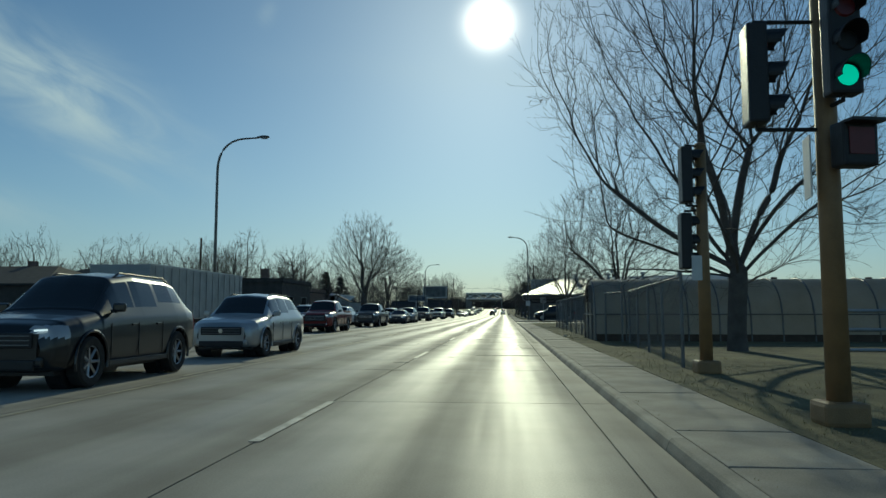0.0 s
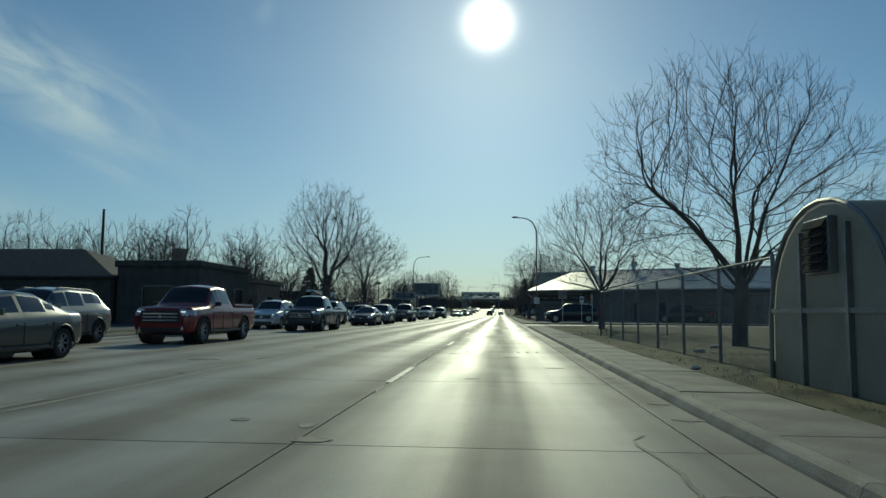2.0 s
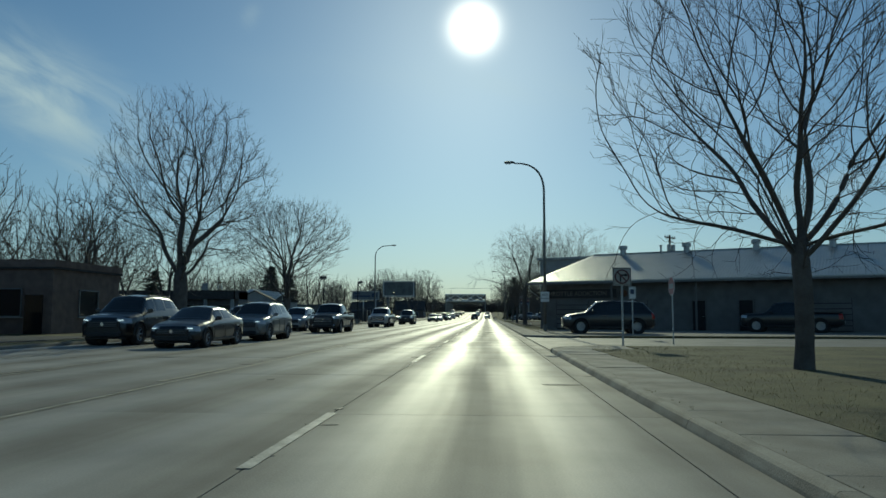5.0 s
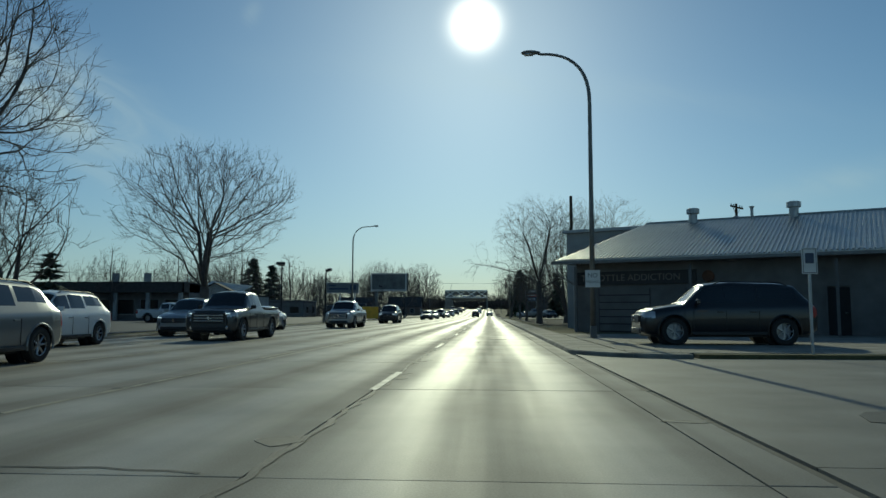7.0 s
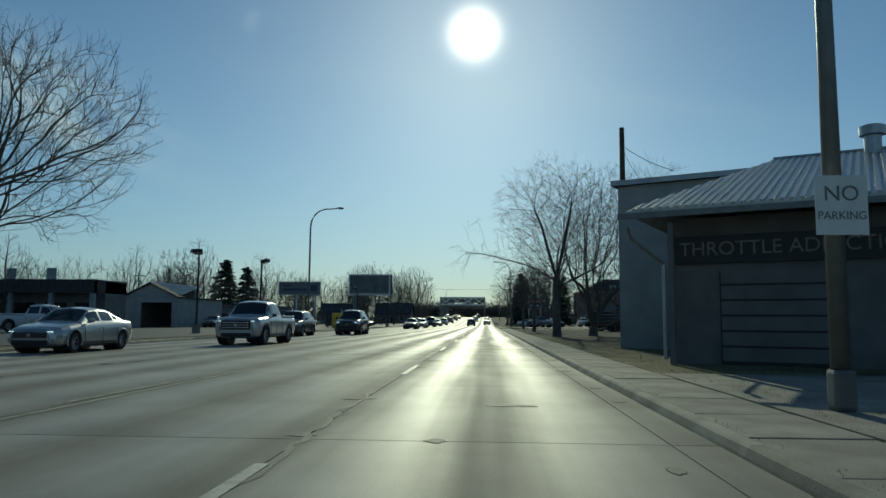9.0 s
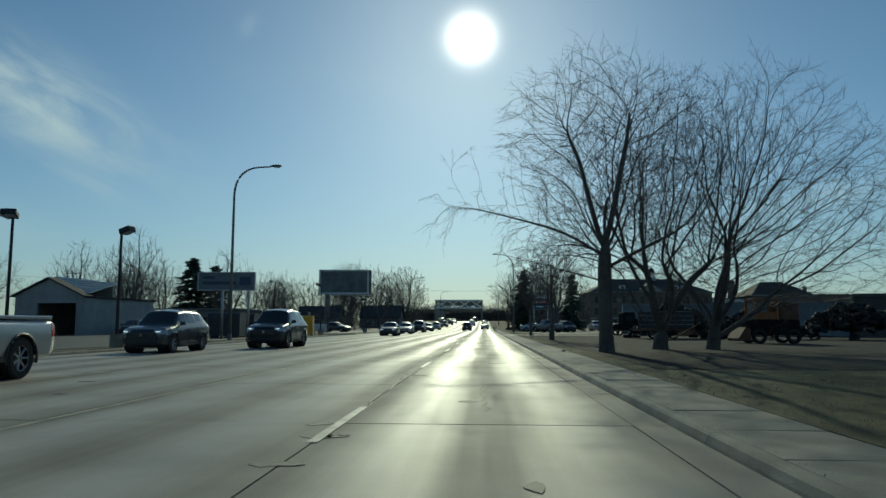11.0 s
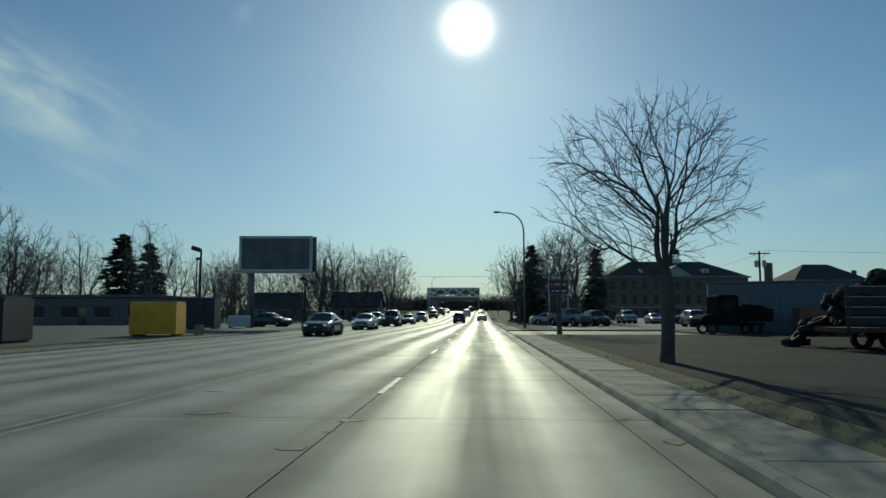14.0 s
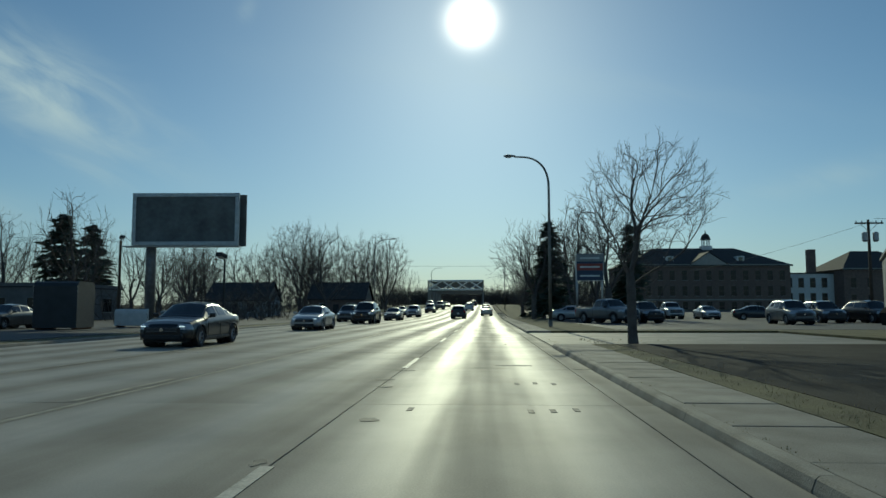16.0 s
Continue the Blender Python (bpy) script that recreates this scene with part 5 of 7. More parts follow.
def post_sign(m, z, w, h, face, label, post_h, word=None, ring=False, name="road_sign", octagon=False):
    """A plate with a dark border on a steel channel post."""
    top = thing(name, m, label, "road sign", "road signs")
    part("post", box(NEWBM(), (0, 0.03, post_h / 2 - 0.1), (0.06, 0.04, post_h + 0.2)), STEEL, top)
    if octagon:
        ngon = lambda r, y: [(r * w * math.sin(a), y, z + r * h * math.cos(a)) for a in [math.pi / 8 + k * math.pi / 4 for k in range(8)]]
        pl = part("plate", poly(NEWBM(), ngon(0.541, 0.0), (0, 0.012, 0)), WHITE, top)
        part("red_field", poly(NEWBM(), ngon(0.505, -0.005), (0, 0.004, 0)), face, pl)
        part("lettering_bar", box(NEWBM(), (0, -0.008, z), (0.5, 0.004, 0.2)), SIGNFACE, pl)
        return top
    pl = part("plate", box(NEWBM(), (0, 0, z), (w, 0.012, h), 0, 0.004), face, top)
    bm = NEWBM()
    for cx, cz, sx, sz in ((0, z + h / 2 - 0.03, w - 0.04, 0.012), (0, z - h / 2 + 0.03, w - 0.04, 0.012), (w / 2 - 0.03, z, 0.012, h - 0.06), (-w / 2 + 0.03, z, 0.012, h - 0.06)):
        box(bm, (cx, -0.009, cz), (sx, 0.004, sz))
    part("border", bm, BLACK, pl)
    if word:
        for k, (txt, size, dz) in enumerate(word):
            letters("lettering", txt, size, BLACK, pl, pose(0, -0.01, z + dz, 90, 0, 0), 0.002)
    if ring:
        pts = [(0.36 * w * math.cos(t), -0.011, z + 0.36 * w * math.sin(t)) for t in [k * 2 * math.pi / 28 for k in range(29)]]
        part("ring", tube(NEWBM(), pts, 0.028, 5, False), RINGRED, pl)
        part("bar", box(NEWBM(), (0, 0, 0), (0.66 * w, 0.008, 0.05)), RINGRED, pl).matrix_basis = pose(0, -0.014, z, 0, 45, 0)
        arrow = NEWBM()
        box(arrow, (-0.05, -0.009, z - 0.06), (0.05, 0.006, 0.22))
        box(arrow, (0.02, -0.009, z + 0.05), (0.18, 0.006, 0.05))
        poly(arrow, [(0.1, -0.012, z - 0.02), (0.2, -0.012, z + 0.05), (0.1, -0.012, z + 0.12)], (0, 0.005, 0))
        part("arrow", arrow, BLACK, pl)
    return top


post_sign(pose(4.7, 75.4, G), 2.35, 0.62, 0.62, SIGNFACE, "dull white no-right-turn sign with a dark red ring", 2.6, ring=True)
post_sign(pose(7.4, 79.6, G, 0, 0, -86), 2.2, 0.72, 0.72, SIGNPINK, "faded red eight-sided stop sign on a steel post", 2.5, octagon=True)
bus = post_sign(pose(7.5, 87.8, G), 2.2, 0.36, 0.62, WHITE, "narrow white sign on a thin steel post", 2.5)
part("symbol", box(NEWBM(), (0, -0.012, 2.26), (0.2, 0.006, 0.24)), SIGNBLUE, bus)
np_sign = thing("road_sign", pose(3.9, 98.05, G), "white no parking sign strapped to a lamp pole", "road sign", "road signs")
pl = part("plate", box(NEWBM(), (0, 0, 2.27), (0.56, 0.012, 0.66), 0, 0.004), WHITE, np_sign)
letters("lettering", "NO", 0.24, FADED, pl, pose(0, -0.01, 2.39, 90, 0, 0), 0.002)
letters("lettering", "PARKING", 0.125, FADED, pl, pose(0, -0.01, 2.15, 90, 0, 0), 0.002)
part("strap", tube(NEWBM(), [(0.0, 0.01, 2.45), (0, 0.2, 2.45)], 0.02, 6), STEEL, np_sign)


def utility_pole(x, y, h, arm=True, label="weathered wooden utility pole", tilt=(0, 0), arm_turn=0):
    top = thing("utility_pole", pose(x, y, G, tilt[0], tilt[1], 0), label, "utility pole", "utility poles")
    part("pole", tube(NEWBM(), [(0, 0, -0.1), (0, 0, h)], [0.15, 0.1], 10), WOODPOLE, top, smooth=True)
    if arm:
        ar = part("crossarm", box(NEWBM(), (0, 0, 0), (2.2, 0.1, 0.12)), WOODPOLE, top)
        ar.matrix_basis = pose(0, -0.12, h - 0.3, 0, 0, arm_turn)
        for k in (-1.0, -0.55, 0.55, 1.0):
            part("insulator", tube(NEWBM(), [(k, 0, 0.06), (k, 0, 0.12), (k, 0, 0.22)], [0.03, 0.05, 0.03], 8), STEEL, ar)
        for s in (-1, 1):
            part("brace", tube(NEWBM(), [(s * 0.7, 0, -0.03), (0, 0.05, -0.7)], 0.02, 5), STEEL, ar)
            part("transformer", tube(NEWBM(), [(s * 0.42, -0.1, -1.5), (s * 0.42, -0.1, -1.4), (s * 0.42, -0.1, -0.8), (s * 0.42, -0.1, -0.72)], [0.16, 0.22, 0.22, 0.1], 14), STEEL, ar)
    return top


utility_pole(5.55, 119.2, 8.9, False, "tall plain wooden pole at the shop's corner")
utility_pole(30.75, 222.4, 8.25, True, "wooden utility pole with crossarm and two transformers")
utility_pole(-32.8, 77.4, 9.3, False, "bare wooden pole behind low buildings")
utility_pole(19.7, 128.6, 9.7, True, "wooden utility pole with crossarm behind the shop", arm_turn=48)
utility_pole(-62.0, 215.0, 9.0, True, "wooden utility pole among far trees")
utility_pole(-36.0, 232.0, 8.0, False, "plain wooden pole behind the lot")


def lot_lamp(x, y, h, heads, label):
    top = thing("floodlight_mast", pose(x, y, VERGE), label, "floodlight", "floodlight masts")
    part("footing", tube(NEWBM(), [(0, 0, 0), (0, 0, 0.6)], 0.28, 14), CONCRETE, top)
    part("mast", tube(NEWBM(), [(0, 0, 0.5), (0, 0, h)], [0.08, 0.06], 8), BLACK, top)
    for a in heads:
        hd = part("floodlight", box(NEWBM(), (0, -0.3, 0), (0.5, 0.55, 0.26), 0, 0.05), BLACK, top)
        hd.matrix_basis = pose(0, 0, h, -18, 0, a)
        part("glass", box(NEWBM(), (0, -0.3, -0.135), (0.4, 0.44, 0.01)), LENS, hd)
    return top


lot_lamp(-20.2, 139.4, 5.6, (20, -40), "black floodlight mast on a forecourt")
lot_lamp(-16.2, 141.0, 5.1, (80,), "black floodlight mast beside the kerb")
lot_lamp(-17.0, 184.4, 5.1, (-80,), "black floodlight mast on a used-car lot")
lot_lamp(-15.95, 206.3, 4.3, (-20,), "short floodlight mast below a billboard")
lot_lamp(-38.0, 236.0, 8.6, (40,), "tall floodlight mast behind the lot")


# ---- fences and greenhouse ----
def chain_fence(pts, h, label, gap=3.0, cell=0.1):
    """Steel posts and top rail with woven wire between, along a line of points on the ground."""
    top = thing("chain_link_fence", pose(0, 0, G), label, "fence", "chain-link fences")
    wire = []
    r = 0.0017
    for (x0, y0), (x1, y1) in zip(pts, pts[1:]):
        a, b = Vector((x0, y0, 0)), Vector((x1, y1, 0))
        n = max(1, round((b - a).length / gap))
        for k in range(n + 1):
            p = a.lerp(b, k / n)
            part("post", tube(NEWBM(), [p + Vector((0, 0, -0.1)), p + Vector((0, 0, h)), p + Vector((0, 0, h + 0.05))], [0.035, 0.035, 0.01], 8), FENCESTEEL, top)
        part("top_rail", tube(NEWBM(), [a + Vector((0, 0, h - 0.03)), b + Vector((0, 0, h - 0.03))], 0.024, 8), FENCESTEEL, top)
        ln = (b - a).length
        u = (b - a).normalized()
        s = -h
        while s < ln:
            for sl in (1, -1):
                q0, q1 = (s, s + h) if sl > 0 else (s + h, s)
                z0, z1 = 0.05, h + 0.04
                # clip to the run
                def at(q):
                    f = (q - q0) / (q1 - q0)
                    return a + u * q + Vector((0, 0, z0 + (z1 - z0) * f))
                lo, hi = max(min(q0, q1), 0.0), min(max(q0, q1), ln)
                if hi - lo > 0.05:
                    wire.append(([at(lo), at(hi)], [r, r]))
            s += cell
    me = tubes_mesh("woven_wire", wire, 3, FENCESTEEL)
    ob = new("woven_wire", me)
    ob.parent = top
    tagged(ob, kind="stuff")
    return top


chain_fence([(4.2, 15.2), (5.0, 26.0)], 1.85, "tall galvanised chain-link fence beside the pavement")
chain_fence([(4.95, 27.2), (4.5, 28.2)], 1.85, "short chain-link gate panel before a greenhouse", 0.8)
chain_fence([(4.35, 32.4), (4.4, 52.5), (16.0, 54.0)], 1.9, "galvanised chain-link fence round a lawn")


SIDEVENT = mat("dull_dark_louvre", (0.035, 0.036, 0.036), 0.9, vary=0.3, scale=5, spec=0.05)


def greenhouse(m, length, width, h):
    """A hoop house: film over arched ribs, boarded end walls, a louvred vent over the door."""
    top = thing("greenhouse", m, "hoop greenhouse in clouded film with a louvred vent", "greenhouse")
    n = 14

    def arch(k, off=0.0):
        t = math.pi * k / n
        y = -math.cos(t) * (width / 2 + off)
        z = (h + off) * (math.sin(t) ** 0.62)
        return y, z

    bm = NEWBM()
    xs = [length * i / 10 for i in range(11)]
    grid = [[bm.verts.new((x, *arch(k))) for k in range(n + 1)] for x in xs]
    for a, b in zip(grid, grid[1:]):
        for k in range(n):
            bm.faces.new((a[k], a[k + 1], b[k + 1], b[k]))
    part("film_cover", bm, POLY, top, smooth=True)
    for i, x in enumerate(xs):
        part("hoop", tube(NEWBM(), [(x, *arch(k, 0.015)) for k in range(n + 1)], 0.035, 6), FENCESTEEL, top)
    for x in (0.03, length - 0.05):
        part("end_wall", poly(NEWBM(), [(x, *arch(k, -0.04)) for k in range(n + 1)]), POLY, top)
    for y in (-width * 0.2, width * 0.17):
        part("door_post", box(NEWBM(), (-0.0, y, h * 0.43), (0.08, 0.08, h * 0.86)), FENCESTEEL, top)
    part("door_rail", box(NEWBM(), (0.0, 0, 1.02), (0.06, width * 0.94, 0.07)), FENCESTEEL, top)
    vent = part("vent", box(NEWBM(), (-0.03, -width * 0.02, h * 0.76), (0.12, 0.72, 0.72), 0, 0.02), FENCESTEEL, top)
    for k in range(6):
        sl = part("slat", box(NEWBM(), (0, 0, 0), (0.02, 0.62, 0.13)), SIDEVENT, vent)
        sl.matrix_basis = pose(-0.11, -width * 0.02, h * 0.76 - 0.27 + 0.11 * k, 0, 30, 0)
    for s in (-1, 1):
        part("base_board", box(NEWBM(), (length / 2, s * width / 2, 0.12), (length, 0.06, 0.3)), WOODPOLE, top)
        part("side_rail", tube(NEWBM(), [(0, s * (width / 2 + 0.03), 1.02), (length, s * (width / 2 + 0.03), 1.02)], 0.03, 6), FENCESTEEL, top)
    return top


greenhouse(pose(4.15, 30.2, G), 11.5, 3.6, 2.42)


# ---- buildings ----
def wall_box(name, x0, x1, y0, y1, h, material, parent, t=0.25):
    """Four walls with thickness."""
    for cx, cy, sx, sy in (((x0 + x1) / 2, y0 + t / 2, x1 - x0, t), ((x0 + x1) / 2, y1 - t / 2, x1 - x0, t), (x0 + t / 2, (y0 + y1) / 2, t, y1 - y0 - 2 * t), (x1 - t / 2, (y0 + y1) / 2, t, y1 - y0 - 2 * t)):
        part(name, box(NEWBM(), (cx, cy, h / 2), (sx, sy, h)), material, parent)


def window(parent, x, y, z, w, h, axis="y", frame_m=WHITE, bars=1):
    """A window on a wall: frame, pane, glazing bars and a sill; axis y: the wall faces -y; x: faces +x; X: faces -x."""
    fr = NEWBM()
    t = 0.07
    for cx, cz, sx, sz in ((0, h / 2, w + t, t), (0, -h / 2, w + t, t), (w / 2, 0, t, h), (-w / 2, 0, t, h)):
        box(fr, (cx, -0.03, cz), (sx, 0.1, sz))
    for k in range(bars):
        box(fr, (0, -0.02, -h / 2 + h * (k + 1) / (bars + 1)), (w, 0.05, 0.04))
    f = part("window", fr, frame_m, parent)
    f.matrix_basis = pose(x, y, z, 0, 0, {"y": 0, "x": 90, "X": -90}[axis])
    part("pane", box(NEWBM(), (0, -0.008, 0), (w, 0.012, h)), WINDOWGLASS, f)
    part("sill", box(NEWBM(), (0, -0.08, -h / 2 - 0.05), (w + 0.2, 0.16, 0.06)), STONE, f)
    return f


def gable_roof(parent, x0, x1, y0, y1, z, rise_h, material, over=0.4, hip=0.0, t=0.16):
    """Ridge along x; hip: how far the ridge stands in from each end."""
    ym = (y0 + y1) / 2
    X0, X1, Y0, Y1 = x0 - over, x1 + over, y0 - over, y1 + over
    k = rise_h / ((y1 - y0) / 2)
    ze = z - over * k
    r0, r1 = (X0 + hip, ym, z + rise_h), (X1 - hip, ym, z + rise_h)
    bm = NEWBM()
    poly(bm, [(X0, Y0, ze), (X1, Y0, ze), r1, r0], (0, 0, t))
    a = part("roof", bm, material, parent)
    poly(bm2 := NEWBM(), [(X1, Y1, ze), (X0, Y1, ze), r0, r1], (0, 0, t))
    part("roof", bm2, material, parent)
    for e, (xe, rr) in enumerate(((X0, r0), (X1, r1))):
        bm = NEWBM()
        if hip:
            poly(bm, [(xe, Y0, ze), (xe, Y1, ze), rr], (0, 0, t))
            part("roof_hip", bm, material, parent)
        else:
            xx = x0 + 0.01 if e == 0 else x1 - 0.2
            poly(bm, [(xx, y0, z), (xx, y1, z), (xx, ym, z + rise_h)], (0.19, 0, 0))
            part("gable", bm, DARKWALL, parent)
    return a


SIDEDOOR = mat("dark_door_paint", (0.028, 0.028, 0.03), 0.7, vary=0.25, scale=3, spec=0.2)


def frame_bars(x, y, w, h):
    """Two jambs and a head round a door."""
    bm = NEWBM()
    for cx, cz, sx, sz in ((x - w / 2, h / 2, 0.08, h), (x + w / 2, h / 2, 0.08, h), (x, h + 0.04, w + 0.08, 0.08)):
        box(bm, (cx, y, cz), (sx, 0.1, sz))
    return bm


def shop():
    """The long roadside shop with a ribbed metal roof, a lettered fascia and a higher block behind."""
    top = thing("shop", pose(3.45, 107.5, G, 0, 0, -27.5), "long dark shop with ribbed metal roof and lettered sign", "shop")
    L, D, h = 27.0, 16.0, 3.5
    wall_box("wall", 0.7, L, 0.9, D, h, DARKWALL, top)
    roof = part("roof", poly(NEWBM(), [(0.0, -0.2, h + 0.05), (L + 0.5, -0.2, h + 0.05), (L + 0.5, 8.2, 6.2), (2.4, 8.2, 6.2)], (0, 0, 0.08)), ROOFMETAL, top, "pale ribbed metal roof")
    part("roof", poly(NEWBM(), [(L + 0.5, 16.6, h - 0.1), (-0.3, 16.6, h - 0.1), (2.4, 8.2, 6.2), (L + 0.5, 8.2, 6.2)], (0, 0, 0.08)), ROOFMETAL, top)
    part("roof_hip", poly(NEWBM(), [(0.0, 16.6, h - 0.1), (0.0, -0.2, h + 0.05), (2.4, 8.2, 6.2)], (0, 0, 0.08)), ROOFMETAL, top)
    part("gable", poly(NEWBM(), [(L - 0.2, 0.9, h), (L - 0.2, D, h), (L - 0.2, 8.2, 6.05)], (0.18, 0, 0)), DARKWALL, top)
    rib = NEWBM()
    box(rib, (0, 0, 0), (0.09, 1.0, 0.05))
    rib_me = None
    n = 136
    for k in range(n):
        x = 0.2 + (L + 0.1) * k / (n - 1)
        y1 = 8.2 if x > 2.45 else max(0.3, 8.2 * x / 2.45)
        p0, p1 = Vector((x, -0.22, h + 0.15)), Vector((x, y1, h + 0.13 + (6.2 - h - 0.05) * (y1 + 0.2) / 8.4))
        mid, d = (p0 + p1) / 2, p1 - p0
        if rib_me is None:
            o = part("roof_rib", rib, ROOFMETAL, roof)
            rib_me = o.data
        else:
            o = share("roof_rib", rib_me, roof, pose(0, 0, 0))
        o.matrix_basis = Matrix.Translation(mid) @ Euler((math.atan2(d.z, d.y), 0, 0)).to_matrix().to_4x4() @ Matrix.Diagonal((1, d.length, 1, 1))
    part("fascia", box(NEWBM(), (L / 2 + 0.1, -0.22, h + 0.0), (L + 0.6, 0.06, 0.14)), FENCESTEEL, top)
    part("ridge_cap", tube(NEWBM(), [(2.4, 8.2, 6.3), (L + 0.5, 8.2, 6.3)], 0.07, 6), ROOFMETAL, top)
    for x in (5.2, 10.4, 15.6, 20.8):
        v = part("roof_vent", tube(NEWBM(), [(x, 7.7, 5.9), (x, 7.7, 6.6), (x, 7.7, 6.63), (x, 7.7, 6.9), (x, 7.7, 6.94)], [0.24, 0.24, 0.36, 0.36, 0.26], 16), STEEL, top)
    part("stovepipe", tube(NEWBM(), [(8.3, 7.9, 6.0), (8.3, 7.9, 6.72), (8.3, 7.9, 6.86)], [0.08, 0.08, 0.14], 10), STEEL, top)
    # front: sign board, roller doors, windows
    sb = part("sign_board", box(NEWBM(), (3.75, 0.83, 2.72), (5.9, 0.1, 0.66)), BLACK, top, "black fascia board with pale slab letters")
    letters("lettering", "THROTTLE ADDICTION", 0.46, LETTER, sb, pose(3.5, 0.77, 2.72, 90, 0, 0), 0.01)
    part("round_badge", tube(NEWBM(), [(7.25, 0.84, 2.72), (7.25, 0.74, 2.72), (7.25, 0.72, 2.72)], [0.27, 0.27, 0.24], 20), CORTEN, top, "round rust-coloured badge")
    for x, w in ((3.2, 2.6), (7.6, 2.8), (20.5, 3.0)):
        dr = part("roller_door", box(NEWBM(), (x, 0.88, 1.1), (w, 0.06, 2.2)), BLACK, top)
        for k in range(6):
            part("door_slat", box(NEWBM(), (x, 0.84, 0.25 + 0.36 * k), (w - 0.06, 0.03, 0.31), 0, 0.01), DARKWALL, dr)
    for x in (12.6, 15.7):
        dr = part("door", box(NEWBM(), (x, 0.87, 1.05), (0.86, 0.06, 2.1), 0, 0.01), SIDEDOOR, top)
        part("door_frame", frame_bars(x, 0.84, 0.95, 2.16), DARKWALL, dr)
        part("handle", tube(NEWBM(), [(x + 0.33, 0.83, 1.0), (x + 0.33, 0.79, 1.0), (x + 0.22, 0.79, 1.0)], 0.012, 6), STEEL, dr)
    part("downpipe", tube(NEWBM(), [(0.0, -0.15, h - 0.25), (0.0, 0.1, h - 0.5), (0.62, 0.82, h - 1.1), (0.62, 0.82, 0.1)], 0.05, 8), STEEL, top)
    for x in (1.0, 6.6, 12.6, 18.8, 25.0):
        part("porch_post", box(NEWBM(), (x, 0.0, (h - 0.2) / 2), (0.12, 0.12, h - 0.2)), DARKWALL, top)
    # higher block behind
    wall_box("block_wall", -3.2, 12.0, 9.6, 22.0, 6.2, PALEWALL, top)
    part("block_roof", box(NEWBM(), (4.4, 15.8, 6.22), (15.6, 12.8, 0.16)), SHINGLE, top)
    part("coping", box(NEWBM(), (4.4, 9.55, 6.24), (15.6, 0.34, 0.2)), STEEL, top)
    return top


shop()
strip("forecourt", (WALK + 0.012, 26), [88.0, 104.0], VERGE + 0.012, CONCRETE, label="concrete forecourt before the shop", category="forecourt", thick=0.06)


def house(m, w, d, h, roof_h, wall_m, roof_m, label, hip=0.0, name="house", windows=2, chimney=True, door=True):
    top = thing(name, m, label, "house" if name == "house" else "building")
    wall_box("wall", 0, w, 0, d, h, wall_m, top)
    gable_roof(top, 0, w, 0, d, h, roof_h, roof_m, 0.35, hip)
    for k in range(windows):
        window(top, w * (k + 0.5) / windows + 0.1, 0.0, h * 0.55, min(1.2, w / windows * 0.5), 1.2)
        window(top, w, d * (k + 0.5) / windows, h * 0.55, 1.0, 1.2, "x")
    if door:
        part("door", box(NEWBM(), (w * 0.5, -0.02, 1.02), (0.95, 0.07, 2.04), 0, 0.01), BLACK, top)
    if chimney:
        part("chimney", box(NEWBM(), (w * 0.7, d * 0.55, h + roof_h * 0.9), (0.6, 0.6, 1.6), 0, 0.02), BRICK, top)
    return top


def flat_shop(m, w, d, h, wall_m, label, awning=False, parapet=0.35, peak=None, name="low_building"):
    """A flat-roofed shop: walls, roof sheet, parapet, window band and door; a small gabled porch where peak is given."""
    top = thing(name, m, label, "building")
    wall_box("wall", 0, w, 0, d, h, wall_m, top)
    part("roof", box(NEWBM(), (w / 2, d / 2, h + 0.06), (w + 0.3, d + 0.3, 0.12)), SHINGLE, top)
    part("parapet", box(NEWBM(), (w / 2, -0.08, h + 0.1 + parapet / 2), (w + 0.3, 0.16, parapet)), wall_m, top)
    part("parapet", box(NEWBM(), (w + 0.07, d / 2, h + 0.1 + parapet / 2), (0.16, d, parapet)), wall_m, top)
    n = int(w / 4)
    for k in range(n):
        window(top, w * (k + 0.5) / n, 0.0, h * 0.48, 2.2, 1.5, bars=0, frame_m=FENCESTEEL)
    for k in range(max(1, int(d / 5))):
        window(top, w, d * (k + 0.5) / max(1, int(d / 5)), h * 0.48, 2.0, 1.5, "x", bars=0, frame_m=FENCESTEEL)
    part("door", box(NEWBM(), (w * 0.5 + 1.8, -0.03, 1.05), (1.0, 0.07, 2.1), 0, 0.01), GLASSDARK, top)
    if awning:
        part("awning", poly(NEWBM(), [(0, -1.4, h - 0.9), (w, -1.4, h - 0.9), (w, 0, h - 0.3), (0, 0, h - 0.3)], (0, 0, 0.1)), wall_m, top)
    if peak:
        px, pw, ph = peak
        part("porch_roof", poly(NEWBM(), [(px - pw / 2, -0.9, h - 0.7), (px, -0.9, h - 0.7 + ph), (px, 1.0, h - 0.7 + ph), (px - pw / 2, 1.0, h - 0.7)], (0, 0, 0.12)), PALEWALL, top)
        part("porch_roof", poly(NEWBM(), [(px, -0.9, h - 0.7 + ph), (px + pw / 2, -0.9, h - 0.7), (px + pw / 2, 1.0, h - 0.7), (px, 1.0, h - 0.7 + ph)], (0, 0, 0.12)), PALEWALL, top)
        part("porch_gable", poly(NEWBM(), [(px - pw / 2, -0.75, h - 0.7), (px + pw / 2, -0.75, h - 0.7), (px, -0.75, h - 0.7 + ph)], (0, 0.12, 0)), PALEWALL, top)
    return top


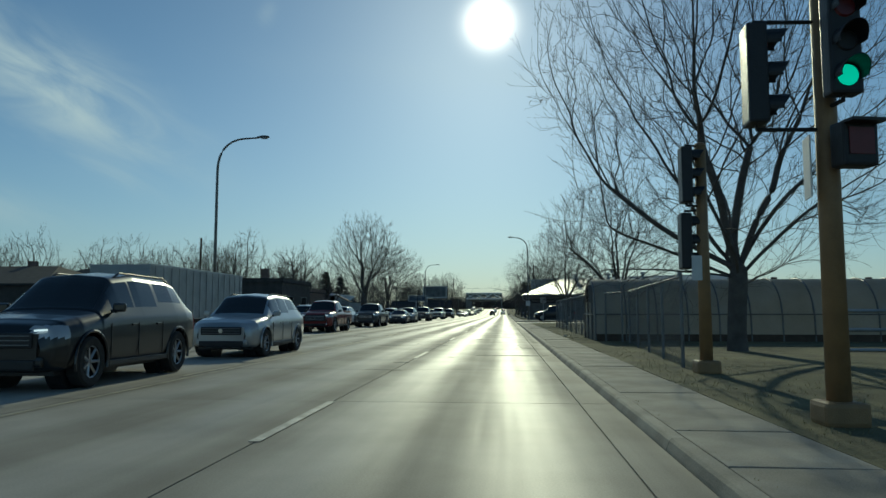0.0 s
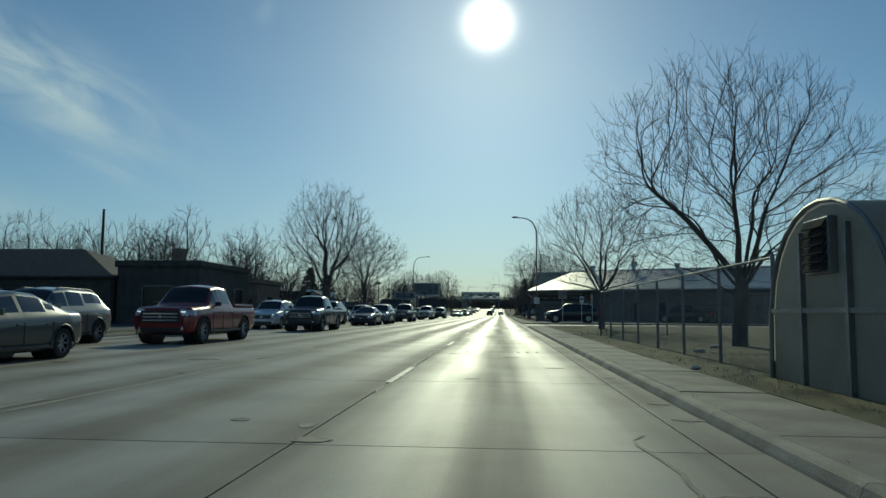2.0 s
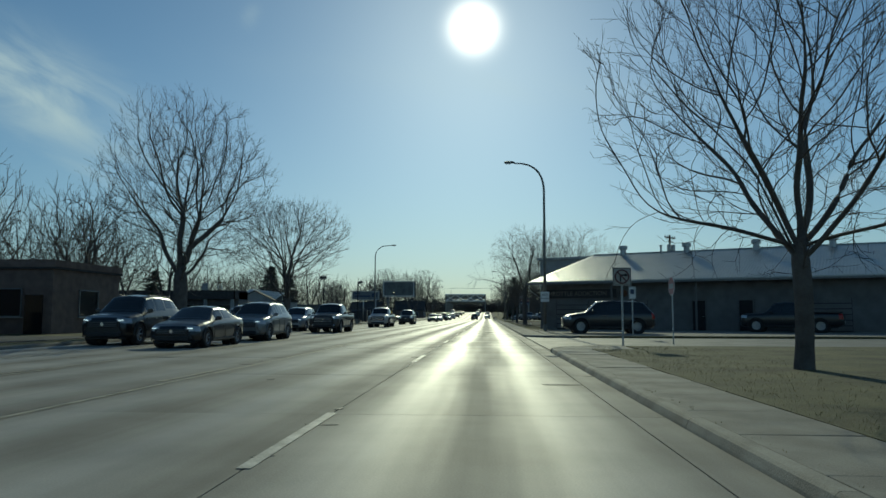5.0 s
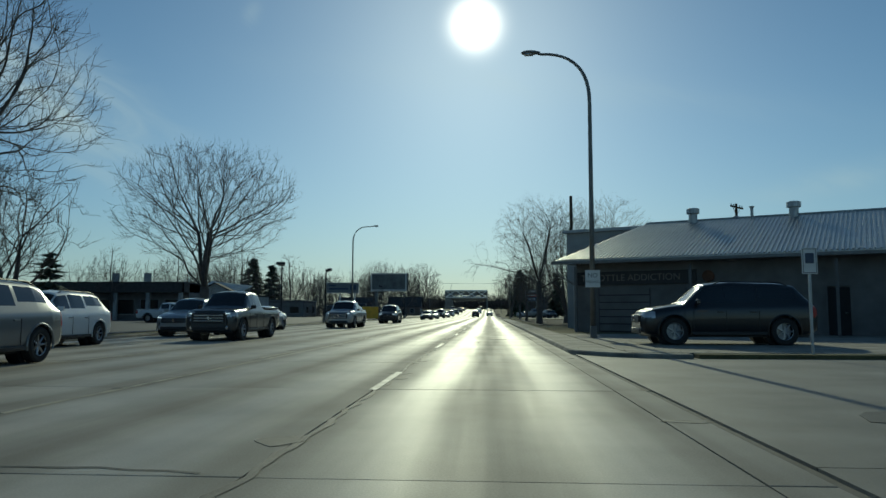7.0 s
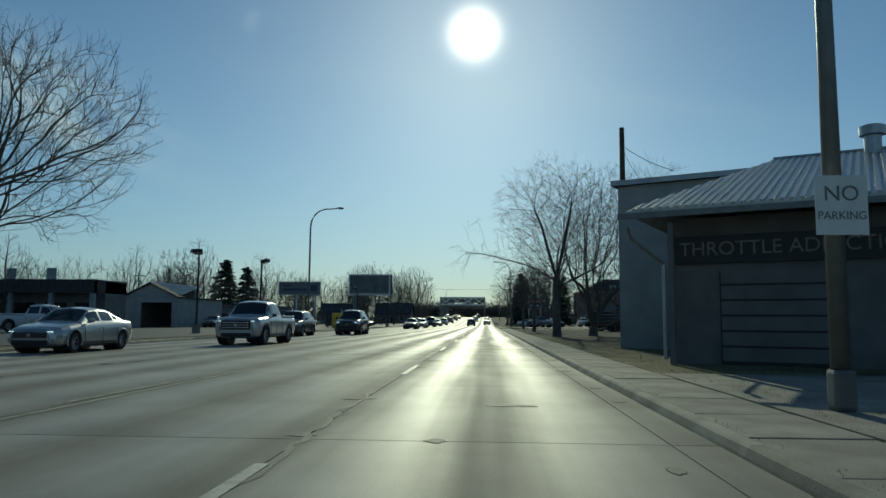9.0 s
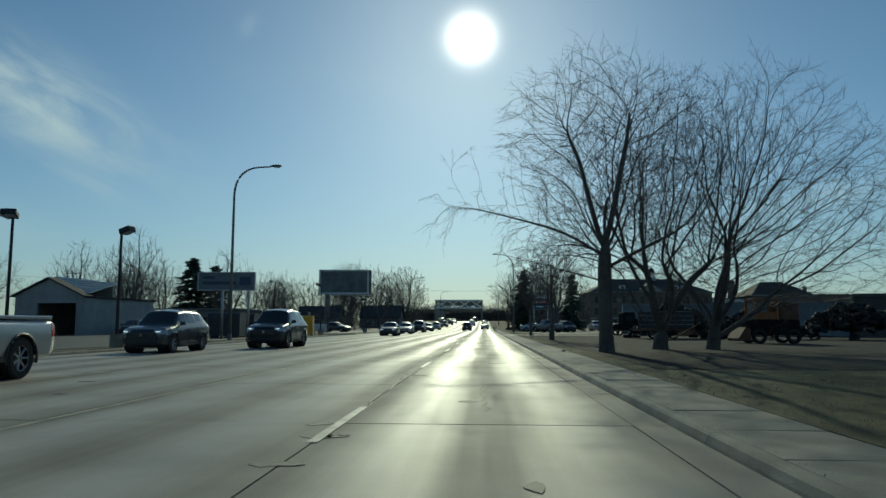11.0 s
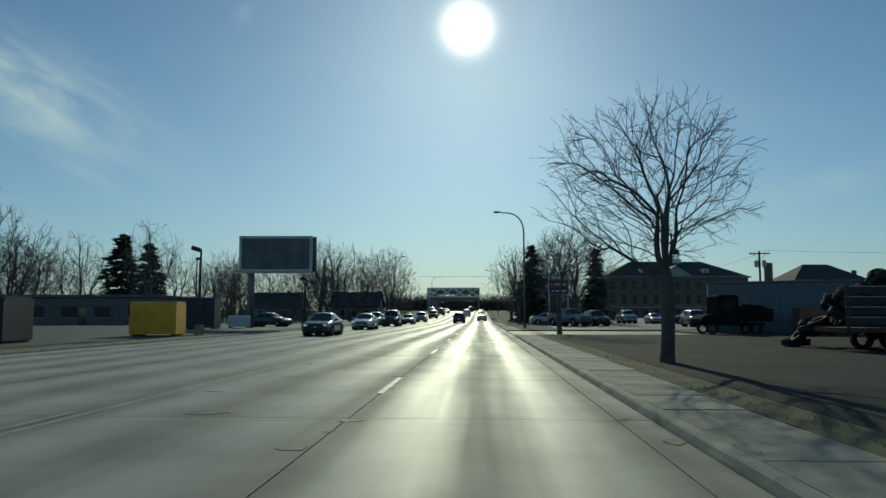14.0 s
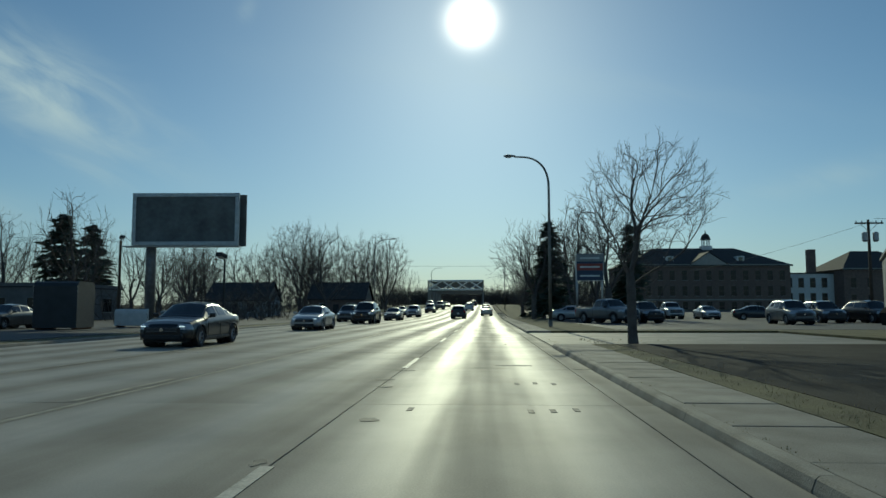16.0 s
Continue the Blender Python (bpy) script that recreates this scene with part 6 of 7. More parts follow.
house(pose(31.0, 92.5, G, 0, 0, 4), 7.5, 9.0, 2.7, 2.4, DARKWALL, SHINGLE, "small grey house with a dark gabled roof behind lawn")
house(pose(42.0, 92.0, G, 0, 0, 2), 8, 9.0, 2.7, 2.3, WHITE, SHINGLE, "small pale house with a shingled gable roof")
house(pose(-50.5, 69.0, G), 23.3, 12, 3.3, 2.3, DARKSIDING, SHINGLE, "long low dark shop under a hipped shingle roof", 6.0, "low_building", 4, False)
b3 = flat_shop(pose(-27.0, 69.5, G), 6.0, 10, 4.0, DARKSIDING, "dark flat-roofed shop with a brick chimney")
part("chimney", box(NEWBM(), (3.7, 1.6, 4.7), (0.75, 0.75, 1.5), 0, 0.03), BRICK, b3)
flat_shop(pose(-28.8, 88.0, G), 5.6, 7, 3.5, BRICK, "narrow brick shop front with a flat roof", parapet=0.4)
house(pose(-52, 52.0, G), 18, 12.0, 3.2, 1.6, DARKSIDING, SHINGLE, "low dark building with a shallow gabled roof", 3.0, "low_building")
flat_shop(pose(-56, 93.0, G), 25.0, 10, 3.2, PALEWALL, "low pale shop under bare trees", True)


def canopy_shop():
    """A long flat shop: a deep dark fascia on pale pillars over a recessed glass front."""
    top = thing("low_building", pose(-65.0, 159.0, G), "long dark shop with a deep flat fascia on pale pillars", "building")
    w, d, h = 26.5, 6.0, 4.7
    wall_box("wall", 0, w, 1.8, d, h, DARKWALL, top)
    part("fascia", box(NEWBM(), (w / 2, 0.1, h - 0.5), (w, 0.2, 1.35), 0, 0.02), SHINGLE, top)
    part("fascia", box(NEWBM(), (w - 0.1, d / 2, h - 0.5), (0.2, d, 1.35), 0, 0.02), SHINGLE, top)
    part("soffit", box(NEWBM(), (w / 2, 1.0, h - 1.12), (w - 0.3, 1.7, 0.08)), WHITE, top)
    part("roof", box(NEWBM(), (w / 2, d / 2, h + 0.02), (w - 0.4, d - 0.4, 0.1)), SHINGLE, top)
    for k in range(7):
        part("pillar", box(NEWBM(), (0.5 + (w - 1.0) * k / 6, 0.35, (h - 1.15) / 2), (0.45, 0.4, h - 1.15), 0, 0.02), PALEWALL, top)
    for k in range(8):
        window(top, 2.0 + (w - 4.0) * k / 7, 1.8, 1.7, 2.4, 1.9, bars=0, frame_m=FENCESTEEL)
    for x in (17.4, 21.6):
        sg = part("roof_sign", box(NEWBM(), (x, 0.4, h + 0.75), (1.0, 0.14, 1.1), 0, 0.02), PALEWALL, top)
        part("sign_post", box(NEWBM(), (x, 0.4, h + 0.1), (0.1, 0.1, 0.3)), BLACK, sg)
    return top


def garage():
    """A pale gable-fronted garage with an open dark bay, a long blank side wall and a ribbed metal roof behind."""
    top = thing("garage", pose(-44.1, 175.4, G, 0, 0, -4.5), "pale gable-fronted garage with a long blank side wall", "building")
    w, d, h, pk = 6.9, 12.2, 3.7, 1.6
    bm = NEWBM()
    poly(bm, [(0, 0, 0), (2.3, 0, 0), (2.3, 0, 3.0), (w - 0.65, 0, 3.0), (w - 0.65, 0, 0), (w, 0, 0), (w, 0, h), (w / 2, 0, h + pk), (0, 0, h)], (0, 0.25, 0))
    part("gable_wall", bm, PALEWALL, top)
    part("side_wall", box(NEWBM(), (w - 0.12, d / 2 + 0.13, h / 2 - 0.1), (0.24, d, h - 0.2)), PALEWALL, top)
    part("side_wall", box(NEWBM(), (0.12, d / 2 + 0.13, h / 2 - 0.1), (0.24, d, h - 0.2)), PALEWALL, top)
    part("rear_wall", box(NEWBM(), (w / 2, d, h / 2), (w - 0.5, 0.24, h)), PALEWALL, top)
    part("floor_slab", box(NEWBM(), (w / 2, d / 2, 0.03), (w - 0.5, d - 0.3, 0.06)), ASPHALT, top)
    for s, x in ((-1, 0.0), (1, w)):
        part("roof_slope", poly(NEWBM(), [(x + s * 0.3, -0.35, h - 0.14), (w / 2, -0.35, h + pk), (w / 2, 1.2, h + pk), (x + s * 0.3, 1.2, h - 0.14)], (0, 0, 0.14)), SHINGLE, top)
    part("flat_roof", box(NEWBM(), (w / 2, d / 2 + 0.9, h - 0.12), (w + 0.3, d - 1.4, 0.2)), SHINGLE, top)
    part("metal_roof", poly(NEWBM(), [(0.2, 0.9, h + 0.5), (w, 0.9, h + 0.2), (w, 5.5, h + 1.35), (0.2, 5.5, h + 2.1)], (0, 0, 0.1)), ROOFMETAL, top)
    for k in range(6):
        f = (k + 0.5) / 6
        part("roof_rib", tube(NEWBM(), [(0.2, 0.9 + 4.6 * f, h + 0.62 + 1.6 * f), (w, 0.9 + 4.6 * f, h + 0.32 + 1.15 * f)], 0.05, 5), WHITE, top)
    part("roof_prop", box(NEWBM(), (w / 2, 5.2, h + 0.6), (w - 0.6, 0.2, 1.4)), PALEWALL, top)
    return top


canopy_shop()
garage()
house(pose(-41.5, 268.0, G), 9.0, 8.0, 2.6, 2.6, PALEWALL, SHINGLE, "small house with a steep dark gable roof")
house(pose(-30.0, 284.0, G), 9.5, 9.0, 3.0, 2.8, BRICK, SHINGLE, "dark house with a shingled gable roof")
flat_shop(pose(-64.0, 232.0, G), 22.0, 12, 3.4, DARKWALL, "dark low building behind a used-car lot")


def school():
    """A three-storey brick school: hipped blocks, a central gable, a domed cupola and rows of tall windows."""
    top = thing("school", pose(31.0, 322.0, G + 0.0, 0, 0, 3), "old three-storey brick school with a domed cupola", "school")
    W, D, H = 35.5, 18.0, 10.8
    wall_box("wall", 0, W, 0, D, H, BRICK, top, 0.4)
    gable_roof(top, 0, W, 0, D, H, 4.2, SHINGLE, 0.5, 9.0)
    part("cornice", box(NEWBM(), (W / 2, -0.2, H - 0.1), (W + 0.8, 0.5, 0.4)), STONE, top)
    part("string_course", box(NEWBM(), (W / 2, -0.06, 3.2), (W, 0.14, 0.25)), STONE, top)
    part("pediment", poly(NEWBM(), [(W * 0.5 - 4, -0.5, H), (W * 0.5 + 4, -0.5, H), (W * 0.5, -0.5, H + 2.6)], (0, 0.6, 0)), STONE, top)
    for s in (-1, 1):
        part("pediment_roof", poly(NEWBM(), [(W * 0.5 + s * 4.2, -0.6, H), (W * 0.5, -0.6, H + 2.75), (W * 0.5, 6, H + 2.75), (W * 0.5 + s * 4.2, 3, H)], (0, 0, 0.15)), SHINGLE, top)
    cx, cy, z = 20.5, D / 2, H + 4.1
    cup = part("cupola", box(NEWBM(), (cx, cy, z + 0.3), (2.2, 2.2, 1.0)), WHITE, top, "white cupola with a dark dome")
    for k in range(8):
        a = k * math.pi / 4
        part("column", tube(NEWBM(), [(cx + 0.85 * math.cos(a), cy + 0.85 * math.sin(a), z + 0.8), (cx + 0.85 * math.cos(a), cy + 0.85 * math.sin(a), z + 2.2)], 0.13, 8), WHITE, cup)
    dome = NEWBM()
    rings = [[(cx + r * math.cos(k * math.pi / 8), cy + r * math.sin(k * math.pi / 8), z + dz) for k in range(16)] for r, dz in ((1.15, 2.2), (1.15, 2.4), (1.0, 2.5), (0.95, 2.9), (0.75, 3.3), (0.4, 3.6), (0.12, 3.75), (0.05, 4.4))]
    loft(dome, rings)
    part("dome", dome, SHINGLE, cup)
    # windows: three rows on the front, and the end wall
    first = None
    for row in range(3):
        for k in range(13):
            x, zz = 1.8 + 2.66 * k, 1.7 + 3.4 * row
            if first is None:
                first = window(top, x, 0.0, zz, 1.15, 2.1, frame_m=BRICK)
            else:
                o = copy_thing(first, pose(x, 0, zz))
    for s in (0, 1):
        dm = part("dormer", box(NEWBM(), (W * (0.28 + 0.44 * s), 3.0, H + 1.4), (1.6, 2.4, 1.3)), WHITE, top)
        part("dormer_window", box(NEWBM(), (W * (0.28 + 0.44 * s), 1.78, H + 1.4), (0.9, 0.03, 0.8)), GLASSDARK, dm)
    # link and second block
    wall_box("link_wall", W, W + 11.5, 4, 14, 9.0, WHITE, top, 0.3)
    part("link_roof", box(NEWBM(), (W + 5.75, 9, 9.1), (11.9, 10.4, 0.25)), SHINGLE, top)
    for row in range(2):
        for k in range(4):
            copy_thing(first, pose(W + 1.6 + 2.6 * k, 4.0, 3.6 + 3.4 * row))
    part("chimney", box(NEWBM(), (W + 9.6, 10, 7.4), (1.6, 1.6, 15.0), 0, 0.05), BRICK, top)
    wall_box("wall", W + 11.6, W + 30.2, 0, 16, 9.9, BRICK, top, 0.4)
    gable_roof(top, W + 11.6, W + 30.2, 0, 16, 9.9, 4.3, SHINGLE, 0.5, 6.6)
    part("cornice", box(NEWBM(), (W + 20.9, -0.2, 9.8), (19.2, 0.5, 0.4)), STONE, top)
    wall_box("wing_wall", W + 30.3, W + 62.0, 3, 14, 10.2, BRICK, top, 0.4)
    part("wing_roof", box(NEWBM(), (W + 46.15, 8.5, 10.33), (32.1, 11.4, 0.25)), SHINGLE, top)
    part("flue", box(NEWBM(), (W + 31.5, 9, 11.6), (0.9, 0.9, 2.6), 0, 0.04), BRICK, top)
    for row in range(2):
        for k in range(8):
            copy_thing(first, pose(W + 32.5 + 3.6 * k, 3.0, 3.4 + 3.6 * row))
    for row in range(2):
        for k in range(5):
            copy_thing(first, pose(W + 13.6 + 3.65 * k, 0.0, 3.2 + 3.6 * row))
    return top


school()


# ---- billboards, big signs, yard ----
def billboard(m, w, h, z, label, posts, face=SIGNGREY, name="billboard", frame_w=0.25, double=True):
    top = thing(name, m, label, "billboard", "billboards")
    panel = part("panel", box(NEWBM(), (0, 0, z + h / 2), (w - 2 * frame_w, 0.16, h - 2 * frame_w)), face, top)
    for cx, cz, sx, sz in ((0, z + h - frame_w / 2, w, frame_w), (0, z + frame_w / 2, w, frame_w), (w / 2 - frame_w / 2, z + h / 2, frame_w, h - 2 * frame_w), (-w / 2 + frame_w / 2, z + h / 2, frame_w, h - 2 * frame_w)):
        part("frame", box(NEWBM(), (cx, -0.02, cz), (sx, 0.26, sz), 0, 0.02), STEEL, panel)
    if double:
        part("rear_panel", box(NEWBM(), (0.25, 0.75, z + h / 2), (w, 0.14, h)), SIGNGREY, top)
    for x in posts:
        part("post", tube(NEWBM(), [(x, 0.38, -0.1), (x, 0.38, z + h * 0.8)], 0.32 if double else 0.1, 12), FENCESTEEL if double else STEEL, top, smooth=True)
    if double:
        part("catwalk", box(NEWBM(), (0, -0.55, z - 0.12), (w + 0.5, 0.8, 0.06)), STEEL, top)
        for k in range(4):
            x = -w / 2 + w * (k + 0.5) / 4
            part("lamp_arm", tube(NEWBM(), [(x, -0.2, z - 0.1), (x, -1.1, z - 0.16), (x, -1.2, z - 0.02)], 0.025, 6), STEEL, top)
    return top


billboard(pose(-19.3, 208.3, G, 0, 0, 3), 6.9, 3.4, 5.25, "large framed billboard with a dark faded print", (-2.35,))
sg = billboard(pose(-18.6, 161.0, G, 0, 0, 2), 4.2, 1.35, 3.47, "wide weathered grey restaurant sign on two posts", (-0.4, 1.5), SHEDWALL, "roadside_sign", 0.08, False)
for cx, cz, sx, sz in ((-1.3, 4.42, 0.9, 0.16), (-0.5, 4.02, 2.4, 0.22), (1.35, 4.17, 0.8, 0.6)):
    part("lettering_bar", box(NEWBM(), (cx, -0.1, cz), (sx, 0.02, sz), 0, 0.004), SIGNBLUE, sg)
sg = billboard(pose(9.2, 227.0, G), 2.4, 2.4, 3.6, "roadside sign with red and dark panels on two posts", (-1.1, 1.1), SIGNBLUE, "roadside_sign", 0.06, False)
for k, m in enumerate((PALEWALL, SIGNRED, SIGNBLUE)):
    part("sign_panel", box(NEWBM(), (0, -0.1, 5.6 - 0.78 * k), (2.25, 0.04, 0.6), 0, 0.01), m, sg)
    part("lettering_bar", box(NEWBM(), (0, -0.13, 5.6 - 0.78 * k), (1.7, 0.02, 0.14)), WHITE, sg)


def bin_box(m, w, d, h, material, label, name="shipping_bin"):
    """A steel clothing-bin style container with rounded shoulders, corner studs and a chute."""
    top = thing(name, m, label, "container", "roadside containers")
    bm = NEWBM()
    r = 0.28
    prof = [(-d / 2, 0.1), (-d / 2, h - r), (-d / 2 + r * 0.3, h - r * 0.3), (-d / 2 + r, h), (d / 2 - r, h), (d / 2 - r * 0.3, h - r * 0.3), (d / 2, h - r), (d / 2, 0.1)]
    loft(bm, [[(x, y, z) for y, z in prof] for x in (-w / 2, w / 2)])
    b = part("body", bm, material, top)
    for k in range(9):
        z = 0.3 + (h - 0.6) * k / 8
        for x in (-w / 2 - 0.01, w / 2 + 0.01):
            part("stud", tube(NEWBM(), [(x, -d / 2 - 0.01, z), (x, -d / 2 - 0.03, z)], 0.03, 8), CHROME, b)
    for x in (-w / 2 + 0.2, w / 2 - 0.2):
        part("skid", box(NEWBM(), (x, 0, 0.06), (0.16, d, 0.12)), CORTEN, top)
    part("seam", box(NEWBM(), (0, -d / 2 - 0.005, h * 0.5), (w, 0.02, 0.04)), material, b)
    return top


bin_box(pose(-18.55, 182.3, VERGE, 0, 0, 10), 2.5, 2.4, 1.95, YELLOWBOX, "bright yellow steel container beside the kerb")
for x, y in ((-20.75, 171.0), (-20.55, 166.8)):
    bin_box(pose(x, y, VERGE + 0.005, 0, 0, 6), 2.5, 2.4, 1.95, DARKBOX, "dark steel container in a row beside the kerb")
bin_box(pose(-24.0, 203.0, VERGE + 0.005, 0, 0, 6), 2.4, 2.2, 2.7, DARKBOX, "tall dark steel container on the used-car lot")
bin_box(pose(-22.6, 208.4, VERGE + 0.005, 0, 0, 10), 2.0, 1.3, 1.15, WHITE, "small white steel bin on the used-car lot")


def tyre_heap(m, label, n, sx, sy, seed):
    rng = random.Random(seed)
    top = thing("tyre_heap", m, label, "tyres")
    ty, _ = wheel_meshes(0.37)
    for k in range(n):
        x, y = rng.gauss(0, sx / 3), rng.gauss(0, sy / 3)
        z = max(0.15, 2.7 * max(0.0, 1 - (abs(x) / sx) ** 2 * 1.2 - (abs(y) / sy) ** 2) * rng.uniform(0.4, 1.0))
        share("tyre", ty, top, pose(x, y, z, rng.uniform(0, 180), rng.uniform(40, 140), rng.uniform(0, 360)))
    return top


tyre_heap(pose(15.2, 168.9, G), "heap of old black tyres in a scrapyard", 210, 4.2, 2.4, 9)
tyre_heap(pose(21.5, 167.6, G), "long heap of old tyres in a scrapyard", 190, 4.6, 2.2, 10)


def flat_trailer(m):
    top = thing("stock_trailer", m, "dark slatted stock trailer in a scrapyard", "trailer")
    part("bed", box(NEWBM(), (0, 0, 0.7), (4.2, 2.0, 0.16)), CORTEN, top)
    # dark slat faces; pale strips added on top stand in for sunlit edges
    for k in range(4):
        sl = part("slat", box(NEWBM(), (0, -1.0, 0.98 + 0.33 * k), (4.2, 0.05, 0.24)), DARKBOX, top)
        part("sunlit_edge_strip", box(NEWBM(), (0, -1.0, 1.115 + 0.33 * k), (4.2, 0.07, 0.025)), STEEL, sl)
    for x in (-2.05, -0.7, 0.7, 2.05):
        part("stake", box(NEWBM(), (x, -1.04, 1.4), (0.08, 0.06, 1.5)), CORTEN, top)
    ty, rm = wheel_meshes(0.37)
    for x in (-0.5, 0.5):
        for s in (-1, 1):
            share("wheel", ty, top, pose(x, s * 0.95, 0.37, 0, 0, 90))
    return top


flat_trailer(pose(13.7, 166.4, G, 0, 0, 3))


SOOT = mat("sooty_black_steel", (0.02, 0.02, 0.02), 0.95, vary=0.4, scale=3, spec=0.06)


def scrap_truck(m):
    """An old flat-bed truck seen from its side, with a load of scrap."""
    top = thing("scrap_truck", m, "old black flat-bed truck loaded with scrap in a yard", "truck")
    part("chassis", box(NEWBM(), (0.0, 0, 0.62), (4.4, 0.8, 0.16)), SOOT, top)
    prof = [(-1.95, 0.6), (-1.95, 0.95), (-1.8, 1.12), (-1.5, 1.22), (-0.92, 1.24), (-0.86, 2.36), (-0.78, 2.43), (0.3, 2.43), (0.4, 2.3), (0.4, 0.6)]
    bm = NEWBM()
    loft(bm, [[(x, y, z) for x, z in prof] for y in (-0.92, -0.85, 0.85, 0.92)])
    cab = part("cab", bm, SOOT, top)
    for s in (-1, 1):
        part("side_window", box(NEWBM(), (-0.2, s * 0.925, 1.78), (0.75, 0.02, 0.5), 0, 0.005), RUBBER, cab)
        part("fender", tube(NEWBM(), [(-1.75, s * 0.85, 0.55), (-1.6, s * 0.85, 0.85), (-1.25, s * 0.85, 0.95), (-0.9, s * 0.85, 0.85), (-0.75, s * 0.85, 0.55)], 0.13, 6), SOOT, cab)
    part("flat_bed", box(NEWBM(), (1.45, 0, 0.85), (2.1, 1.9, 0.14)), SOOT, top)
    for k in range(4):
        part("side_board", box(NEWBM(), (1.45, -0.94, 1.0 + 0.17 * k), (2.1, 0.05, 0.15)), SOOT, top)
        part("side_board", box(NEWBM(), (1.45, 0.94, 1.0 + 0.17 * k), (2.1, 0.05, 0.15)), SOOT, top)
    rng = random.Random(31)
    for k in range(26):
        part("scrap_piece", box(NEWBM(), (1.45 + rng.uniform(-0.9, 0.9), rng.uniform(-0.75, 0.75), rng.uniform(1.0, 1.75)), (rng.uniform(0.3, 0.9), rng.uniform(0.2, 0.6), rng.uniform(0.1, 0.4)), rng.uniform(0, 3), 0.02), SOOT, top)
    ty, rm = wheel_meshes(0.37)
    for x in (-1.25, 1.5):
        for y in (-0.8, 0.8):
            share("wheel", ty, top, pose(x, y, 0.37, 0, 0, 90))
    return top


scrap_truck(pose(15.45, 187.85, G, 0, 0, 3))


def metal_shed(m, w, d, h):
    """A long flat-roofed building clad in upright pale metal sheets."""
    top = thing("metal_shed", m, "long blue-grey metal-clad shed beside the scrapyard", "building")
    wall_box("wall", 0, w, 0, d, h, SHEDWALL, top)
    n = int(w / 0.9)
    first = None
    for k in range(n):
        mm = pose(0.45 + 0.9 * k, -0.03, h / 2)
        if first is None:
            first = part("cladding_sheet", box(NEWBM(), (0, 0, 0), (0.87, 0.05, h - 0.1), 0, 0.012), SHEDWALL, top)
            first.matrix_basis = mm
        else:
            share("cladding_sheet", first.data, top, mm)
    part("roof", box(NEWBM(), (w / 2, d / 2, h + 0.08), (w + 0.2, d + 0.2, 0.1)), FENCESTEEL, top)
    part("corner_trim", box(NEWBM(), (-0.02, -0.06, h / 2), (0.07, 0.1, h)), WHITE, top)
    return top


metal_shed(pose(15.5, 191.6, G, 0, 0, -26), 22.0, 7.0, 3.3)


def yard_loader(m):
    """A small old loader: dark body on four wheels, an open orange cab and a rusty box behind it."""
    top = thing("loader", m, "old orange-cabbed loader standing among scrap", "loader")
    part("body", box(NEWBM(), (0.5, 0, 0.95), (2.9, 1.3, 0.9), 0, 0.08), SOOT, top)
    cab = part("cab_roof", box(NEWBM(), (0, 0, 2.55), (1.45, 1.3, 0.16), 0, 0.04), ORANGE, top)
    for x in (-0.66, 0.66):
        for y in (-0.58, 0.58):
            part("cab_post", box(NEWBM(), (x, y, 1.93), (0.13, 0.13, 1.1)), ORANGE, cab)
    part("cab_panel", box(NEWBM(), (0, -0.55, 1.62), (1.2, 0.06, 0.42), 0, 0.01), ORANGE, cab)
    part("rear_panel", box(NEWBM(), (0, 0.55, 1.9), (1.2, 0.06, 0.98), 0, 0.01), TRAILER, cab)
    part("engine_box", box(NEWBM(), (1.35, 0, 1.9), (1.15, 1.2, 1.0), 0, 0.06), CORTEN, top)
    part("bucket", poly(NEWBM(), [(-1.0, -0.8, 0.2), (-1.7, -0.8, 0.15), (-1.75, -0.8, 0.3), (-1.3, -0.8, 0.95), (-1.0, -0.8, 0.8)], (0, 1.6, 0)), CORTEN, top)
    ty, rm = wheel_meshes(0.42)
    for x in (-0.5, 1.5):
        for y in (-0.72, 0.72):
            share("wheel", ty, top, pose(x, y, 0.42, 0, 0, 90))
    return top


ORANGE = mat("faded_orange_paint", (0.32, 0.12, 0.035), 0.6, vary=0.3, scale=3)
yard_loader(pose(16.3, 153.4, G, 0, 0, 4))
tyre_heap(pose(27.5, 165.5, G), "broad heap of old tyres before a dark shed", 150, 5.2, 2.2, 12)
flat_shop(pose(35.6, 181.5, G, 0, 0, -10), 30.0, 9.0, 3.7, DARKSIDING, "long dark low building behind the scrapyard")


def pallet_stack(x, y, n, turn):
    top = thing("pallet_stack", pose(x, y, G, 0, 0, turn), "stack of weathered orange-brown wooden pallets", "pallets", "pallet stacks")
    for k in range(n):
        for q in range(5):
            part("board", box(NEWBM(), (-0.48 + 0.24 * q, 0, 0.13 + 0.15 * k), (0.16, 1.0, 0.022)), PALLET, top)
        for q in (-0.45, 0, 0.45):
            part("bearer", box(NEWBM(), (0, q, 0.07 + 0.15 * k), (1.15, 0.08, 0.1)), PALLET, top)
    return top


for x, y, n, t in ((19.9, 187.0, 11, 3), (21.2, 187.2, 10, -4), (22.6, 186.8, 12, 2)):
    pallet_stack(x, y, n, t)

# guard rail by the crossing
gr = thing("guard_rail", pose(0, 0, G), "curved steel pipe rail beside the crossing", "guard rail")
for z in (0.5, 0.82, 1.12):
    part("rail", tube(NEWBM(), [(6.0, 12.5, z), (7.4, 12.4, z), (9.0, 12.9, z - 0.03), (14.0, 15.0, z - 0.05)], 0.03, 8), STEEL, gr)
for x, y in ((6.05, 12.5), (7.4, 12.4), (9.0, 12.9), (11.5, 13.9), (14, 15)):
    part("post", box(NEWBM(), (x, y + 0.05, 0.55), (0.1, 0.1, 1.3)), WOODPOLE, gr)


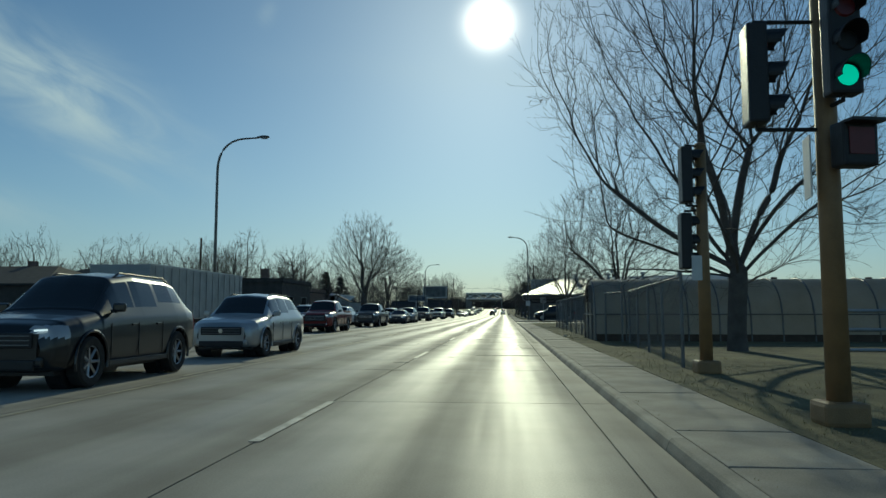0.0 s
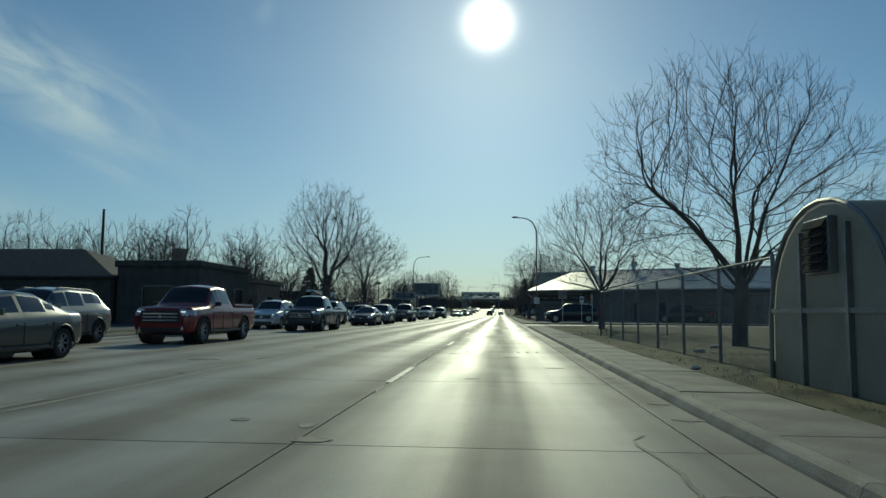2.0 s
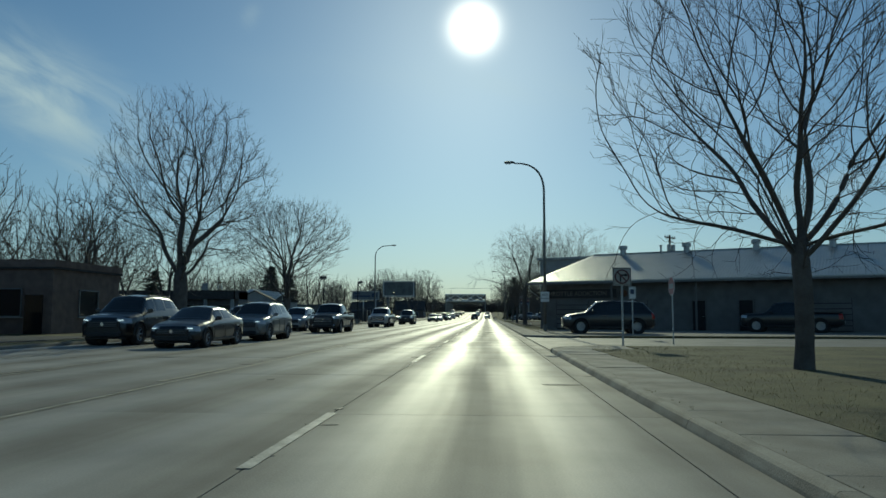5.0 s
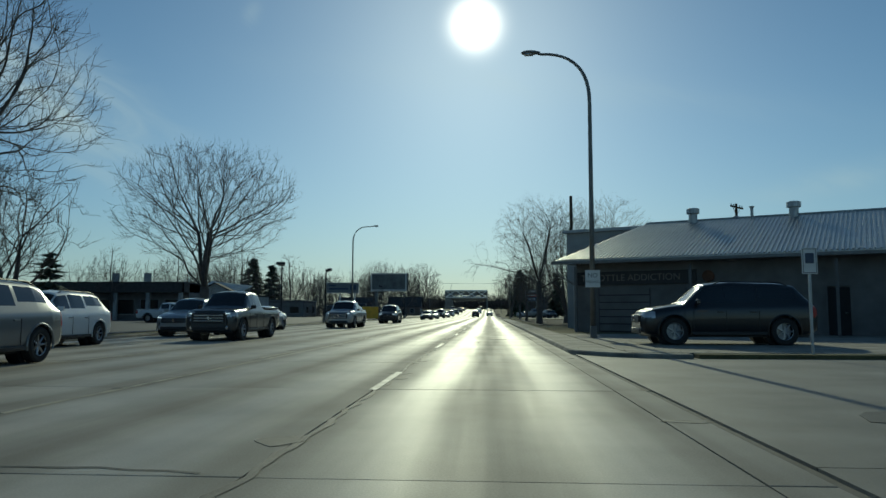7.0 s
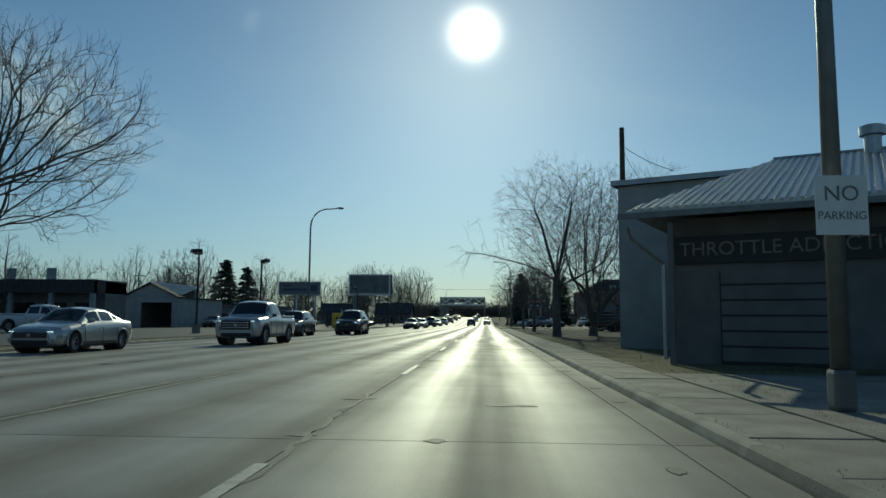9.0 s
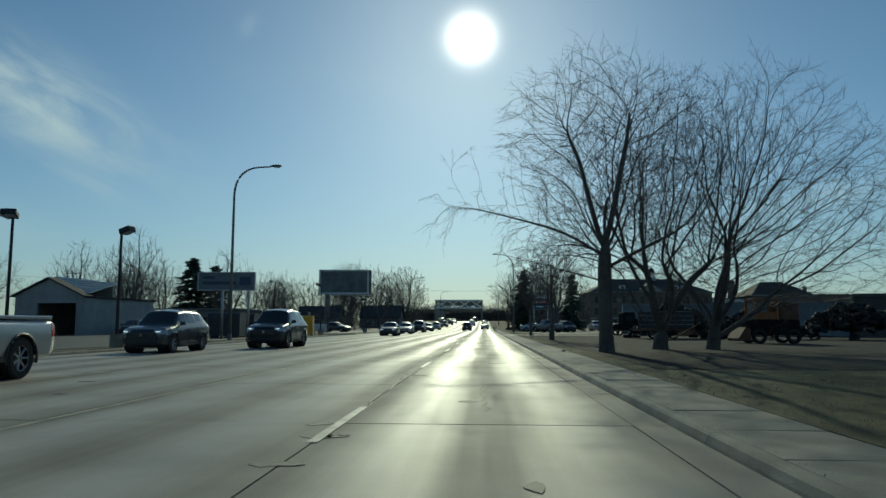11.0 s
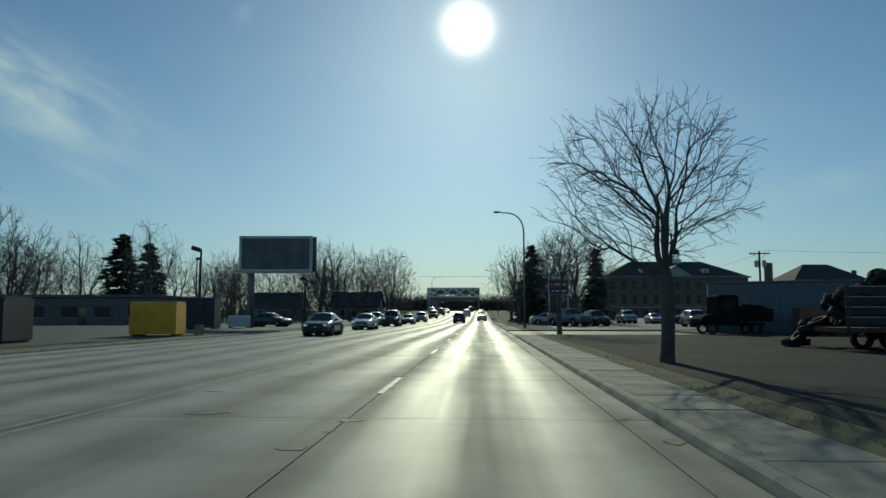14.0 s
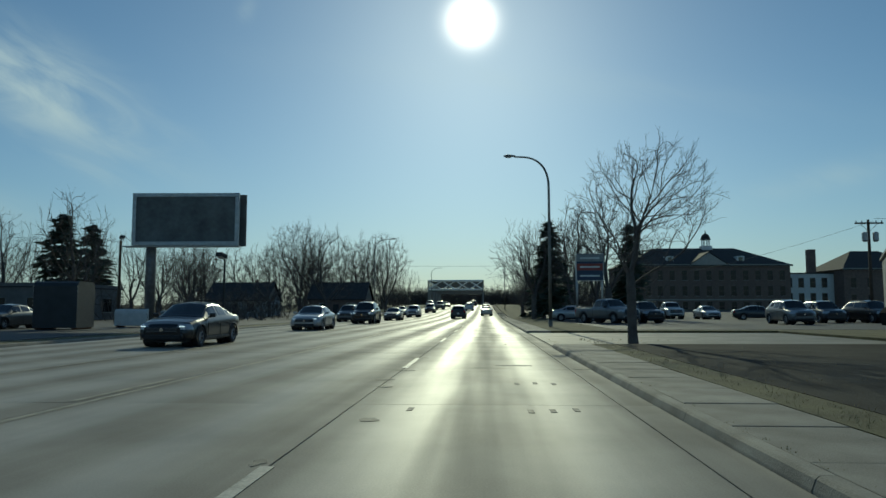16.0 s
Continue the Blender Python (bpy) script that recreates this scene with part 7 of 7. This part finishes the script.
# ---- bridge ----
def bridge():
    """A through-truss bridge: side trusses, portal and sway frames, deck."""
    top = thing("truss_bridge", pose(-12.1, 458.6, 0), "silver-painted steel truss bridge over the road", "bridge")
    hw, zb, zt, bays, bay = 11.2, 2.6, 13.1, 9, 9.0

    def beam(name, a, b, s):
        # front lattice gets the lit tone, all other members the shaded tone
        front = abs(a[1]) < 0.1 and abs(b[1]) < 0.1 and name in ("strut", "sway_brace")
        part(name, tube(NEWBM(), [a, b], s, 4), BRIDGELIT if front else BRIDGESHADE, top)

    for sx in (-1, 1):
        x = sx * hw
        beam("bottom_chord", (x, 0, zb), (x, bays * bay, zb), 0.45)
        beam("top_chord", (x, bay * 0.0, zt), (x, bays * bay, zt), 0.42)
        for k in range(bays + 1):
            beam("vertical", (x, k * bay, zb - (4 if k % 3 == 0 else 0)), (x, k * bay, zt), 0.32 if k == 0 else 0.25)
            if k < bays:
                a, b = ((zb, zt) if k % 2 else (zt, zb))
                beam("diagonal", (x, k * bay, a), (x, (k + 1) * bay, b), 0.22)
    for k in range(bays + 1):
        y = k * bay
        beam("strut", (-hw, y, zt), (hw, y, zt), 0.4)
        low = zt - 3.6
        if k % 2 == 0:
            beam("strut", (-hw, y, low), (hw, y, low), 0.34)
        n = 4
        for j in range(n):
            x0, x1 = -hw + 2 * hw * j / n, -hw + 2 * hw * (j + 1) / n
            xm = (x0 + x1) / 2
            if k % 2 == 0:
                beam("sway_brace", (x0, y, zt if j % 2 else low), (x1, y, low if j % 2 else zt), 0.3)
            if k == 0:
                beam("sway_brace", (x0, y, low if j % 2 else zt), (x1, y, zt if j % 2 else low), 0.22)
    for sx in (-1, 1):
        part("parapet", box(NEWBM(), (sx * (hw - 0.8), bays * bay / 2, zb + 0.7), (0.3, bays * bay, 1.0)), CONCRETE, top)
    return top


bridge()


# ---- small road details, wires, grass ----
def dowel_slots():
    """Short patched slots across some joints, three to a wheel path."""
    top = thing("dowel_slots", pose(0, 0, 0), "dark patched slots across road joints", "road patch", "", "structure")
    bm = box(NEWBM(), (0, 0, 0), (0.07, 0.26, 0.006), 0, 0.002)
    first = None
    rng = random.Random(8)
    for y in (40.3, 171.7, 174.8):
        for x in (-0.9, -0.58, 0.48, 0.76, 1.04):
            if rng.random() < 0.2:
                continue
            m = pose(x + rng.uniform(-0.03, 0.03), y + rng.uniform(-0.08, 0.08), 0.004, 0, 0, rng.uniform(-3, 3))
            if first is None:
                first = part("slot", bm, PATCH, top)
                first.matrix_basis = m
            else:
                share("slot", first.data, top, m)


dowel_slots()


def crack(name, pts, width, seed, label="dark wandering crack sealed with tar"):
    """A thin wandering strip of tar a few millimetres proud."""
    rng = random.Random(seed)
    bm = NEWBM()
    rows = []
    for (x0, y0), (x1, y1) in zip(pts, pts[1:]):
        n = max(2, int(math.hypot(x1 - x0, y1 - y0) / 0.25))
        dx, dy = (x1 - x0), (y1 - y0)
        ln = math.hypot(dx, dy)
        for k in range(n):
            f = k / n
            j = rng.gauss(0, 0.035)
            w = width * rng.uniform(0.4, 1.3)
            cx, cy = x0 + dx * f - dy / ln * j, y0 + dy * f + dx / ln * j
            rows.append((bm.verts.new((cx - dy / ln * w, cy + dx / ln * w, 0.005)), bm.verts.new((cx + dy / ln * w, cy - dx / ln * w, 0.005))))
    for a, b in zip(rows, rows[1:]):
        bm.faces.new((a[0], a[1], b[1], b[0]))
    return tagged(link_mesh(name, bm, PATCH), label, "road crack", "", "structure")


crack("crack_1", [(1.1, 24.5), (1.25, 25.6), (1.15, 26.6), (1.4, 27.4)], 0.016, 1)
crack("crack_2", [(-1.62, 66), (-1.7, 72), (-1.55, 79), (-1.66, 86), (-1.6, 94), (-1.7, 101)], 0.035, 2)
crack("crack_3", [(2.0, 80.5), (4.2, 81.5), (7.0, 82.2), (11.0, 82.0)], 0.04, 3)
crack("crack_4", [(-1.6, 30), (-1.7, 36), (-1.62, 41)], 0.025, 4)
crack("crack_5", [(-8.9, 75), (-5.0, 75.3), (-1.7, 75.1)], 0.03, 5)
crack("crack_6", [(0.02, 119.5), (-0.05, 122.0), (0.0, 124.0)], 0.008, 6)
crack("crack_7", [(-1.66, 118), (-1.7, 128), (-1.62, 136)], 0.028, 7)
for k, (x, y, sx, sy) in enumerate(((0.9, 20.6, 1.9, 0.22), (1.45, 24.9, 0.5, 0.35), (-1.78, 76.3, 0.4, 0.5), (0.35, 99.4, 0.7, 0.25), (-6.4, 36.0, 0.8, 0.5), (1.3, 62.5, 0.7, 0.25), (-3.6, 151.0, 0.6, 0.5), (0.6, 178.5, 0.8, 0.3), (4.7, 77.9, 2.7, 1.3))):
    rng = random.Random(k)
    bm = NEWBM()
    poly(bm, [(x + sx / 2 * math.cos(a) * rng.uniform(0.75, 1.1), y + sy / 2 * math.sin(a) * rng.uniform(0.75, 1.1), 0.003 if x < KERB_R else 0.015) for a in [q * 2 * math.pi / 16 for q in range(16)]], (0, 0, 0.004))
    tagged(link_mesh("patch_%d" % (k + 1), bm, PATCH), "dark tar patch on worn concrete", "road patch", "", "structure")


def road_spalls():
    """Small chipped and tarred spots, most of them along the joints."""
    rng = random.Random(77)
    bm = NEWBM()
    for k in range(170):
        y = rng.uniform(12, 215)
        x = rng.choice((-1.66, -1.66, -5.25, -8.9, 1.9)) + rng.gauss(0, 0.12) if rng.random() < 0.6 else rng.uniform(-14, 2.0)
        sx, sy = rng.uniform(0.05, 0.28), rng.uniform(0.04, 0.2)
        ring = [(x + sx * math.cos(q * math.pi / 5) * rng.uniform(0.5, 1.15), y + sy * math.sin(q * math.pi / 5) * rng.uniform(0.5, 1.15), 0.0035) for q in range(10)]
        poly(bm, ring, (0, 0, 0.0025))
    return tagged(link_mesh("road_spalls", bm, PATCH), "small dark chipped spots on worn concrete", "road spots", "", "stuff")


road_spalls()


def wire(a, b, sag, r=0.012, name="overhead_wire"):
    a, b = Vector(a), Vector(b)
    pts = [a.lerp(b, k / 14) + Vector((0, 0, -sag * 4 * (k / 14) * (1 - k / 14))) for k in range(15)]
    ob = link_mesh(name, tube(NEWBM(), pts, r, 5), BLACK)
    return tagged(ob, "thin black overhead wire", "wire", "overhead wires")


wire((5.6, 119.1, 8.2), (5.75, 112.2, 5.75), 0.1)
wire((5.6, 119.1, 8.0), (5.9, 116.0, 6.1), 0.3, 0.008)
wire((31.0, 222.0, 8.4), (80.0, 205.0, 8.6), 1.0)
wire((31.0, 222.0, 8.2), (36.0, 330.0, 9.0), 1.2)
wire((-45, 352, 13.6), (30, 352, 13.4), 0.9, 0.03)
wire((-36, 232, 8.0), (-80, 150, 9.0), 1.5, 0.015)


def grass_tufts():
    """Dry blades along the pavement's edge, the kerbs and on the near lawns."""
    rng = random.Random(21)
    vs, fs = [], []
    spots = []
    for _ in range(16000):
        y = rng.uniform(-2, 190)
        if 75 < y < 88:
            continue
        x = WALK + abs(rng.gauss(0, 1.9))
        if y > 127 and x > 4.0 and rng.random() < 0.85:
            continue
        spots.append((x, y, VERGE, rng.uniform(0.02, 0.055)))
    for _ in range(700):
        y = rng.uniform(-2, 190)
        if 75 < y < 88:
            continue
        spots.append((KERB_R + 0.19 + abs(rng.gauss(0, 0.06)), y, VERGE, rng.uniform(0.01, 0.022)))
    for _ in range(5000):
        spots.append((KERB_L - 0.25 - abs(rng.gauss(0, 0.8)), rng.uniform(10, 200), VERGE - 0.02, rng.uniform(0.02, 0.06)))
    for x, y, z, h in spots:
        a = rng.uniform(0, 2 * math.pi)
        c, s = math.cos(a), math.sin(a)
        for q in (0, 1):
            o = len(vs)
            ox, oy = rng.gauss(0, 0.03), rng.gauss(0, 0.03)
            lx, ly = rng.gauss(0, 0.4) * h, rng.gauss(0, 0.4) * h
            w = 0.005
            vs += [(x + ox - c * w, y + oy - s * w, z - 0.01), (x + ox + c * w, y + oy + s * w, z - 0.01), (x + ox + lx, y + oy + ly, z + h)]
            fs.append((o, o + 1, o + 2))
    me = bpy.data.meshes.new("grass_tufts")
    me.from_pydata(vs, [], fs)
    me.materials.append(BLADE)
    tagged(new("grass_tufts", me), "dry pale grass tufts at pavement edges", "grass", "", "stuff")


grass_tufts()


def litter():
    """Pale scraps and stones by the kerb."""
    rng = random.Random(33)
    for x, y, s in ((5.0, 39.2, 0.3), (6.1, 41.6, 0.34), (5.2, 143.6, 0.3), (3.4, 33.5, 0.18), (6.6, 12.0, 0.24), (3.1, 138.5, 0.16), (5.9, 147.0, 0.25)):
        bm = NEWBM()
        vs = bmesh.ops.create_icosphere(bm, subdivisions=2, radius=s / 2)["verts"]
        for v in vs:
            v.co.x *= rng.uniform(0.9, 1.3)
            v.co.z = v.co.z * 0.45 + rng.gauss(0, 0.01)
        ob = link_mesh("stone", bm, STONE)
        ob.matrix_basis = pose(x, y, VERGE + s * 0.12, 0, 0, rng.uniform(0, 180))
        tagged(ob, "pale rounded stone on dry grass", "stone", "stones by the kerb")


litter()
